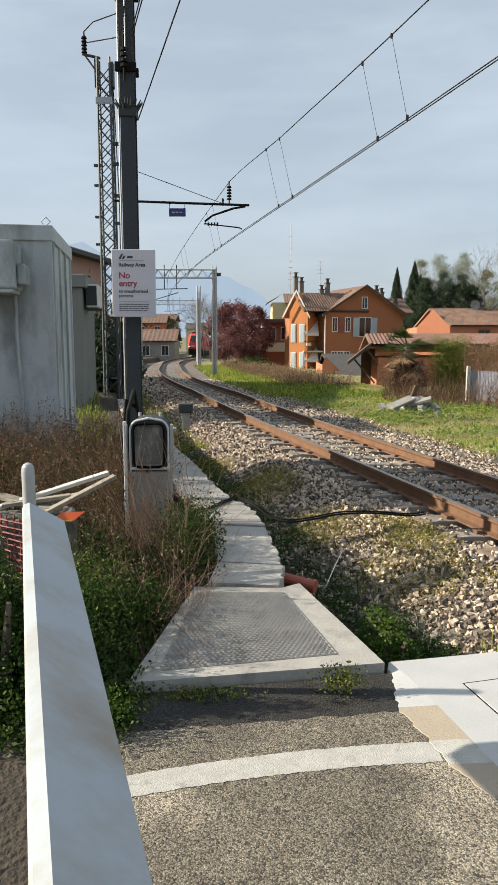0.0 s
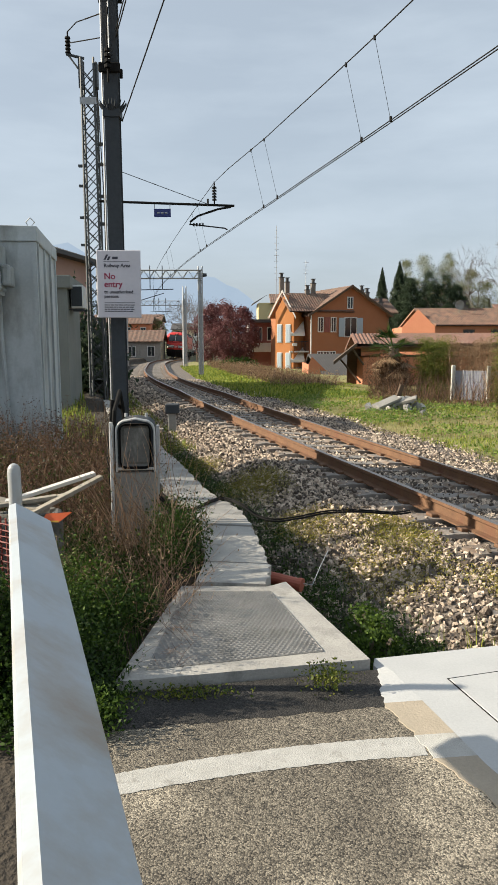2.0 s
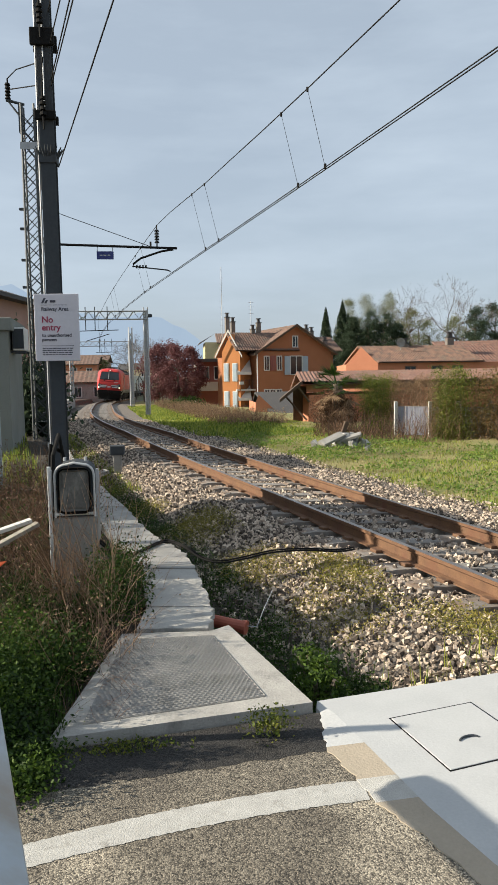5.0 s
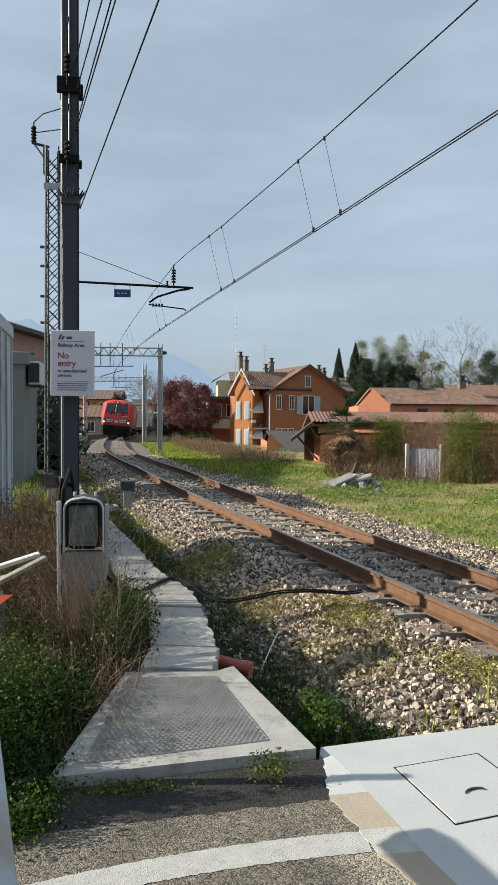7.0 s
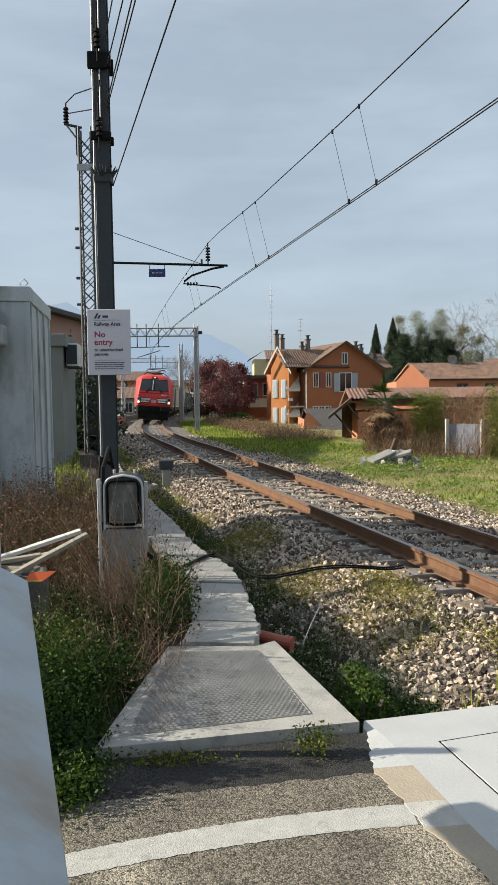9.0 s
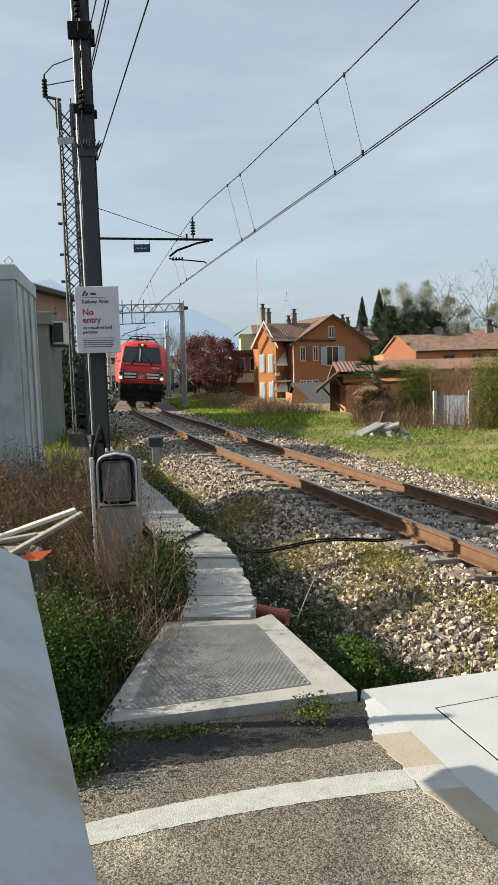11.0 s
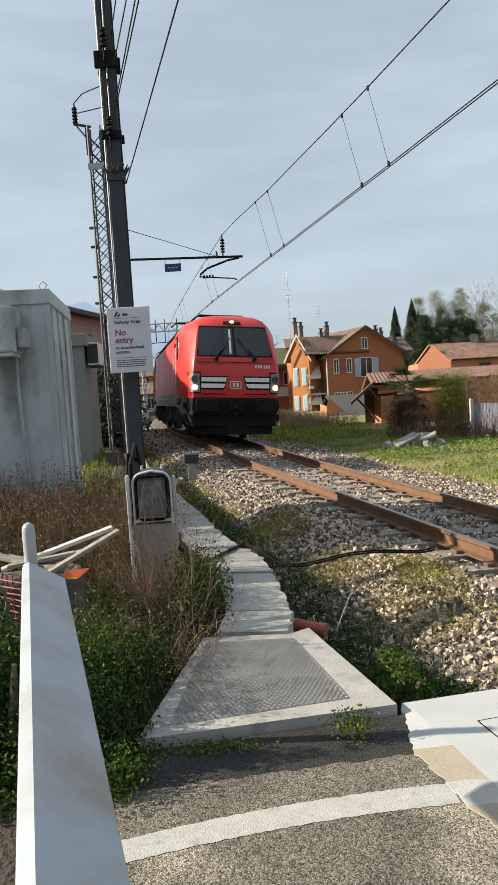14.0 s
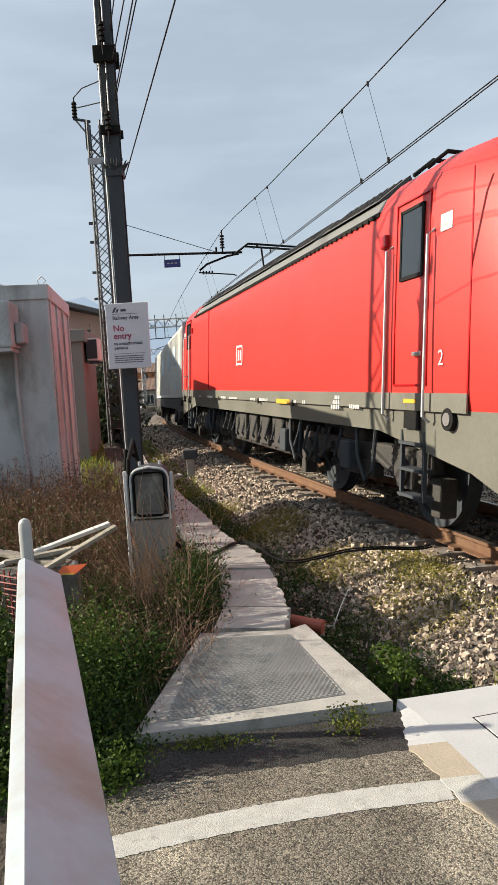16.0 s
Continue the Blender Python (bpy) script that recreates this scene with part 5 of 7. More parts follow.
    raw("apron_grass", v, f, "grass", "grass behind the white apron", "grass")
    clump("ditch_plant", (0.84, 3.95, -0.28), (0.17, 0.34, 0.26), 5200, 0.013, "leaf_fresh", "leafy green weed growing in the ditch", "weed")
    clump("ditch_plant", (1.12, 3.85, -0.36), (0.20, 0.26, 0.16), 3500, 0.012, "leaf_green", "low green weed growing in the ditch", "weed")
    x, y = scatter(4200, -1.9, -0.78, 2.42, 2.98)
    g = np.stack([x, y, np.abs(rng.normal(0.01, 0.09, len(x)))], 1)
    v, f = leaf_quads(g, 0.011, 0.3)
    raw("roadside_weeds", v, f, "leaf_green", "dark green weeds beside the barrier beam", "weeds")
    c = rng.normal((-0.58, 2.66, 0.07), (0.05, 0.08, 0.045), (1200, 3))
    c[:, 2] = np.abs(c[:, 2])
    v, f = leaf_quads(c, 0.0095, 0.2)
    raw("fresh_weeds", v, f, "leaf_fresh", "fresh green weeds at the asphalt edge", "weeds")
    # bushes placed to shade the asphalt edge and weeds, the outer two mostly unseen
    clump("shading_bush", (-1.12, 2.87, 0.22), (0.30, 0.13, 0.46), 9000, 0.011, "leaf_green", "dense dark green bush beside the white post", "bush")
    clump("shading_bush", (-1.45, 3.4, 0.25), (0.25, 0.36, 0.5), 8000, 0.011, "leaf_green", "dark green bush behind the white post, added to cast shade", "bush")
    clump("shading_bush", (-1.6, 2.98, 0.2), (0.35, 0.25, 0.5), 7000, 0.012, "leaf_green", "dark green bush beside the road, added to cast shade", "bush")
    c = np.concatenate([rng.normal((cx, cy, 0.16), (0.12, 0.16, 0.10), (2600, 3)) for cx, cy in ((-0.90, 3.3), (-0.92, 3.7), (-1.0, 4.1), (-0.88, 3.0))])
    c[:, 2] = np.abs(c[:, 2])
    v, f = leaf_quads(c, 0.0095, 0.2)
    raw("nettle_patch", v, f, "leaf_fresh", "fresh green nettles beside the barrier beam", "weeds")
    # mossy yellow patches on the ballast shoulder
    cs = ((-3.2, -2.0, 0.5), (-6.4, -1.5, 0.4), (-3.6, -2.1, 0.5), (-5.6, -2.1, 0.45), (-7.2, -1.9, 0.5), (0.8, -2.6, 0.6), (2.2, -2.9, 0.6), (-1.5, -2.4, 0.4), (-8.2, -1.3, 0.4))
    pts = []
    for s, u, w in cs:
        x, y = in_uv(7000, s - 2 * w, s + 2 * w, u - w, u + w)
        q = on_ground(x, y, 0.045)
        q[:, 2] += np.abs(rng.normal(0, 0.018, len(q)))
        pts.append(q[np.hypot((track_frame(x, y)[0] - s) / (1.6 * w), (track_frame(x, y)[1] - u) / w) < rng.uniform(0.4, 1.1, len(q))])
    v, f = leaf_quads(np.concatenate(pts), 0.0095)
    raw("moss_patches", v, f, "moss", "yellow-green moss patches on the ballast shoulder", "moss")
    # the lawn right of the track
    x, y = in_uv(52000, -6, 22, 2.75, 9)
    ok = wob(x, y, 0.7) + 0.5 * wob(y, x, 2.1) + rng.normal(0, 0.3, len(x)) > 0.12
    x, y = x[ok], y[ok]
    v, f = blades(on_ground(x, y), 0.075, 0.008, 0.6)
    raw("lawn", v, f, "grass", "bright green grass beside the track", "grass")
    x, y = in_uv(30000, -6, 26, 2.6, 9)
    ok = wob(x, y, 0.7) + rng.normal(0, 0.3, len(x)) < 0.1
    v, f = blades(on_ground(x[ok], y[ok]), 0.085, 0.007, 0.9)
    raw("dry_grass", v, f, "grass_dry", "dry straw-coloured grass in the lawn", "grass")
    x, y = in_uv(26000, -6, 14, 2.9, 9)
    ok = wob(x, y, 0.9) + rng.normal(0, 0.2, len(x)) > 0.15
    g = on_ground(x[ok], y[ok], 0.05)
    g[:, 2] += np.abs(rng.normal(0, 0.06, len(g)))
    v, f = leaf_quads(g, 0.034, 0.3)
    raw("lawn_weeds", v, f, "leaf_bright", "broad-leaved weeds in the lawn", "weeds")
    # the far strips beside the track
    x, y = in_uv(16000, 12, 60, 2.3, 7)
    v, f = blades(on_ground(x, y), 0.16, 0.03, 0.4)
    raw("verge_grass", v, f, "grass", "green verge along the far track", "grass")
    # dry hedge along the right side
    x, y = in_uv(3300, 19, 62, 5.0, 8.2)
    v, f, P = stalks(on_ground(x, y), 0.66, 0.010, 0.4, 0.3, 4)
    raw("verge_hedge", v, f, "twig", "brown leafless brushwood along the verge", "hedge")
    k = rng.integers(0, len(P), 26000)
    v, f = leaf_quads(P[k] + rng.normal(0, 0.06, (len(k), 3)), 0.032)
    raw("verge_leaves", v, f, "leaf_dry", "dry leaves of the verge brushwood", "leaves")
    # the left bank and the foot of the lattice mast
    x, y = in_uv(9000, -1, 30, -7.5, -3.8)
    v, f = blades(on_ground(x, y), 0.2, 0.012, 0.4)
    raw("bank_grass", v, f, "grass", "grass behind the duct covers", "grass")
    x, y = in_uv(2600, 0, 14, -2.9, -2.1)
    v, f = blades(on_ground(x, y), 0.12, 0.008, 0.4)
    raw("shoulder_grass", v, f, "grass", "grass on the ballast shoulder", "grass")
    c = rng.normal((-4.6, 21.5, 0.9), (0.55, 0.8, 0.75), (5000, 3))
    v, f = leaf_quads(c, 0.09)
    raw("mast_bush", v, f, "leaf_dark", "dark evergreen bush behind the lattice mast", "bush")


def build_palm(x, y, z):
    p = thing("palm", "shaggy palm with green fan leaves over dead brown fronds", "palm tree", pose(x, y, z))
    b = Build()
    b.tube([(0, 0, -0.2), (0.05, 0, 0.8), (0, 0, 1.7)], 0.2, 10, 0.16)
    part("trunk", b, "bark", p)
    for mt, nf, droop, nm in (("leaf_dry", 26, -0.9, "dead_frond"), ("leaf_green", 16, 0.35, "fan_leaf")):
        for i in range(nf):
            a = rng.uniform(0, 2 * math.pi)
            e = droop + rng.normal(0, 0.35)
            d = Vector((math.cos(a) * math.cos(e), math.sin(a) * math.cos(e), math.sin(e)))
            side = d.cross(Vector((0, 0, 1))).normalized()
            base = Vector((0, 0, 1.6 + rng.uniform(-0.5, 0.1) * (1 if droop < 0 else 0.2)))
            hub = base + d * 0.55
            g = Build()
            g.tube([base, hub], 0.015, 4)
            for q in np.linspace(-1.1, 1.1, 15):
                t = (d * math.cos(q) + side * math.sin(q)) * rng.uniform(0.45, 0.62)
                t.z -= 0.12 * abs(q)
                w = side * math.cos(q) * 0.025 - d * math.sin(q) * 0.025
                g.add([hub, hub + t * 0.5 + w, hub + t, hub + t * 0.5 - w], [(0, 1, 2, 3)])
            part(nm, g, mt, p)


def clump(name, c, r, n, size, leaf, label, category="shrub"):
    q = rng.normal(0, 1, (n, 3))
    q /= np.linalg.norm(q, axis=1)[:, None]
    lump = 1 + 0.25 * np.sin(q[:, 0] * 5 + c[0]) * np.sin(q[:, 2] * 4 + q[:, 1] * 6)
    p = np.array(c) + q * (rng.random((n, 1)) ** 0.4) * np.array(r) * lump[:, None]
    p[:, 2] = np.maximum(p[:, 2], ground_z(p[:, 0], p[:, 1]) + 0.02)
    v, f = leaf_quads(p, size)
    t = thing(name, label, category)
    raw("foliage", v, f, leaf, kind="", parent=t)
    b = Build()
    g = float(ground_z(c[0], c[1]))
    for i in range(7):
        a = rng.uniform(0, 6.28)
        b.tube([(c[0] + 0.1 * math.cos(a), c[1] + 0.1 * math.sin(a), g - 0.1), (c[0] + r[0] * 0.4 * math.cos(a), c[1] + r[1] * 0.4 * math.sin(a), c[2]), (c[0] + r[0] * 0.7 * math.cos(a), c[1] + r[1] * 0.7 * math.sin(a), c[2] + r[2] * 0.6)], 0.04, 5, 0.012)
    part("stem", b, "bark", t)
    return t


def curtain(name, a, b, z0, z1, depth, n, size, leaf, label, hanging=False):
    """A climber along a line from a to b: leaves in uneven tufts, with stems between."""
    t = thing(name, label, "shrub")
    a, b = np.array(a), np.array(b)
    k = rng.random(n)
    tuft = rng.random((60, 2))
    own = tuft[rng.integers(0, 60, n)]
    f = np.where(rng.random(n) < 0.6, own[:, 0] + rng.normal(0, 0.05, n), k)
    top = z1 + 0.16 * np.sin(f * 9 + a[0]) + 0.08 * np.sin(f * 23)
    g = np.where(rng.random(n) < 0.6, own[:, 1] + rng.normal(0, 0.06, n), rng.random(n) ** 0.8)
    p = a[None] + (b - a)[None] * np.clip(f, -0.06, 1.06)[:, None]
    q = np.stack([p[:, 0] + rng.normal(0, depth * 0.5, n), p[:, 1] + rng.normal(0, depth, n), z0 + (top - z0) * np.clip(g, 0, 1.04)], 1)
    v, fc = leaf_quads(q, size)
    raw("foliage", v, fc, leaf, kind="", parent=t)
    m = 140 if hanging else 60
    w = rng.random(m)
    st = np.stack([a[0] + (b - a)[0] * w, a[1] + (b - a)[1] * w + rng.normal(0, depth, m), np.full(m, z0 - 0.1)], 1)
    v, fc, _ = stalks(st, (z1 - z0) * 0.95, 0.007, 0.18, 0.2, 5)
    raw("stem", v, fc, "stalk_pale" if hanging else "twig", kind="", parent=t)
    return t


# ---- things beside the track ----
def heading_at(s):
    return math.degrees(np.interp(s, TS, TH))


def build_walkway():
    w = thing("walkway", "row of grey concrete duct covers used as a walkway", "walkway", kind="structure")
    big = Build()
    q = [(0.663, 3.14), (0.33, 4.264), (0.205, 4.175), (-0.34, 4.20), (-0.56, 2.94)]
    n = len(q)
    big.add([(x, y, 0.05) for x, y in q] + [(x, y, -0.09) for x, y in q], [tuple(range(n))] + [(i, n + i, n + (i + 1) % n, (i + 1) % n) for i in range(n)])
    part("landing_slab", big, "slab", w, "wide worn concrete landing slab")
    bl, br, trr, tl = (Vector(c) for c in ((-0.43, 3.055), (0.44, 3.233), (0.219, 4.085), (-0.32, 4.09)))
    at = lambda f, g: (bl.lerp(br, f)).lerp(tl.lerp(trr, f), g)
    pl = Build()
    pl.add([(*at(f, g), 0.0535) for f, g in ((0, 0), (1, 0), (1, 1), (0, 1))], [(0, 1, 2, 3)])
    plate = part("tread_plate", pl, "plate", w, "grey anti-slip plate let into the slab")
    tr = Build()
    for i in range(40):
        for j in range(30):
            f, g = (j + (0.5 if i % 2 else 0.0) + 0.25) / 30.5, (i + 0.3) / 40.5
            a, b2 = at(f, g), at(f + 0.019, g)
            dy = 0.0075
            tr.add([(a.x, a.y - dy, 0.0535), (b2.x, b2.y - dy, 0.0535), (b2.x, b2.y + dy, 0.0535), (a.x, a.y + dy, 0.0535), ((a.x + b2.x) / 2 - 0.006, (a.y + b2.y) / 2, 0.0625), ((a.x + b2.x) / 2 + 0.006, (a.y + b2.y) / 2, 0.0625)], [(0, 1, 5, 4), (2, 3, 4, 5), (1, 2, 5), (3, 0, 4)])
    part("tread_ribs", tr, "plate", plate, "fine raised anti-slip ribs")
    fr = Build()
    for (f0, g0), (f1, g1) in (((0, 0), (1, 0)), ((1, 0), (1, 1)), ((1, 1), (0, 1))):
        a, b2 = at(f0, g0), at(f1, g1)
        fr.tube([(a.x, a.y, 0.052), (b2.x, b2.y, 0.052)], 0.005, 4)
    part("plate_frame", fr, "concrete", plate)
    # narrow covers that follow the track, the nearest first
    right = lambda y: float(np.interp(y, [4.1, 4.64, 5.5, 6.14, 6.68, 7.47, 8.45, 9.97, 13.0, 19.0], [0.19, 0.25, 0.168, 0.06, -0.16, -0.387, -0.62, -1.035, -1.85, -3.1]))
    cuts = [4.21, 4.64, 5.62, 6.50, 7.52, 8.6, 9.7, 10.8, 11.9, 13.0, 14.1, 15.2, 16.3, 17.4]
    for a, b in zip(cuts, cuts[1:]):
        c = Build()
        z1 = 0.05 + rng.normal(0, 0.006)
        tilt = rng.normal(0, 0.006)
        a2, b2 = a + 0.012, b - 0.010
        m = 14
        er = [(right(a2 + (b2 - a2) * k / m) + rng.normal(0, 0.013) * (1 if b < 9 else 0.5), a2 + (b2 - a2) * k / m) for k in range(m + 1)]
        wd = 0.46 if a < 5 else 0.44
        el = [(right(b2 - (b2 - a2) * k / 4) - wd, b2 - (b2 - a2) * k / 4 + 0.06) for k in range(5)]
        loop = er + el
        n = len(loop)
        c.add([(x, y, z1 + tilt * (x - er[0][0])) for x, y in loop] + [(x, y, z1 - 0.07) for x, y in loop], [tuple(range(n))] + [(i, n + i, n + (i + 1) % n, (i + 1) % n) for i in range(n)])
        part("cover_slab", c, "slab", w)
    wall = Build()
    for x0, x1 in ((-0.045, -0.11), (-0.34, -0.40)):
        ys = np.arange(3.95, 17.4, 0.7)
        for a, b in zip(ys, ys[1:]):
            v = [(right(yy) + xx, yy, z) for z in (-0.6, -0.024) for yy, xx in ((a, x0), (b, x0), (b, x1), (a, x1))]
            wall.add(v, [(0, 1, 5, 4), (1, 2, 6, 5), (2, 3, 7, 6), (3, 0, 4, 7), (4, 5, 6, 7)])
    part("duct_wall", wall, "concrete", w, "concrete trough under the covers")
    # the farther low wall that follows the bend
    f = Build()
    ss = np.arange(8.5, 62, 1.0)
    for a, b in zip(ss, ss[1:]):
        ua, ub = (-3.1 - 0.35 * smooth01(8, 12, q) + 0.5 * smooth01(18, 40, q) for q in (a, b))
        P = [on_track(a, ua), on_track(b, ub), on_track(b, ub - 0.4), on_track(a, ua - 0.4)]
        v = [(p[0], p[1], p[2] + 0.28) for p in P] + [(p[0], p[1], p[2] - 0.8) for p in P]
        f.add(v, [(0, 1, 2, 3), (0, 4, 5, 1), (2, 6, 7, 3)])
    tagged(part("trackside_wall", f, "slab"), "low pale concrete wall following the track's bend", "wall", "", "structure")


def build_pedestal():
    p = thing("cable_pedestal", "concrete plinth with a rounded grey cable cabinet on top", "cable cabinet", pose(-0.785, 5.55, 0.0, 0, 0, 3) @ Matrix.Diagonal((0.9, 1, 1, 1)))
    b = Build()
    b.box(-0.187, 0.187, -0.14, 0.18, -0.15, 0.56, 0.02)
    part("plinth", b, "concrete", p)
    e = Build()
    e.box(-0.225, -0.195, -0.155, -0.12, -0.1, 0.96, 0.006)
    part("edge_strip", e, "white", p, "peeling white angle strip")
    arch = [(-0.162, 0.56), (0.162, 0.56)] + [(0.080 + 0.082 * math.cos(a), 0.885 + 0.085 * math.sin(a)) for a in np.linspace(0, math.pi / 2, 6)] + [(0.0, 0.985)] + [(-0.080 - 0.082 * math.sin(a), 0.885 + 0.085 * math.cos(a)) for a in np.linspace(0, math.pi / 2, 6)]
    c = Build()
    c.prism(arch, -0.13, 0.16)
    part("cabinet", c, "steel_dark", p)
    o = Build()
    for (x0, z0), (x1, z1) in zip(arch[1:], arch[2:] + arch[:1]):
        o.tube([(x0 * 1.02, -0.135, z0), (x1 * 1.02, -0.135, z1)], 0.011, 6)
    o.tube([(-0.16, -0.14, 0.585), (0.16, -0.14, 0.585)], 0.012, 6)
    part("hood_rim", o, "white", p, "white-painted rim with chips")
    d = Build()
    d.box(-0.138, 0.138, -0.15, -0.128, 0.59, 0.95, 0.05)
    part("door", d, "black", p, "black rubber-edged cabinet door")
    r = Build()
    r.box(-0.122, 0.122, -0.162, -0.149, 0.612, 0.93, 0.03)
    part("door_panel", r, "door_worn", p, "raised weathered panel")
    for x in (-0.09, 0.09):
        k = Build()
        k.tube([(x, 0, 0.985), (x, 0, 1.015)], 0.014, 8)
        part("bolt", k, "galv", p)
    for x in (-0.205, 0.195):
        hb = Build()
        hb.box(x - 0.015, x + 0.015, -0.14, -0.09, 0.62, 0.93, 0.004)
        part("hinge_bar", hb, "galv", p)
    h = Build()
    h.tube([(-0.25, 0.25, 0.0), (-0.26, 0.25, 0.5), (-0.23, 0.3, 1.0), (-0.2, 0.5, 1.15), (-0.17, 0.6, 0.9)], 0.022, 8)
    h.tube([(-0.29, 0.35, 0.0), (-0.30, 0.32, 0.6), (-0.26, 0.4, 1.08), (-0.2, 0.6, 1.0)], 0.018, 8)
    tagged(part("cable_loop", h, "black"), "black cables rising behind the cabinet", "cable").matrix_basis = p.matrix_basis.copy()


def text_mesh(body, size, material, parent, m, bold=0.0):
    c = bpy.data.curves.new("text", "FONT")
    c.body, c.size, c.offset, c.extrude = body, size, bold, 0.0006
    o = bpy.data.objects.new("text", c)
    me = bpy.data.meshes.new_from_object(o)
    me.materials.append(M[material])
    bpy.data.objects.remove(o)
    ob = new("sign_text", me)
    ob.parent, ob.matrix_basis = parent, m
    return ob


def build_pole():
    p = thing("cable_pole", "dark grey steel cable pole with brackets and a spiked collar", "pole", pose(-1.085, 6.7, 0.0))
    for y0 in (-0.06, 0.048):
        b = Build()
        b.box(-0.066, 0.066, y0, y0 + 0.012, -0.3, 8.2, 0.003)
        part("flange", b, "steel_dark", p)
    b = Build()
    b.box(-0.006, 0.006, -0.048, 0.048, -0.3, 8.2)
    part("web", b, "steel_dark", p)
    for z, w, h in ((4.66, 0.112, 0.15), (3.99, 0.10, 0.08)):
        for y0, y1 in ((-0.10, -0.06), (0.06, 0.09)):
            k = Build()
            k.box(-w, w * 0.9, y0, y1, z - h / 2, z + h / 2, 0.008)
            part("bracket", k, "black", p)
    for z in (3.97, 4.75):
        k = Build()
        for i in range(4):
            k.tube([(-0.01, -0.13, z + i * 0.045), (-0.01, -0.13, z + i * 0.045 + 0.025)], 0.03 - 0.004 * (i % 2), 8)
        k.tube([(-0.01, -0.13, z - 0.12), (-0.015, -0.13, z + 0.25), (0.0, -0.12, z + 0.5)], 0.009, 6)
        part("clamp_insulator", k, "black", p, "dark clamp with insulator")
    s = Build()
    for i in range(26):
        a = 2 * math.pi * i / 26
        d = Vector((math.cos(a) * 0.55, math.sin(a) * 0.55, 1.0 if i % 2 else 0.7)).normalized()
        q = Vector((0.075 * math.cos(a), 0.07 * math.sin(a), 3.64))
        s.tube([q, q + d * 0.10], 0.013, 4, 0.002)
    s.box(-0.078, 0.078, -0.074, 0.074, 3.58, 3.65)
    part("spiked_collar", s, "steel_dark", p)
    c = Build()
    c.tube([(-0.085, -0.02, 0), (-0.085, -0.02, 3), (-0.075, -0.03, 5), (-0.085, -0.02, 8.1)], 0.009, 6)
    c.tube([(-0.005, -0.075, 4.05), (0.0, -0.075, 6), (-0.005, -0.075, 8.1)], 0.007, 6)
    part("cable_run", c, "galv", p)
    sg = thing("warning_sign", "white enamel railway notice with black and crimson lettering", "sign", pose(-1.035, 6.47, 2.092, 0, 0.3, -3))
    pl = Build()
    pl.box(-0.2, 0.2, -0.006, 0.006, -0.3, 0.3, 0.005)
    part("plate", pl, "sign_white", sg)
    k = Build()
    for z in (-0.18, 0.18):
        k.box(-0.12, 0.05, 0.006, 0.18, z - 0.02, z + 0.02)
    part("mounting_rail", k, "galv", sg)
    T = lambda txt, size, mt, x, z, bold=0.0: text_mesh(txt, size, mt, sg, Matrix.Translation((x, -0.0085, z)) @ pose(0, 0, 0, 90, 0, 0), bold)
    T("Railway Area", 0.046, "ink", -0.135, 0.150, 0.0009)
    T("No", 0.078, "ink_red", -0.135, 0.045, 0.0016)
    T("entry", 0.078, "ink_red", -0.135, -0.025, 0.0016)
    T("to unauthorised", 0.041, "ink", -0.135, -0.082, 0.0009)
    T("persons", 0.041, "ink", -0.135, -0.122, 0.0009)
    l = Build()
    l.add([(-0.135, -0.0075, 0.215), (-0.115, -0.0075, 0.215), (-0.09, -0.0075, 0.262), (-0.11, -0.0075, 0.262)], [(0, 1, 2, 3)])
    l.add([(-0.105, -0.0075, 0.215), (-0.085, -0.0075, 0.215), (-0.07, -0.0075, 0.245), (-0.09, -0.0075, 0.245)], [(0, 1, 2, 3)])
    l.box(-0.055, -0.005, -0.009, -0.007, 0.222, 0.243)
    part("emblem", l, "ink", sg)
    ln = Build()
    ln.box(-0.135, 0.10, -0.009, -0.007, 0.199, 0.202)
    ln.box(-0.135, 0.145, -0.009, -0.007, -0.165, -0.162)
    for r in range(4):
        x = -0.135
        while x < 0.13:
            w = rng.uniform(0.012, 0.04)
            ln.box(x, min(x + w, 0.14), -0.009, -0.007, -0.19 - r * 0.019, -0.182 - r * 0.019)
            x += w + 0.007
    part("small_print", ln, "ink", sg)
    # wires off the pole, over the road
    wires = (((-1.0, 6.7, 3.56), (0.86, -2.7, 0.44)), ((-1.03, 6.65, 4.88), (0.29, -1.1, 0.0)), ((-1.03, 6.65, 4.6), (0.45, -1.6, 0.0)), ((-1.03, 6.65, 4.3), (0.55, -1.95, 0.1)), ((-1.03, 6.65, 4.25), (0.57, -1.95, 0.12)))
    for a, d in wires:
        a, d = Vector(a), Vector(d).normalized()
        w = Build()
        w.tube([a + d * q for q in (0, 4, 9, 16)], 0.0055, 6)
        tagged(part("overhead_cable", w, "black"), "black cable leaving the pole above the road", "cable", "cables of the pole")


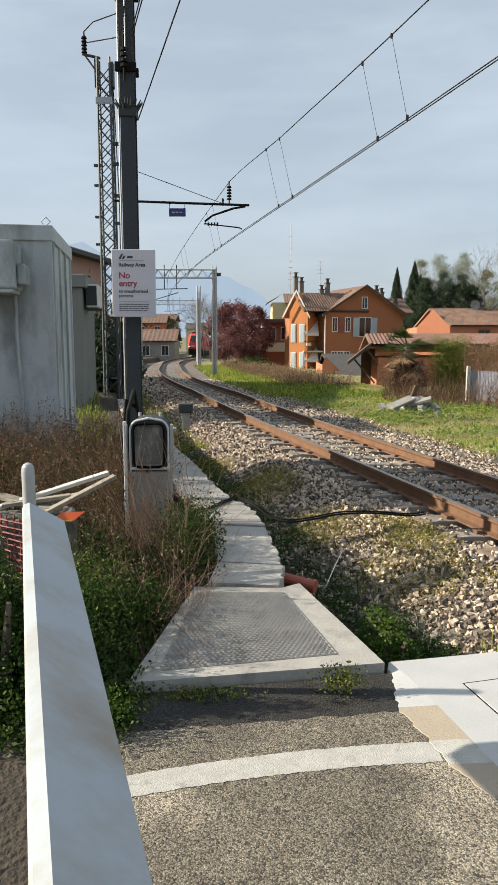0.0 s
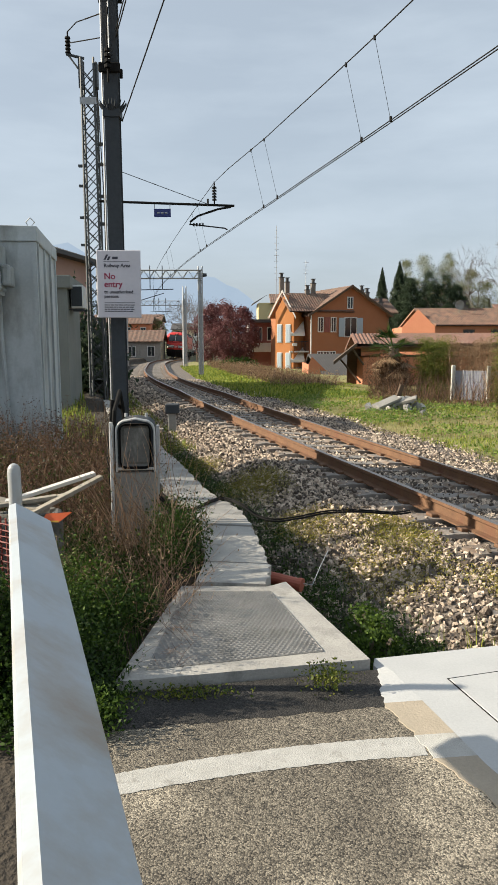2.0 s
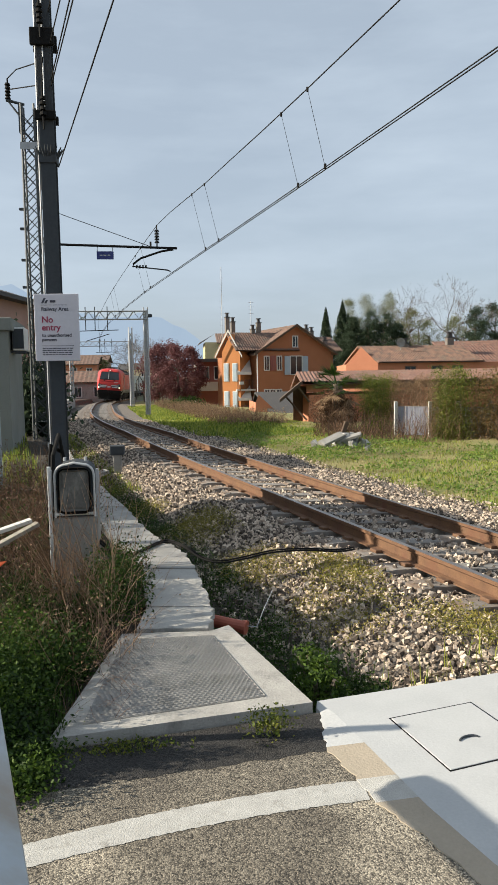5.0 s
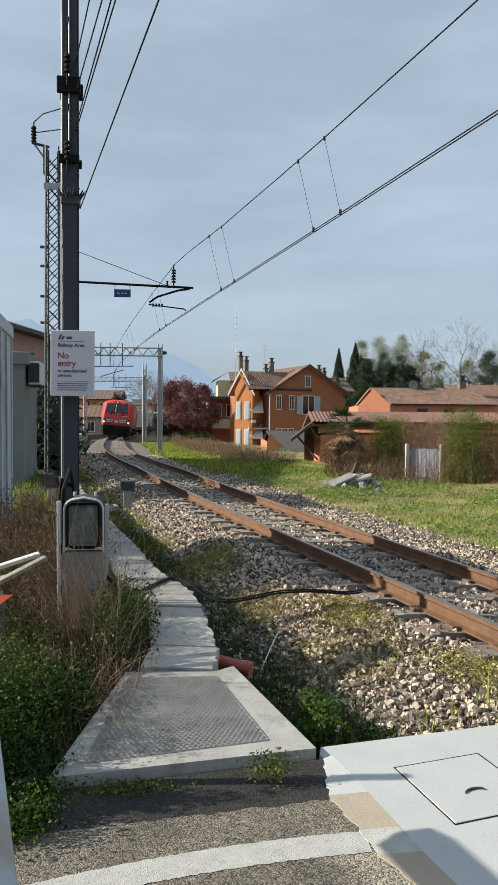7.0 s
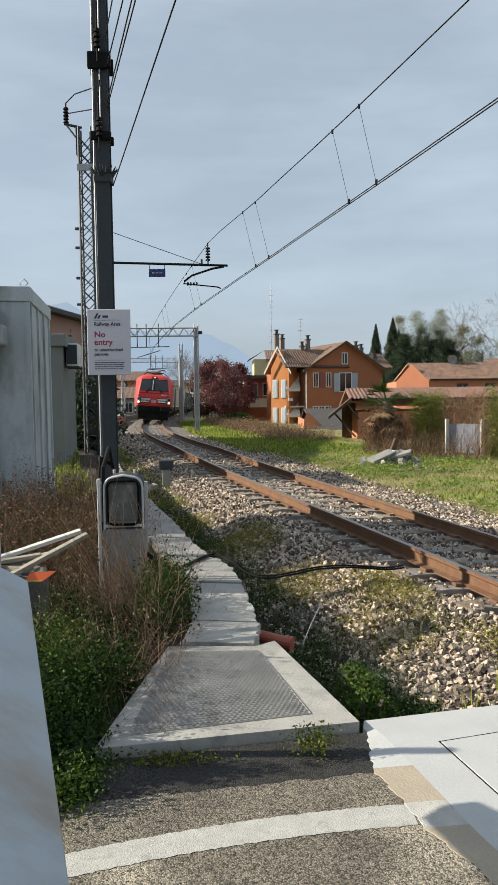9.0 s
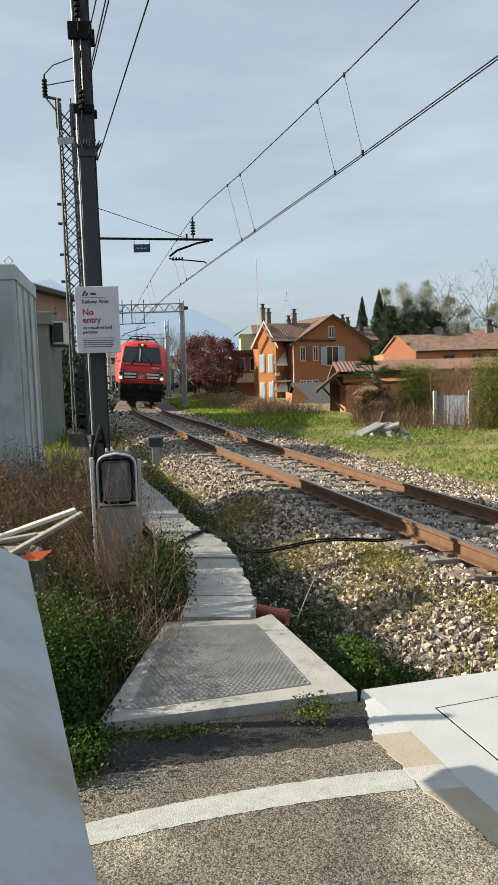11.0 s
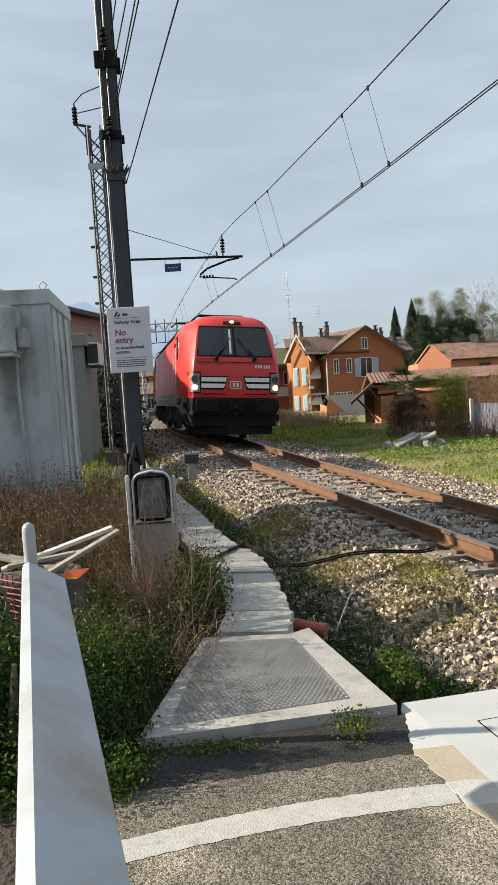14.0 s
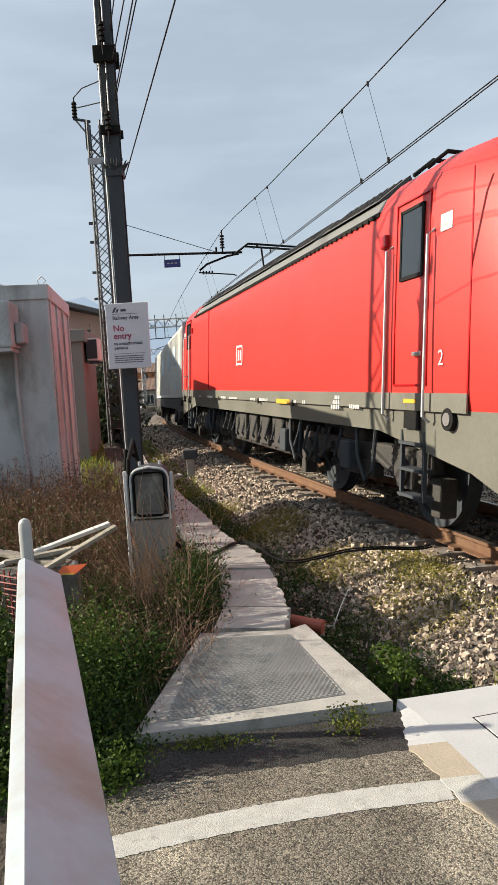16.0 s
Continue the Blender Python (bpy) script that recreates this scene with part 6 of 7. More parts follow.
def lattice(b, x0, x1, y0, y1, z0, z1, pitch, r=0.012, leg=0.03, taper=0.0):
    """Four angle legs with crossing rods on the faces."""
    cx, cy = (x0 + x1) / 2, (y0 + y1) / 2
    at = lambda x, y, z: (cx + (x - cx) * (1 + taper * (z1 - z) / (z1 - z0)), cy + (y - cy) * (1 + taper * (z1 - z) / (z1 - z0)), z)
    for x in (x0, x1):
        for y in (y0, y1):
            b.tube([at(x, y, z0), at(x, y, z1)], leg, 4)
    z, k = z0, 0
    while z < z1 - pitch:
        for y in (y0, y1):
            b.tube([at(x0, y, z), at(x1, y, z + pitch)], r, 4)
            b.tube([at(x1, y, z), at(x0, y, z + pitch)], r, 4)
        for x in (x0, x1):
            b.tube([at(x, y0 if k % 2 else y1, z), at(x, y1 if k % 2 else y0, z + pitch)], r, 4)
        z += pitch
        k += 1


CONTACT = 4.5


def build_overhead():
    m = thing("lattice_mast", "dark steel lattice mast carrying the overhead line bracket", "mast", pose(-3.65, 19.3, 0.0))
    b = Build()
    lattice(b, -0.16, 0.16, -0.16, 0.16, -0.3, 8.6, 0.36, 0.012, 0.028, 0.22)
    part("lattice_frame", b, "mast", m)
    t = Build()
    t.tube([(-0.1, 0, 8.62), (-0.55, 0, 8.72)], 0.035, 6)
    t.tube([(-0.5, 0, 8.7), (-0.2, 0, 8.3)], 0.025, 6)
    t.box(-0.24, -0.15, -0.1, 0.1, 7.9, 8.6)
    t.box(0.14, 0.24, -0.1, 0.1, 7.9, 8.5)
    part("top_bracket", t, "mast", m)
    i = Build()
    for k in range(5):
        i.tube([(-0.5, 0, 8.75 + k * 0.085), (-0.5, 0, 8.80 + k * 0.085)], 0.075, 10, 0.055)
    i.tube([(-0.5, 0, 8.7), (-0.5, 0, 9.25)], 0.02, 6)
    part("insulator", i, "black", m)
    w = Build()
    w.tube([(-0.5, 0, 9.25), (-0.2, -0.3, 9.36), (0.6, -1.0, 9.3)], 0.014, 6)
    w.tube([(-0.5, 0, 8.98), (0.6, -1.0, 8.75)], 0.014, 6)
    w.tube([(0.2, 0, 8.3), (0.32, -0.1, 5), (0.3, -0.2, 0)], 0.014, 6)
    part("feeder_wire", w, "black", m)
    for z in (6.0, 5.5, 4.7, 4.0):
        for a in ((-0.34, -0.14, z - 0.03, z + 0.03), (0.14, 0.36, z + 0.5, z + 0.58)):
            s = Build()
            s.box(a[0], a[1], -0.04, 0.04, a[2], a[3])
            part("step_bracket", s, "mast", m)
    pl = Build()
    pl.box(-0.2, 0.22, -0.24, -0.22, 7.45, 7.62)
    part("mast_plate", pl, "galv", m)
    # bracket arm over the track
    a = Build()
    a.tube([(0.15, 0, 5.12), (3.72, 0, 5.01)], 0.032, 8)
    a.tube([(0.1, 0, 6.10), (3.0, 0, 5.06)], 0.009, 6)
    a.tube([(3.02, 0, 5.0), (3.02, 0, 5.18)], 0.03, 6)
    part("bracket_arm", a, "black", m)
    r = Build()
    r.tube([(3.62, 0, 4.98), (3.3, 0, 4.93), (2.75, 0, 4.75), (2.55, 0, 4.6), (2.56, 0, 4.52)], 0.028, 8)
    r.tube([(2.52, 0, 4.54), (3.45, 0, 4.44), (3.53, 0, 4.40)], 0.018, 6)
    for k in range(4):
        r.tube([(2.62 + 0.08 * k, 0, 4.53), (2.66 + 0.08 * k, 0, 4.525)], 0.045, 8)
    part("registration_arm", r, "black", m)
    n = Build()
    for k in range(5):
        n.tube([(3.19, 0, 5.15 + k * 0.075), (3.19, 0, 5.19 + k * 0.075)], 0.07, 10, 0.05)
    n.tube([(3.19, 0, 5.0), (3.19, 0, 5.62)], 0.02, 6)
    part("wire_insulator", n, "black", m)
    bp = Build()
    bp.box(1.60, 2.04, -0.015, 0.015, 4.72, 4.93, 0.008)
    pl = part("blue_plate", bp, "blue_plate", m, "small blue plate hung from the arm")
    bars = Build()
    for k in range(3):
        bars.box(1.68 + k * 0.1, 1.75 + k * 0.1, -0.02, -0.016, 4.81, 4.84)
    part("plate_bars", bars, "galv", pl)
    hg = Build()
    for x in (1.62, 2.02):
        hg.tube([(x, 0, 4.9), (x, 0, 5.06)], 0.008, 4)
    part("plate_hanger", hg, "black", pl)
    # contact and carrier wires along the track
    sup = ((-52, 0.15, 5.9), (6.4, 0.17, CONTACT), (35.5, 0.0, CONTACT))

    def contact(s):
        z = float(np.interp(s, [-60, -6.5, -2, 2.2, 6.4, 35, 130], [6.4, 4.71, 4.56, 4.45, 4.39, 3.95, 2.8]))
        off = float(np.interp(s, [-46, 6.4, 35, 70, 110], [-0.1, 0.12, -0.1, 0.1, -0.1]))
        return on_track(s, off)[:2].tolist() + [z]

    def carrier(s):
        posts = [-46, 6.4, 35, 66, 98, 130]
        z = float(np.interp(s, [-60, -6.5, -2, 2.2, 6.4, 35, 130], [7.6, 5.74, 5.62, 5.59, 5.72, 5.1, 3.9]))
        k = max(i for i in range(len(posts)) if posts[i] <= max(s, -46))
        if k < len(posts) - 1:
            f = (s - posts[k]) / (posts[k + 1] - posts[k])
            z -= 4 * f * (1 - f) * (0.0 if k == 0 else 0.3)
        off = float(np.interp(s, [-46, 6.4, 35, 70, 110], [-0.25, -0.18, -0.1, 0.1, -0.1]))
        return on_track(s, off)[:2].tolist() + [z]

    ss = list(np.arange(-30, 130, 1.6))
    for fn, r, nm, off in ((contact, 0.008, "contact_wire", 0), (contact, 0.008, "contact_wire", 0.05), (carrier, 0.009, "carrier_wire", 0)):
        w = Build()
        w.tube([(fn(s)[0] + off, fn(s)[1], fn(s)[2]) for s in ss], r, 5)
        tagged(part(nm, w, "black"), "dark overhead line wire above the track", "overhead wire", "overhead wires")
    for s in (-2.97, -2.02, 2.1, 3.1, 9.5, 10.6, 17.0, 18.5):
        d = Build()
        c, k = contact(s), carrier(s)
        d.tube([c, k], 0.0035, 4)
        d.tube([(c[0], c[1], c[2] - 0.02), (c[0], c[1], c[2] + 0.05)], 0.02, 6)
        d.tube([(k[0], k[1], k[2] - 0.04), (k[0], k[1], k[2] + 0.02)], 0.018, 6)
        tagged(part("dropper", d, "black"), "thin dropper wire between the overhead wires", "dropper", "droppers")
    # portal beyond the bend and masts further on
    for y, x0, x1, top, lbl in ((47.0, -8.6, -2.06, 5.8, "pale steel portal spanning the track"), (84.0, -13.5, -5.6, 5.6, "far steel portal over the track")):
        g = thing("catenary_portal", lbl, "portal")
        for x in (x0, x1):
            q = Build()
            gz = float(ground_z(x, y)) - 0.2
            lattice(q, x - 0.13, x + 0.13, y - 0.13, y + 0.13, gz, top + 0.25, 0.42, 0.018, 0.034)
            q.box(x - 0.07, x + 0.07, y - 0.05, y + 0.05, gz, top)
            part("post", q, "galv", g)
        q = Build()
        for z in (top - 0.52, top):
            for yy in (-0.15, 0.15):
                q.tube([(x0, y + yy, z), (x1 + 0.1, y + yy, z)], 0.035, 5)
        x = x0
        while x < x1 - 0.5:
            for yy in (-0.15, 0.15):
                q.tube([(x, y + yy, top), (x + 0.36, y + yy, top - 0.52)], 0.02, 4)
                q.tube([(x + 0.36, y + yy, top - 0.52), (x + 0.72, y + yy, top)], 0.02, 4)
            x += 0.72
        part("beam", q, "galv", g)
        h = Build()
        cx = on_track(track_frame(-5, y)[0])[0]
        for k in (-0.9, -0.3, 0.5):
            h.tube([(cx + k, y, top + 0.3), (cx + k, y, top - 1.2)], 0.03, 6)
        h.tube([(cx - 1.3, y, top - 1.25), (cx + 1.2, y, top - 1.2)], 0.03, 6)
        h.tube([(cx - 0.9, y, top - 1.9), (cx + 0.6, y, top - 1.45)], 0.025, 6)
        part("hanger", h, "black", g)
        e = Build()
        e.tube([(x1 + 0.12, y, top - 0.3), (x1 + 0.42, y, top - 0.3)], 0.13, 12, 0.10)
        part("end_drum", e, "steel_dark", g)
    for x, y, h in ((-4.6, 70.0, 8.0), (-6.2, 92.0, 8.0), (-5.3, 112, 8.0), (-10.2, 62, 7.0), (-11.5, 78, 7.0)):
        g = thing("lattice_mast", "distant grey lattice mast beside the track", "mast", group="distant masts")
        q = Build()
        gz = float(ground_z(x, y)) - 0.2
        lattice(q, x - 0.15, x + 0.15, y - 0.15, y + 0.15, gz, gz + h, 0.5, 0.025, 0.045)
        part("lattice_frame", q, "galv", g)
    # a mast just out of view whose shadow crosses the apron
    g = thing("lattice_mast", "lattice mast standing beside the road", "mast")
    q = Build()
    lattice(q, -4.55, -4.15, 7.55, 7.95, -0.2, 8.0, 0.45, 0.02, 0.04)
    part("lattice_frame", q, "mast", g)


def build_huts():
    h = thing("equipment_hut", "pale grey metal equipment hut with dirt streaks", "hut", pose(-2.32, 8.5, 0.0, 0, 0, 8))
    b = Build()
    b.box(-3.2, 0, 0, 2.2, -0.2, 2.86, 0.01)
    part("shell", b, "hut", h)
    r = Build()
    r.box(-3.22, 0.03, -0.03, 2.24, 2.72, 2.90, 0.012)
    part("roof_trim", r, "hut", h)
    k = Build()
    for y in (0.1, 0.75, 1.4, 2.05):
        k.box(0.0, 0.025, y, y + 0.06, 0, 2.72)
    k.box(-0.045, 0.012, -0.012, 0.045, -0.1, 2.72)
    part("side_rib", k, "hut", h)
    g = Build()
    g.tube([(-0.07, 0.05, 2.89), (-0.1, 0.05, 2.95), (-0.05, 0.05, 3.0), (0, 0.05, 2.95), (-0.05, 0.05, 2.89)], 0.008, 6)
    part("lifting_eye", g, "galv", h)
    a = Build()
    a.box(-1.2, -0.33, -0.62, -0.02, 2.13, 2.66, 0.03)
    ac = part("cooling_unit", a, "hut", h, "boxy wall-mounted cooling unit")
    v = Build()
    v.box(-0.33, -0.23, -0.45, -0.1, 2.18, 2.42, 0.03)
    v.box(-1.15, -0.36, -0.6, -0.05, 2.09, 2.13)
    part("valve_cover", v, "hut", ac)
    d = Build()
    d.tube([(-0.42, -0.05, 2.12), (-0.42, -0.05, 1.6), (-0.36, -0.05, 0.0)], 0.022, 8)
    part("drain_pipe", d, "hut", h)
    h2 = thing("relay_hut", "grey-green masonry hut with a flat concrete roof", "hut", pose(-3.68, 16.0, -0.05, 0, 0, 6))
    b = Build()
    b.box(-2.6, 0, 0, 2.6, -0.2, 2.72)
    part("wall", b, "hut_green", h2)
    r = Build()
    r.box(-2.7, 0.10, -0.10, 2.7, 2.72, 3.0, 0.02)
    part("roof_slab", r, "hut_green", h2)
    a = Build()
    a.box(0.05, 0.32, 0.35, 1.25, 2.3, 2.82, 0.02)
    ac = part("air_conditioner", a, "white", h2, "white wall-mounted air conditioner")
    f = Build()
    f.box(0.06, 0.30, 0.335, 0.352, 2.34, 2.78)
    for k in range(7):
        f.box(0.08, 0.28, 0.325, 0.34, 2.37 + k * 0.055, 2.385 + k * 0.055)
    part("fan_grille", f, "steel_dark", ac)
    for y in (0.4, 1.15):
        s = Build()
        s.box(0.0, 0.34, y, y + 0.04, 2.25, 2.29)
        part("wall_bracket", s, "steel_dark", ac)
    # small relay box and a slab by the ballast
    x = thing("track_box", "small grey trackside box on a concrete foot", "junction box", pose(-1.3, 15.0, float(ground_z(-1.3, 15.0))))
    b = Build()
    b.box(-0.08, 0.08, -0.08, 0.08, -0.1, 0.42, 0.01)
    part("foot", b, "concrete", x)
    b = Build()
    b.box(-0.15, 0.15, -0.12, 0.12, 0.42, 0.62, 0.02)
    part("box", b, "steel_dark", x)
    l = Build()
    l.box(-0.27, 0.27, -0.14, 0.14, -0.035, 0.035, 0.008)
    z = float(ground_z(-1.7, 14.6))
    tagged(part("loose_slab", l, "concrete", at=pose(-1.72, 14.5, z + 0.13, 0, -18, 25)), "tilted broken concrete slab beside the ballast", "slab")


def build_barrier():
    r = thing("barrier_arm", "white lacquered barrier beam with smudges and a slanted end", "barrier")
    b = Build()
    d = Vector((-0.60, 1.90, 0)).normalized()
    n = Vector((d.y, -d.x, 0))
    o = Vector((-0.24, 0.62, 1.0))
    prof = [(-0.028, -0.024), (-0.022, -0.007), (0.0, 0.0), (0.127, -0.091), (0.129, -0.098), (0.122, -0.108), (0.09, -0.155), (-0.028, -0.155)]
    k = len(prof)
    v = []
    for t, sl in ((-1.9, 0.0), (1.99, -0.3)):
        for u, z in prof:
            tt = t - (max(0, u) * sl if sl else 0)
            v.append(o + d * tt + n * u + Vector((0, 0, z)))
    b.add(v, [tuple(range(k)), tuple(range(2 * k - 1, k - 1, -1))] + [(i, k + i, k + (i + 1) % k, (i + 1) % k) for i in range(k)])
    part("beam", b, "rail_white", r)
    e = Build()
    e.tube([o - d * 1.6 + n * 0.03 + Vector((0, 0, -0.15)), Vector((0.30, -0.9, 0.0))], 0.03, 10)
    part("support", e, "rail_white", r)
    p = thing("white_post", "short white round post with a domed cap", "post", pose(-0.99, 3.0, 0))
    b = Build()
    b.tube([(0, 0, -0.1), (0, 0, 1.03)], 0.029, 16)
    for z0, z1, r0, r1 in ((1.03, 1.048, 0.029, 0.026), (1.048, 1.06, 0.026, 0.018), (1.06, 1.067, 0.018, 0.004)):
        b.tube([(0, 0, z0), (0, 0, z1)], r0, 16, r1)
    part("tube", b, "rail_white", p, smooth=True)
    # heap of boards with a broken marker board
    for i, (x, y, z, L, w, rz, ry) in enumerate(((-1.28, 4.45, 0.62, 0.75, 0.07, 22, -14), (-1.12, 4.30, 0.60, 0.62, 0.06, 30, -22), (-1.42, 4.35, 0.56, 0.5, 0.09, -25, 5), (-1.35, 4.30, 0.585, 0.42, 0.06, 12, -6), (-1.25, 4.36, 0.575, 0.42, 0.06, 15, -10), (-1.5, 4.55, 0.52, 0.6, 0.08, -12, 8))):
        b = Build()
        b.box(-L / 2, L / 2, -w / 2, w / 2, -0.012, 0.012, 0.003)
        tagged(part("board", b, "wood" if i != 0 else "plaster_white", at=pose(x, y, z, 0, ry, rz)), "weathered pale board lying on a heap", "board", "boards on the heap")
    b = Build()
    b.box(-0.34, 0.24, -0.2, 0.2, 0.0, 0.44, 0.03)
    tagged(part("rubble_sack", b, "door_worn", at=pose(-1.4, 4.5, 0.0, 0, 0, 12)), "grey heap of debris under the boards", "debris")
    b = Build()
    b.add([(-0.09, 0, -0.03), (0.02, 0, -0.035), (0.10, 0, 0.03), (-0.06, 0, 0.02), (-0.09, 0.012, -0.03), (0.02, 0.012, -0.035), (0.10, 0.012, 0.03), (-0.06, 0.012, 0.02)], [(0, 1, 2, 3), (7, 6, 5, 4), (0, 4, 5, 1), (1, 5, 6, 2), (2, 6, 7, 3), (3, 7, 4, 0)])
    ob = tagged(part("marker_board", b, "orange_board", at=pose(-1.12, 4.2, 0.51, -20, 0, 0)), "broken orange marker board with a yellow edge", "marker board")
    b = Build()
    b.box(-0.07, 0.02, -0.004, 0.0, -0.034, -0.024)
    part("reflective_edge", b, "yellow", ob)
    n = Build()
    for i in range(13):
        z = 0.02 + i * 0.04
        n.tube([(-1.95, 4.5, z), (-1.65, 4.25 + 0.03 * math.sin(i), z), (-1.36, 4.1, z - 0.02)], 0.006, 4)
    for i in range(13):
        f = i / 12
        n.tube([(-1.95 + 0.59 * f, 4.5 - 0.4 * f, 0.0), (-1.95 + 0.59 * f, 4.5 - 0.4 * f + 0.02 * math.sin(2 * i), 0.52)], 0.006, 4)
    tagged(part("safety_net", n, "net_red"), "faded red plastic safety net", "safety net")
    # cable across the ballast and the red duct pipe
    c = Build()
    pts = [(-0.62, 5.52, 0.33), (-0.45, 5.9, 0.1), (-0.14, 6.52, 0.07), (0.05, 6.35, 0.06), (0.21, 6.22, -0.02), (0.38, 6.15, -0.05), (0.6, 6.28, -0.06), (0.89, 6.44, -0.05), (1.24, 6.59, -0.08), (1.59, 6.65, -0.12), (1.82, 6.85, -0.15)]
    sm = []
    for i in range(len(pts) - 1):
        for k in range(5):
            f = k / 5
            p0, p1, p2, p3 = (Vector(pts[min(max(i + q, 0), len(pts) - 1)]) for q in (-1, 0, 1, 2))
            sm.append(0.5 * (2 * p1 + (p2 - p0) * f + (2 * p0 - 5 * p1 + 4 * p2 - p3) * f * f + (3 * p1 - p0 - 3 * p2 + p3) * f ** 3))
    c.tube(sm, 0.0095, 8)
    c.tube([q + Vector((0.0, 0.05, 0.006)) for q in sm], 0.008, 8)
    tagged(part("black_cable", c, "black"), "two black cables crossing the ditch to the rail", "cable")
    q = Build()
    q.tube([(0.2, 4.82, -0.10), (0.46, 4.70, -0.13)], 0.045, 14)
    q.tube([(0.455, 4.703, -0.129), (0.48, 4.69, -0.132)], 0.051, 14)
    tagged(part("duct_pipe", q, "pipe_red"), "short red-brown plastic duct pipe in the ditch", "pipe")
    w = Build()
    w.tube([(0.47, 4.7, -0.12), (0.56, 4.75, -0.15), (0.64, 4.9, -0.05), (0.72, 5.1, 0.0)], 0.0035, 6)
    tagged(part("thin_wire", w, "galv"), "thin grey wire from the duct pipe", "wire")


# ---- houses ----
def roof_plane(b, p, along, down, n=40, rise=0.035):
    """A tiled slope: ridged rows running down from p."""
    p, along, down = Vector(p), Vector(along), Vector(down)
    up = along.cross(down).normalized()
    if up.z < 0:
        up = -up
    v, f = [], []
    for i in range(n * 2 + 1):
        h = up * (rise if i % 2 else 0)
        v += [p + along * (i / (2 * n)) + h, p + along * (i / (2 * n)) + down + h]
    f += [(2 * i, 2 * i + 1, 2 * i + 3, 2 * i + 2) for i in range(2 * n)]
    k = len(v)
    v += [p - up * 0.12, p + along - up * 0.12, p + along + down - up * 0.12, p + down - up * 0.12]
    f += [(k, k + 1, k + 2, k + 3), (k, k + 3, 1, 0), (k + 1, 2 * 2 * n, 2 * 2 * n + 1, k + 2)]
    b.add(v, f)


def window(parent, x, z, w, h, y=0.0, shutters="", open_=False, frame="white", m=None):
    wn = Build()
    wn.box(x - w / 2, x + w / 2, y - 0.03, y + 0.03, z, z + h, m=m)
    win = part("window", wn, "glass_dark", parent)
    fr = Build()
    for a in ((x - w / 2 - 0.08, x - w / 2, z - 0.08, z + h + 0.08), (x + w / 2, x + w / 2 + 0.08, z - 0.08, z + h + 0.08), (x - w / 2, x + w / 2, z + h, z + h + 0.08), (x - w / 2, x + w / 2, z - 0.08, z), (x - 0.03, x + 0.03, z, z + h)):
        fr.box(a[0], a[1], y - 0.06, y + 0.02, a[2], a[3], m=m)
    part("window_frame", fr, frame, win)
    if shutters:
        for sx in (-1, 1):
            s = Build()
            cx = x + sx * (w / 2 + 0.08 + w / 4) if open_ else x + sx * w / 4
            s.box(cx - w / 4, cx + w / 4, y - 0.10, y - 0.06, z - 0.03, z + h + 0.03, m=m)
            for k in range(7):
                s.box(cx - w / 4 + 0.05, cx + w / 4 - 0.05, y - 0.12, y - 0.10, z + 0.1 + k * h / 8, z + 0.1 + k * h / 8 + 0.05, m=m)
            part("shutter", s, shutters, win)
    return win


def chimney(parent, x, y, z0, z1, w=0.55, cap=True, m=None):
    c = Build()
    c.box(x - w / 2, x + w / 2, y - w / 2, y + w / 2, z0, z1, m=m)
    ch = part("chimney", c, "soot_brick", parent)
    k = Build()
    k.box(x - w * 0.62, x + w * 0.62, y - w * 0.62, y + w * 0.62, z1, z1 + 0.1, m=m)
    k.box(x - w * 0.3, x + w * 0.3, y - w * 0.3, y + w * 0.3, z1 + 0.1, z1 + 0.45, m=m)
    k.box(x - w * 0.5, x + w * 0.5, y - w * 0.5, y + w * 0.5, z1 + 0.45, z1 + 0.52, m=m)
    part("chimney_cap", k, "slate", ch)


def gable_walls(b, x0, x1, y0, y1, z0, eave, apex, m=None):
    b.prism([(x0, z0), (x1, z0), (x1, eave), ((x0 + x1) / 2, apex), (x0, eave)], y0, y1, m=m)


def gable_roof(b, x0, x1, y0, y1, eave, apex, over=0.5, n=40, rise=0.035):
    c = (x0 + x1) / 2
    sl = (apex - eave) / (c - x0)
    for sx in (-1, 1):
        w = c - x0 + over
        roof_plane(b, (c, y0 - over, apex + 0.08), (0, y1 - y0 + 2 * over, 0), (sx * w, 0, -sl * w), n, rise)


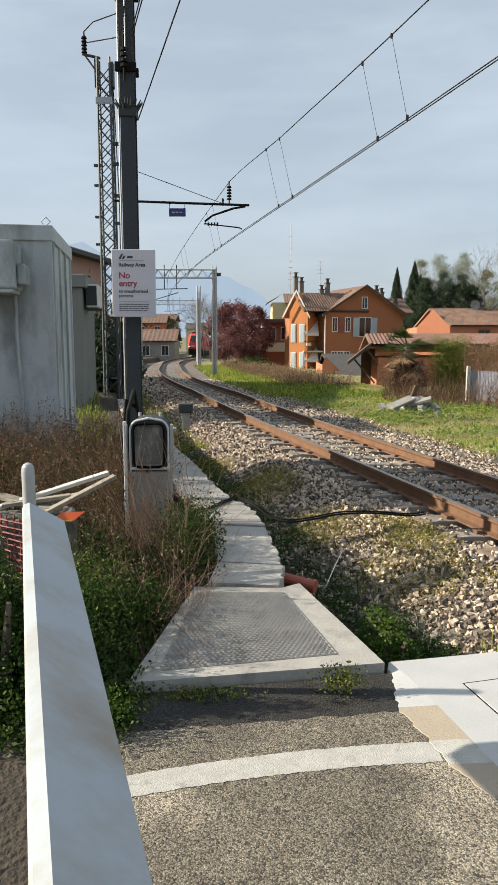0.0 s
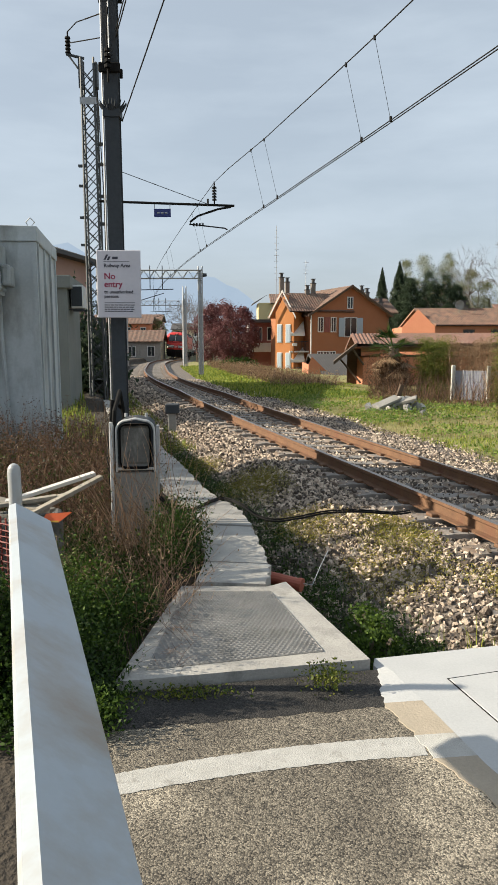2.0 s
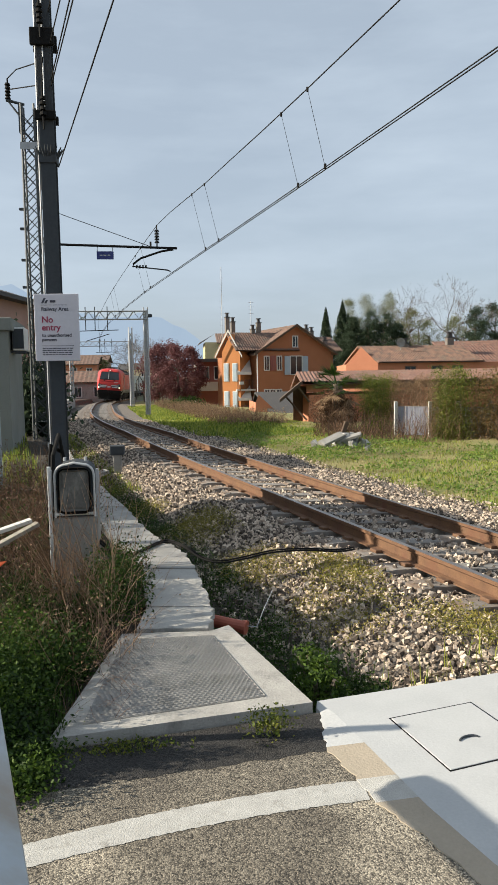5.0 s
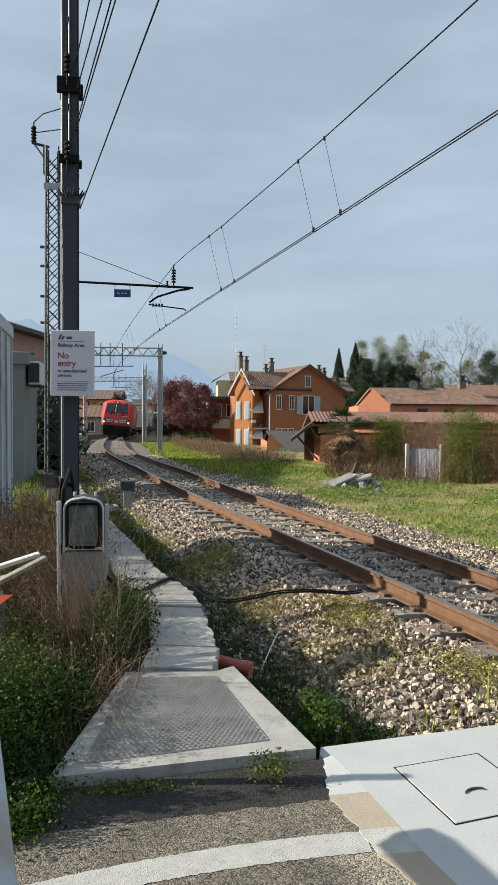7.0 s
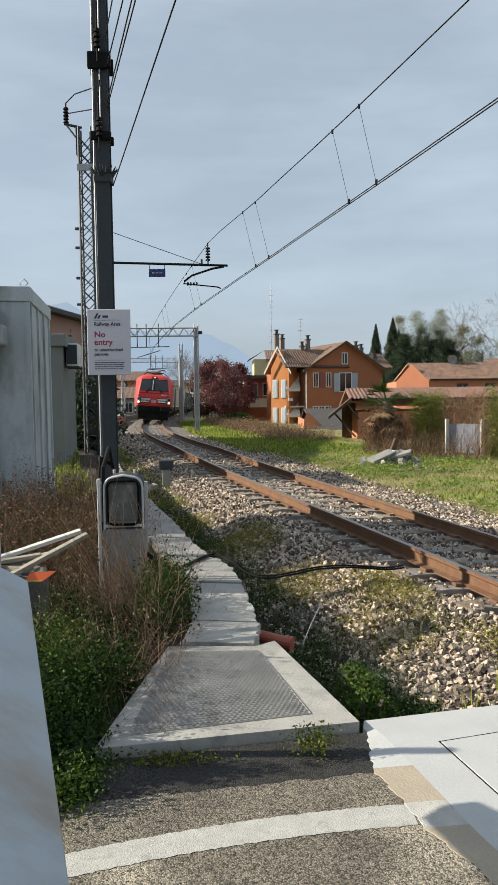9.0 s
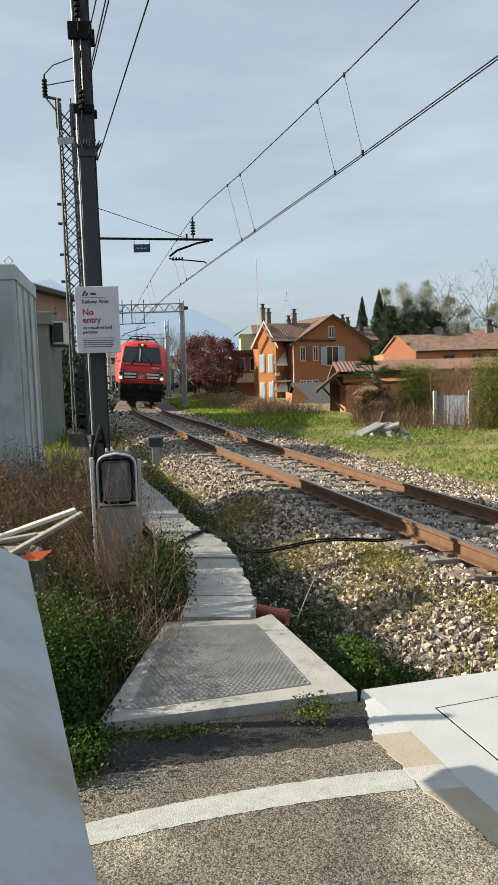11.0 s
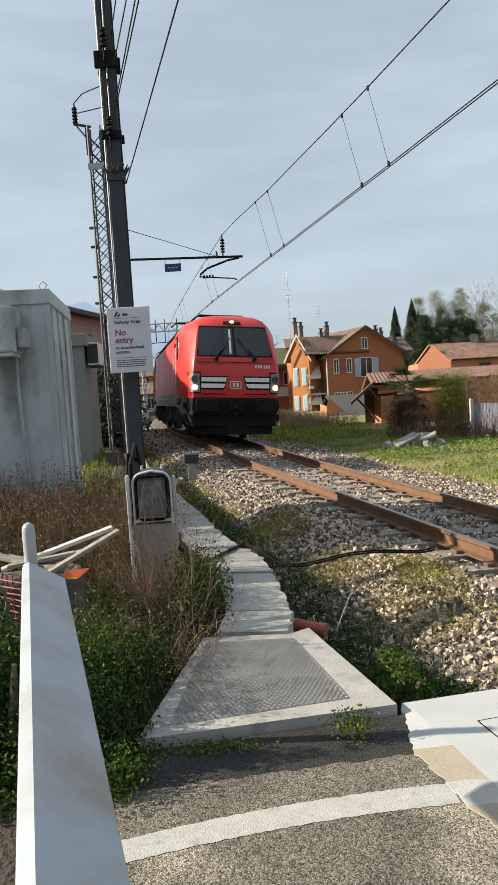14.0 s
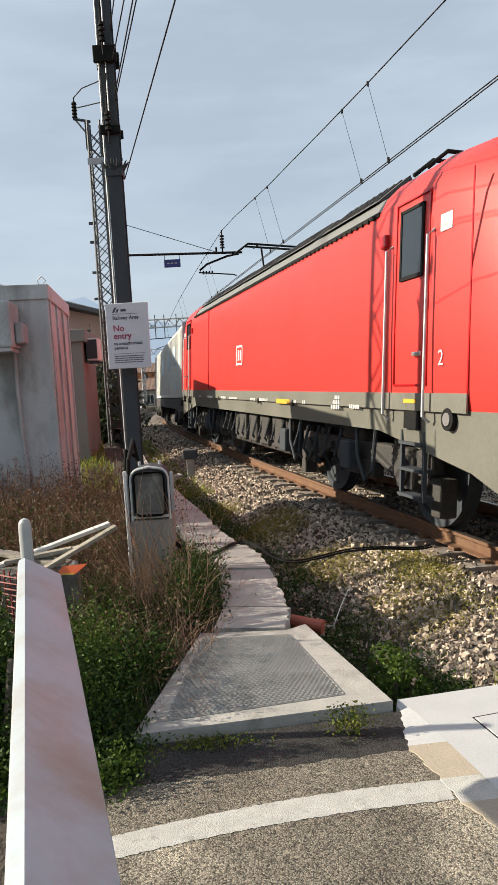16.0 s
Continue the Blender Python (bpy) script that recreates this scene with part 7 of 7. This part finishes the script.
def build_houses():
    # the orange house
    h = thing("orange_house", "three-storey orange plastered house with tiled gables and chimneys", "house", Matrix.Translation((8, 72, 0)) @ Matrix.Rotation(radians(15), 4, "Z") @ Matrix.Translation((-8, -72, 0)))
    Z0 = -3.2
    b = Build()
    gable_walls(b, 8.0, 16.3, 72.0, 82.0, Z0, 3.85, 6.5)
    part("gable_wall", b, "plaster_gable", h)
    b = Build()
    gable_roof(b, 8.0, 16.3, 72.0, 82.0, 3.85, 6.5, 0.55, 36)
    part("roof", b, "tile", h)
    b = Build()
    for sx, e in ((-1, 7.45), (1, 16.85)):
        b.add([(12.15, 71.42, 6.66), (12.15, 71.42, 6.43), (e, 71.42, 3.42), (e, 71.42, 3.66), (12.15, 71.5, 6.66), (12.15, 71.5, 6.43), (e, 71.5, 3.42), (e, 71.5, 3.66)], [(0, 1, 2, 3), (4, 7, 6, 5), (1, 5, 6, 2), (2, 6, 7, 3)])
    part("bargeboard", b, "wood_dark", h)
    wing = Matrix.Translation((4.9, 74.2, 0)) @ Matrix.Rotation(radians(-48), 4, "Z")
    b = Build()
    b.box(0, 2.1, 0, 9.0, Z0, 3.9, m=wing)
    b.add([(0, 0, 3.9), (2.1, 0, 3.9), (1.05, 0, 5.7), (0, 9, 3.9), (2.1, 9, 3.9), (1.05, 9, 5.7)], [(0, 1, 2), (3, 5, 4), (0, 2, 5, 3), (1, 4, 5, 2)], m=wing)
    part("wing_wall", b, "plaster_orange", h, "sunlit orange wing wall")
    for x in (0.5, 1.5):
        for z in (-1.9, 0.95):
            window(h, x, z, 0.44, 1.7, 0.0, "shutter", m=wing)
    base = Build()
    base.box(-0.03, 2.13, -0.04, 0.0, Z0, -1.75, m=wing)
    part("plinth", base, "plaster_white", h, "pale peeling plinth")
    b = Build()
    for sx in (-1, 1):
        e = 1.05 + sx * 1.55
        b.add([(1.05, -0.55, 5.9), (e, -0.55, 3.25), (e, -0.55, 3.5), (1.05, -0.55, 6.15), (1.05, -0.45, 5.9), (e, -0.45, 3.25), (e, -0.45, 3.5), (1.05, -0.45, 6.15)], [(0, 1, 2, 3), (4, 7, 6, 5), (0, 4, 5, 1), (3, 2, 6, 7)], m=wing)
    part("wing_bargeboard", b, "plaster_white", h)
    b = Build()
    roof_plane(b, (5.4, 74.4, 5.9), (7.0, 0, 0.0), (0.2, -2.6, -1.9), 26)
    roof_plane(b, (5.4, 74.4, 5.9), (7.0, 0, 0.0), (0, 4.0, -2.4), 26)
    part("wing_roof", b, "tile", h)
    b = Build()
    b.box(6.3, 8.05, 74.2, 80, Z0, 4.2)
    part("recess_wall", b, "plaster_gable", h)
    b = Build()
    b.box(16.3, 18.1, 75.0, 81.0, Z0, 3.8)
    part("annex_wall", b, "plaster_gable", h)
    b = Build()
    roof_plane(b, (14.2, 77.0, 5.6), (4.6, 0, 0), (0, -3.0, -1.6), 20)
    roof_plane(b, (14.2, 77.0, 5.6), (4.6, 0, 0), (0, 4.0, -2.0), 20)
    part("annex_roof", b, "tile", h)
    for x in (8.95, 10.35):
        window(h, x, 2.0, 0.45, 1.35, 71.98)
    window(h, 9.65, 2.0, 0.45, 1.35, 71.98, "brick_red", frame="brick_red")
    window(h, 12.25, 1.5, 1.25, 1.85, 71.98, "shutter", True)
    for x in (8.95, 9.6, 10.3):
        window(h, x, -1.4, 0.5, 1.35, 71.98)
    window(h, 12.15, 4.35, 0.5, 1.05, 71.98)
    for z in (0.05, -2.6):
        bal = Build()
        bal.box(5.95, 8.0, 72.7, 74.2, z - 0.15, z)
        bc = part("balcony", bal, "plaster_white", h)
        rl = Build()
        rl.tube([(6.0, 72.75, z + 0.95), (7.95, 72.75, z + 0.95)], 0.03, 6)
        for k in range(14):
            x = 6.0 + k * 0.15
            rl.tube([(x, 72.75, z), (x, 72.75, z + 0.95)], 0.014, 4)
        part("balcony_rail", rl, "steel_dark", bc)
        lt = Build()
        lt.box(6.2, 6.7, 72.6, 72.75, z + 0.5, z + 0.8, 0.03)
        part("planter", lt, "white", bc)
        aw = Build()
        aw.add([(6.55, 74.1, z + 3.1), (7.9, 74.1, z + 3.1), (7.5, 72.6, z + 1.75), (5.95, 72.6, z + 1.75), (7.5, 72.58, z + 1.5), (5.95, 72.58, z + 1.5)], [(0, 1, 2, 3), (3, 2, 4, 5)])
        part("awning", aw, "cloth", bc, "cream fabric awning, half lowered")
    gu = Build()
    gu.tube([(7.9, 71.9, 3.6), (7.9, 71.9, Z0)], 0.06, 6)
    part("drainpipe", gu, "white", h)
    for x, y, z in ((6.0, 75.6, 7.5), (6.9, 76.4, 7.1), (8.4, 74.4, 6.2), (9.2, 74.8, 6.9), (15.3, 76, 6.4), (16.4, 77, 6.2), (17.4, 75.6, 5.1)):
        chimney(h, x, y, 3.9, z, 0.42)
    an = Build()
    an.tube([(6.9, 80, 4), (6.9, 80, 13.4)], 0.035, 5)
    for k in range(9):
        an.tube([(6.65, 80, 7 + k * 0.65), (7.15, 80, 7 + k * 0.65)], 0.015, 4)
    an.tube([(9.6, 78, 5), (9.6, 78, 9.6)], 0.03, 5)
    for k in range(4):
        an.tube([(9.3, 78, 8.2 + k * 0.4), (9.9, 78, 8.2 + k * 0.4)], 0.015, 4)
    part("antenna", an, "galv", h)
    # slate-roofed shed before it
    s = thing("slate_shed", "small ochre shed with a dark slate roof", "shed")
    b = Build()
    b.add([(5.9, 55, -3), (10.3, 55, -3), (10.3, 55, -1.3), (7.5, 55, -1.3), (6.15, 55, 0.0), (5.9, 55, -0.6), (5.9, 60, -3), (10.3, 60, -3), (10.3, 60, -1.3), (5.9, 60, -0.6)], [(0, 1, 2, 3, 4, 5), (0, 5, 9, 6), (1, 7, 8, 2)])
    part("wall", b, "plaster_salmon", s)
    b = Build()
    roof_plane(b, (6.1, 57.5, 0.15), (3.6, 0, 0.0), (0.9, -3.2, -1.6), 18, 0.01)
    roof_plane(b, (6.1, 57.5, 0.15), (3.6, 0, 0.0), (0, 3.0, -1.4), 18, 0.01)
    part("roof", b, "slate", s)
    # long house with salmon gable
    g = thing("long_house", "long salmon farmhouse with an old tiled roof", "house")
    b = Build()
    b.add([(14.3, 60, -3), (16.7, 58.6, -3), (16.7, 58.6, 2.35), (15.45, 59.4, 3.75), (14.3, 60, 2.3), (14.8, 66, -3), (14.8, 66, 2.2)], [(0, 1, 2, 3, 4), (0, 4, 6, 5)])
    b.box(16.7, 32, 58.6, 66, -3, 2.35)
    part("wall", b, "plaster_salmon", g)
    b = Build()
    roof_plane(b, (15.4, 60.6, 3.85), (9.2, 0, 0), (1.25, -2.4, -1.4), 44, 0.05)
    roof_plane(b, (15.4, 60.6, 3.85), (9.2, 0, 0), (-0.5, 5, -2.0), 44, 0.05)
    part("roof", b, "tile", g)
    b = Build()
    roof_plane(b, (24.0, 66, 4.4), (14, 0, 0.1), (0, -5.5, -2.2), 44, 0.05)
    part("far_roof", b, "tile_barn", g)
    for x in (19.5, 21.8, 23.6):
        window(g, x, 1.2, 0.8, 0.8, 58.58, frame="wood_dark")
    chimney(g, 24.6, 63, 3.2, 4.6, 0.6)
    chimney(g, 19.6, 60.6, 2.9, 4.0, 0.55)
    d = Build()
    for k in range(12):
        a0, a1 = 2 * math.pi * k / 12, 2 * math.pi * (k + 1) / 12
        d.add([(19.0, 59.8, 4.1), (19.0 + 0.4 * math.cos(a0), 59.65, 4.1 + 0.4 * math.sin(a0)), (19.0 + 0.4 * math.cos(a1), 59.65, 4.1 + 0.4 * math.sin(a1))], [(0, 1, 2)])
    d.tube([(19.0, 59.85, 4.1), (19.1, 60.0, 3.2)], 0.03, 5)
    part("satellite_dish", d, "concrete", g)
    # the low barn
    n = thing("barn", "low barn with a red tiled roof and open timber gable", "barn")
    b = Build()
    b.box(6.4, 30, 34.6, 39.5, -2.2, 0.55)
    part("wall", b, "plaster_salmon", n)
    b = Build()
    roof_plane(b, (6.2, 37.2, 1.70), (25, 0, 0.06), (-0.25, -3.0, -0.50), 130, 0.04)
    roof_plane(b, (6.2, 37.2, 1.70), (25, 0, 0.06), (0.15, 3.0, -0.9), 130, 0.04)
    part("roof", b, "tile_barn", n)
    b = Build()
    e = [(6.0, 34.1, 1.28), (4.87, 34.1, 0.37)]
    f4 = [(x + 0.62, y + 4.4, z - 0.10) for x, y, z in e]
    v = e + f4 + [(x, y, z - 0.16) for x, y, z in e + f4]
    b.add(v, [(0, 1, 3, 2), (4, 6, 7, 5), (0, 4, 5, 1), (2, 3, 7, 6), (1, 5, 7, 3), (0, 2, 6, 4)])
    part("lean_to_roof", b, "wood_dark", n)
    b = Build()
    # dark back sheet added for the shaded interior, then the two braces
    b.box(5.9, 6.6, 36.4, 36.5, -1.6, 0.95)
    b.tube([(5.3, 35.1, 0.5), (6.3, 34.7, -0.7)], 0.05, 6)
    b.tube([(5.75, 34.3, 1.05), (6.4, 34.5, 0.2)], 0.05, 6)
    part("brace_and_dark_back", b, "wood_dark", n)
    # brick and yellow buildings left of the orange house
    k = thing("brick_house", "red brick house with a pale balcony band and flat eaves", "house")
    b = Build()
    b.box(1.8, 6.4, 84, 94, -4, 3.1)
    part("wall", b, "brick_red", k)
    b = Build()
    b.box(1.0, 6.4, 83, 94.5, 3.1, 3.45)
    part("roof_slab", b, "slate", k)
    b = Build()
    b.box(1.75, 6.4, 83.4, 84, -0.3, 0.75)
    part("balcony", b, "plaster_white", k)
    b = Build()
    b.tube([(1.9, 83.3, -4), (1.9, 83.3, 3.1)], 0.18, 8)
    part("column", b, "plaster_white", k)
    for x in (3.0, 4.6):
        window(k, x, 1.1, 0.9, 1.4, 83.98)
    k = thing("yellow_house", "pale yellow house with a hipped roof behind", "house")
    b = Build()
    b.box(3.6, 9, 98, 106, -4, 6.0)
    part("wall", b, "plaster_yellow", k)
    b = Build()
    roof_plane(b, (5.2, 102, 7.4), (4, 0, 0), (0, -5, -1.5), 14)
    b.add([(5.2, 102, 7.4), (2.8, 97, 5.9), (2.8, 107, 5.9)], [(0, 1, 2)])
    part("roof", b, "tile", k)
    window(k, 6.0, 3.8, 1.1, 1.5, 97.98)
    # pink house left of the track
    pm = Matrix.Translation((-6.9, 35.3, -0.6)) @ Matrix.Rotation(radians(-9.5), 4, "Z")
    k = thing("pink_house", "tall pink plastered house with brown eaves", "house")
    b = Build()
    b.box(-9, 0, -14, 0, -0.5, 5.75, m=pm)
    part("wall", b, "plaster_pink", k)
    b = Build()
    b.add([(-9.5, -14.5, 5.8), (0.55, -14.5, 5.8), (0.55, 0.5, 5.8), (-9.5, 0.5, 5.8), (-9.5, -14.5, 5.62), (0.55, -14.5, 5.62), (0.55, 0.5, 5.62), (-9.5, 0.5, 5.62), (-4.5, -11, 7.4), (-4.5, -3, 7.4)], [(0, 1, 8), (1, 2, 9, 8), (2, 3, 9), (3, 0, 8, 9), (4, 7, 6, 5), (0, 4, 5, 1), (1, 5, 6, 2), (2, 6, 7, 3)], m=pm)
    part("roof", b, "slate", k)
    side = pm @ Matrix.Rotation(radians(90), 4, "Z")
    for y in (-9.3, -5.4):
        window(k, y, 3.55, 0.95, 1.5, 0.0, "brick_red", m=side)
        window(k, y, 0.7, 0.95, 1.5, 0.0, "brick_red", m=side)
    b = Build()
    b.tube([(0.08, -0.15, 5.6), (0.08, -0.15, -0.3)], 0.05, 6, m=pm)
    part("drainpipe", b, "rust", k)
    chimney(k, -2.0, -7.2, 5.9, 7.0, 0.5, m=pm)
    # town beyond the bend
    for x, y, w, d, z, mt, rf in ((-18.5, 128, 8, 8, 3.8, "plaster_salmon", "tile"), (-14.0, 100, 8, 7, 0.9, "concrete", "tile"), (-22, 150, 14, 10, 4.6, "plaster_pink", "tile"), (-9, 180, 12, 10, 3.2, "plaster_cream", "slate")):
        k = thing("town_house", "distant town house near the bend", "house", group="distant houses")
        b = Build()
        b.box(x - w / 2, x + w / 2, y, y + d, -6, z)
        part("wall", b, mt, k)
        b = Build()
        roof_plane(b, (x - w / 2 - 0.4, y + d / 2, z + 1.5), (w + 0.8, 0, 0), (0, -d / 2 - 0.5, -1.6), 14)
        roof_plane(b, (x - w / 2 - 0.4, y + d / 2, z + 1.5), (w + 0.8, 0, 0), (0, d / 2 + 0.5, -1.6), 14)
        part("roof", b, rf, k)
        for i in range(3):
            window(k, x - w / 3 + i * w / 3, z - 2.1, 0.9, 1.3, y - 0.02)


def build_right_side():
    # rubble heap on the lawn
    bv, bf = icos()
    for i in range(26):
        x, y = 4.85 + rng.normal(0, 0.38), 20.6 + rng.normal(0, 0.35)
        r = rng.uniform(0.07, 0.2)
        b = Build()
        v = bv * (1 + rng.uniform(-0.25, 0.25, (len(bv), 1))) * r * np.array([1.3, 1, 0.6])
        b.add([tuple(q) for q in v], [tuple(q) for q in bf])
        hgt = max(0.05, 0.36 - 0.5 * math.hypot(x - 4.85, y - 20.6))
        tagged(part("rubble_stone", b, "concrete" if i % 4 else "plaster_white", at=pose(x, y, float(ground_z(x, y)) + rng.uniform(0.2, 1) * hgt, *rng.uniform(0, 90, 3))), "broken concrete lump on a heap", "rubble", "rubble heap")
    for x, y, rz, L in ((4.5, 20.4, 30, 0.9), (5.0, 20.5, -20, 0.8), (5.2, 20.7, 60, 0.5)):
        b = Build()
        b.box(-L / 2, L / 2, -0.16, 0.16, -0.04, 0.04, 0.01)
        tagged(part("broken_slab", b, "concrete", at=pose(x, y, float(ground_z(x, y)) + 0.30, 12, -16, rz)), "broken flat slab on the rubble heap", "rubble", "rubble heap")
    b = Build()
    b.box(-0.07, 0.07, -0.05, 0.05, -0.3, 0.4, 0.02)
    tagged(part("upright_block", b, "wood_dark", at=pose(4.9, 20.8, float(ground_z(4.9, 20.8)) + 0.4, 0, 20, 10)), "dark timber block standing in the heap", "block")
    # fence with posts and lilac panels
    f = thing("fence", "wire fence with concrete posts and pale mesh panels", "fence")
    for x, y in ((7.35, 23.4), (8.38, 22.95), (9.2, 22.5), (10.0, 21.9), (10.8, 21.2)):
        p = Build()
        g = float(ground_z(x, y))
        p.box(x - 0.055, x + 0.055, y - 0.055, y + 0.055, g - 0.2, g + 1.2, 0.01)
        part("post", p, "plaster_white", f)
    for (x0, y0), (x1, y1) in (((7.35, 23.46), (8.38, 23.0)), ((8.38, 23.0), (9.2, 22.55)), ((9.2, 22.55), (10.0, 21.95)), ((10.0, 21.95), (10.8, 21.25))):
        p = Build()
        g = float(ground_z(x0, y0))
        for k in range(9):
            z = g + 0.1 + k * 0.115
            p.tube([(x0, y0, z), (x1, y1, z)], 0.006, 4)
        for k in range(14):
            q = k / 13
            p.tube([(x0 + (x1 - x0) * q, y0 + (y1 - y0) * q, g + 0.1), (x0 + (x1 - x0) * q, y0 + (y1 - y0) * q, g + 1.05)], 0.008, 4)
        part("mesh_panel", p, "galv", f)
        sh = Build()
        sh.add([(x0, y0 + 0.03, g + 0.05), (x1, y1 + 0.03, g + 0.05), (x1, y1 + 0.03, g + 1.02), (x0, y0 + 0.03, g + 1.02), (x0, y0 + 0.04, g + 0.05), (x1, y1 + 0.04, g + 0.05), (x1, y1 + 0.04, g + 1.02), (x0, y0 + 0.04, g + 1.02)], [(0, 1, 2, 3), (4, 7, 6, 5), (0, 3, 7, 4), (1, 5, 6, 2), (3, 2, 6, 7), (0, 4, 5, 1)])
        part("shade_cloth", sh, "lilac_mesh", f, "faded lilac shade cloth")
    build_palm(5.65, 24.8, float(ground_z(5.65, 24.8)) + 0.1)
    clump("dead_creeper", (5.5, 24.6, 0.15), (0.85, 0.6, 0.95), 11000, 0.026, "leaf_brown", "mass of dead brown creeper under the palm")
    curtain("ivy_shrub", (6.5, 24.5), (7.45, 24.4), -0.75, 1.42, 0.30, 15000, 0.026, "leaf_ivy", "dense yellow-green ivy over a stump")
    curtain("creeper_screen", (7.4, 24.1), (8.75, 23.3), 0.0, 1.38, 0.16, 9000, 0.022, "leaf_dry", "dry tan creeper screen over the fence", True)
    curtain("creeper_screen", (8.3, 23.0), (8.9, 22.7), -0.7, 1.2, 0.16, 4500, 0.022, "leaf_dry", "dry tan creeper hanging on a fence post", True)
    curtain("ivy_shrub", (8.45, 22.4), (9.3, 22.0), -0.55, 1.60, 0.28, 13000, 0.026, "leaf_ivy", "green ivy bush grown over the fence")
    curtain("ivy_shrub", (9.4, 21.9), (10.9, 21.0), -0.6, 1.62, 0.30, 14000, 0.026, "leaf_rusty", "rust-tinged ivy bush grown over the fence")
    curtain("bramble", (4.6, 23.5), (7.3, 23.6), -1.1, -0.25, 0.35, 7000, 0.022, "leaf_brown", "brown brambles at the foot of the palm", True)
    curtain("bramble", (7.2, 22.9), (10.0, 21.2), -1.1, -0.62, 0.25, 6000, 0.022, "leaf_dry", "dry brambles along the fence", True)
    x, y = scatter(700, 4.8, 11.5, 21.5, 25)
    v, f2, P = stalks(on_ground(x, y), 1.0, 0.01, 0.4, 0.3, 4)
    raw("fence_brushwood", v, f2, "twig", "leafless brushwood along the fence", "brushwood")
    # red-leaved trees by the bend
    for x, y, h, sp in ((-2.3, 78, 6.4, 2.1), (-0.2, 76, 6.1, 2.0), (1.3, 80, 6.4, 1.7), (-1.0, 86, 7.4, 2.4)):
        tree("plum_tree", x, y, float(ground_z(x, y)), h, sp, "leaf_red", 9000, 0.09, "plum tree with dull red leaves near the bend", crown0=0.12)
    clump("laurel", (0.6, 66, -1.3), (2.0, 1.2, 0.9), 3500, 0.1, "leaf_green", "green laurel bush by the bend")
    for x, y in ((-4.8, 98), (-2.5, 104), (-7.0, 116)):
        twig_tree("bare_tree", x, y, float(ground_z(x, y)), 9.5, "leafless grey tree beyond the bend", 0.4)
    tree("shrub_tree", -13.5, 132, float(ground_z(-13.5, 132)), 6.5, 2.0, "leaf_spring", 3000, 0.12, "small light green tree beyond the bend", crown0=0.15)
    # wood behind the houses
    for x, y, h, sp in ((22.1, 106, 15.2, 3.0), (24.4, 105, 16.0, 3.9), (26.0, 108, 14.4, 3.6)):
        conifer("fir", x, y, -4, h, sp, 22000, 0.10, "dark slender conifer behind the orange house")
    for x, y, h, sp in ((25.6, 103, 13.4, 2.4), (28.2, 103, 14.2, 2.6), (30.6, 103, 13.9, 2.6), (32.6, 104, 12.8, 2.2)):
        tree("evergreen", x, y, -4, h, sp, "leaf_dark", 17000, 0.10, "broad dark evergreen tree", crown0=0.08)
    for x, y, h, sp in ((28, 116, 17.2, 3.0), (31.5, 118, 18.3, 3.2), (35, 117, 18.3, 3.2), (38.2, 115, 15.5, 3.0), (42, 118, 14.0, 3.4), (46, 116, 14.4, 3.4)):
        tree("spring_tree", x, y, -4, h, sp, "leaf_spring", 13000, 0.075, "tree with thin pale spring leaves", crown0=0.25)
    for x, y, h in ((36.5, 122, 16.0), (33.0, 121, 17.0)):
        twig_tree("budding_tree", x, y, -4, h, "budding tree with pale twigs", 0.5, 2500)
    twig_tree("bare_tree", 40.6, 108, -4, 20.5, "tall bare tree with a fine twig crown", 0.50, 150)
    for x, y, h in ((45.5, 106, 15.4), (49.5, 108, 16.0)):
        tree("evergreen", x, y, -4, h, 3.0, "leaf_dark", 15000, 0.10, "broad dark evergreen tree", crown0=0.1)


def build_hills():
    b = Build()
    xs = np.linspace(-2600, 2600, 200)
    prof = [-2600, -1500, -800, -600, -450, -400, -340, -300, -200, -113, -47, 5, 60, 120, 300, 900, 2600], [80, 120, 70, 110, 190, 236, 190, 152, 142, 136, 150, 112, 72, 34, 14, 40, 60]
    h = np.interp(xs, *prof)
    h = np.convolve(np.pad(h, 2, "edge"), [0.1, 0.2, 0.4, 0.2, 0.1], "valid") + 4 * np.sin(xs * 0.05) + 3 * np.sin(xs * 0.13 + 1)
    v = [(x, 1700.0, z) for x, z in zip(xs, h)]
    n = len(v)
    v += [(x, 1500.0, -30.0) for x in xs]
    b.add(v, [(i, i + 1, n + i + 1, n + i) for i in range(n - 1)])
    # the haze on this backdrop comes from its glowing material
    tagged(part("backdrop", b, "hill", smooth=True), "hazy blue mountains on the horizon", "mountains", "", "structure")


build_ground()
build_road()
build_kerb()
LOCO = build_loco()
WAGONS = [build_wagon(k) for k in range(5)]
build_walkway()
build_pedestal()
build_pole()
build_overhead()
build_huts()
build_barrier()
build_houses()
build_right_side()
build_hills()
build_plants()
build_track()
build_stones()


def motions():
    times = [i * 0.5 for i in range(33)]
    walk(LOCO, [(t, train_pose(nose_at(t))) for t in times])
    for k, (w, c) in enumerate(WAGONS):
        rows = [(t, train_pose(nose_at(t) + 17.8 + 19.9 * k, 13.8, 3.0)) for t in times]
        walk(w, rows)
        walk(c, rows)
    for ob, r, y in WHEELS:
        walk(ob, [(i / 10, pose(0, y, r, math.degrees((nose_at(0) - nose_at(i / 10)) / r), 0, 0)) for i in range(161)])


motions()
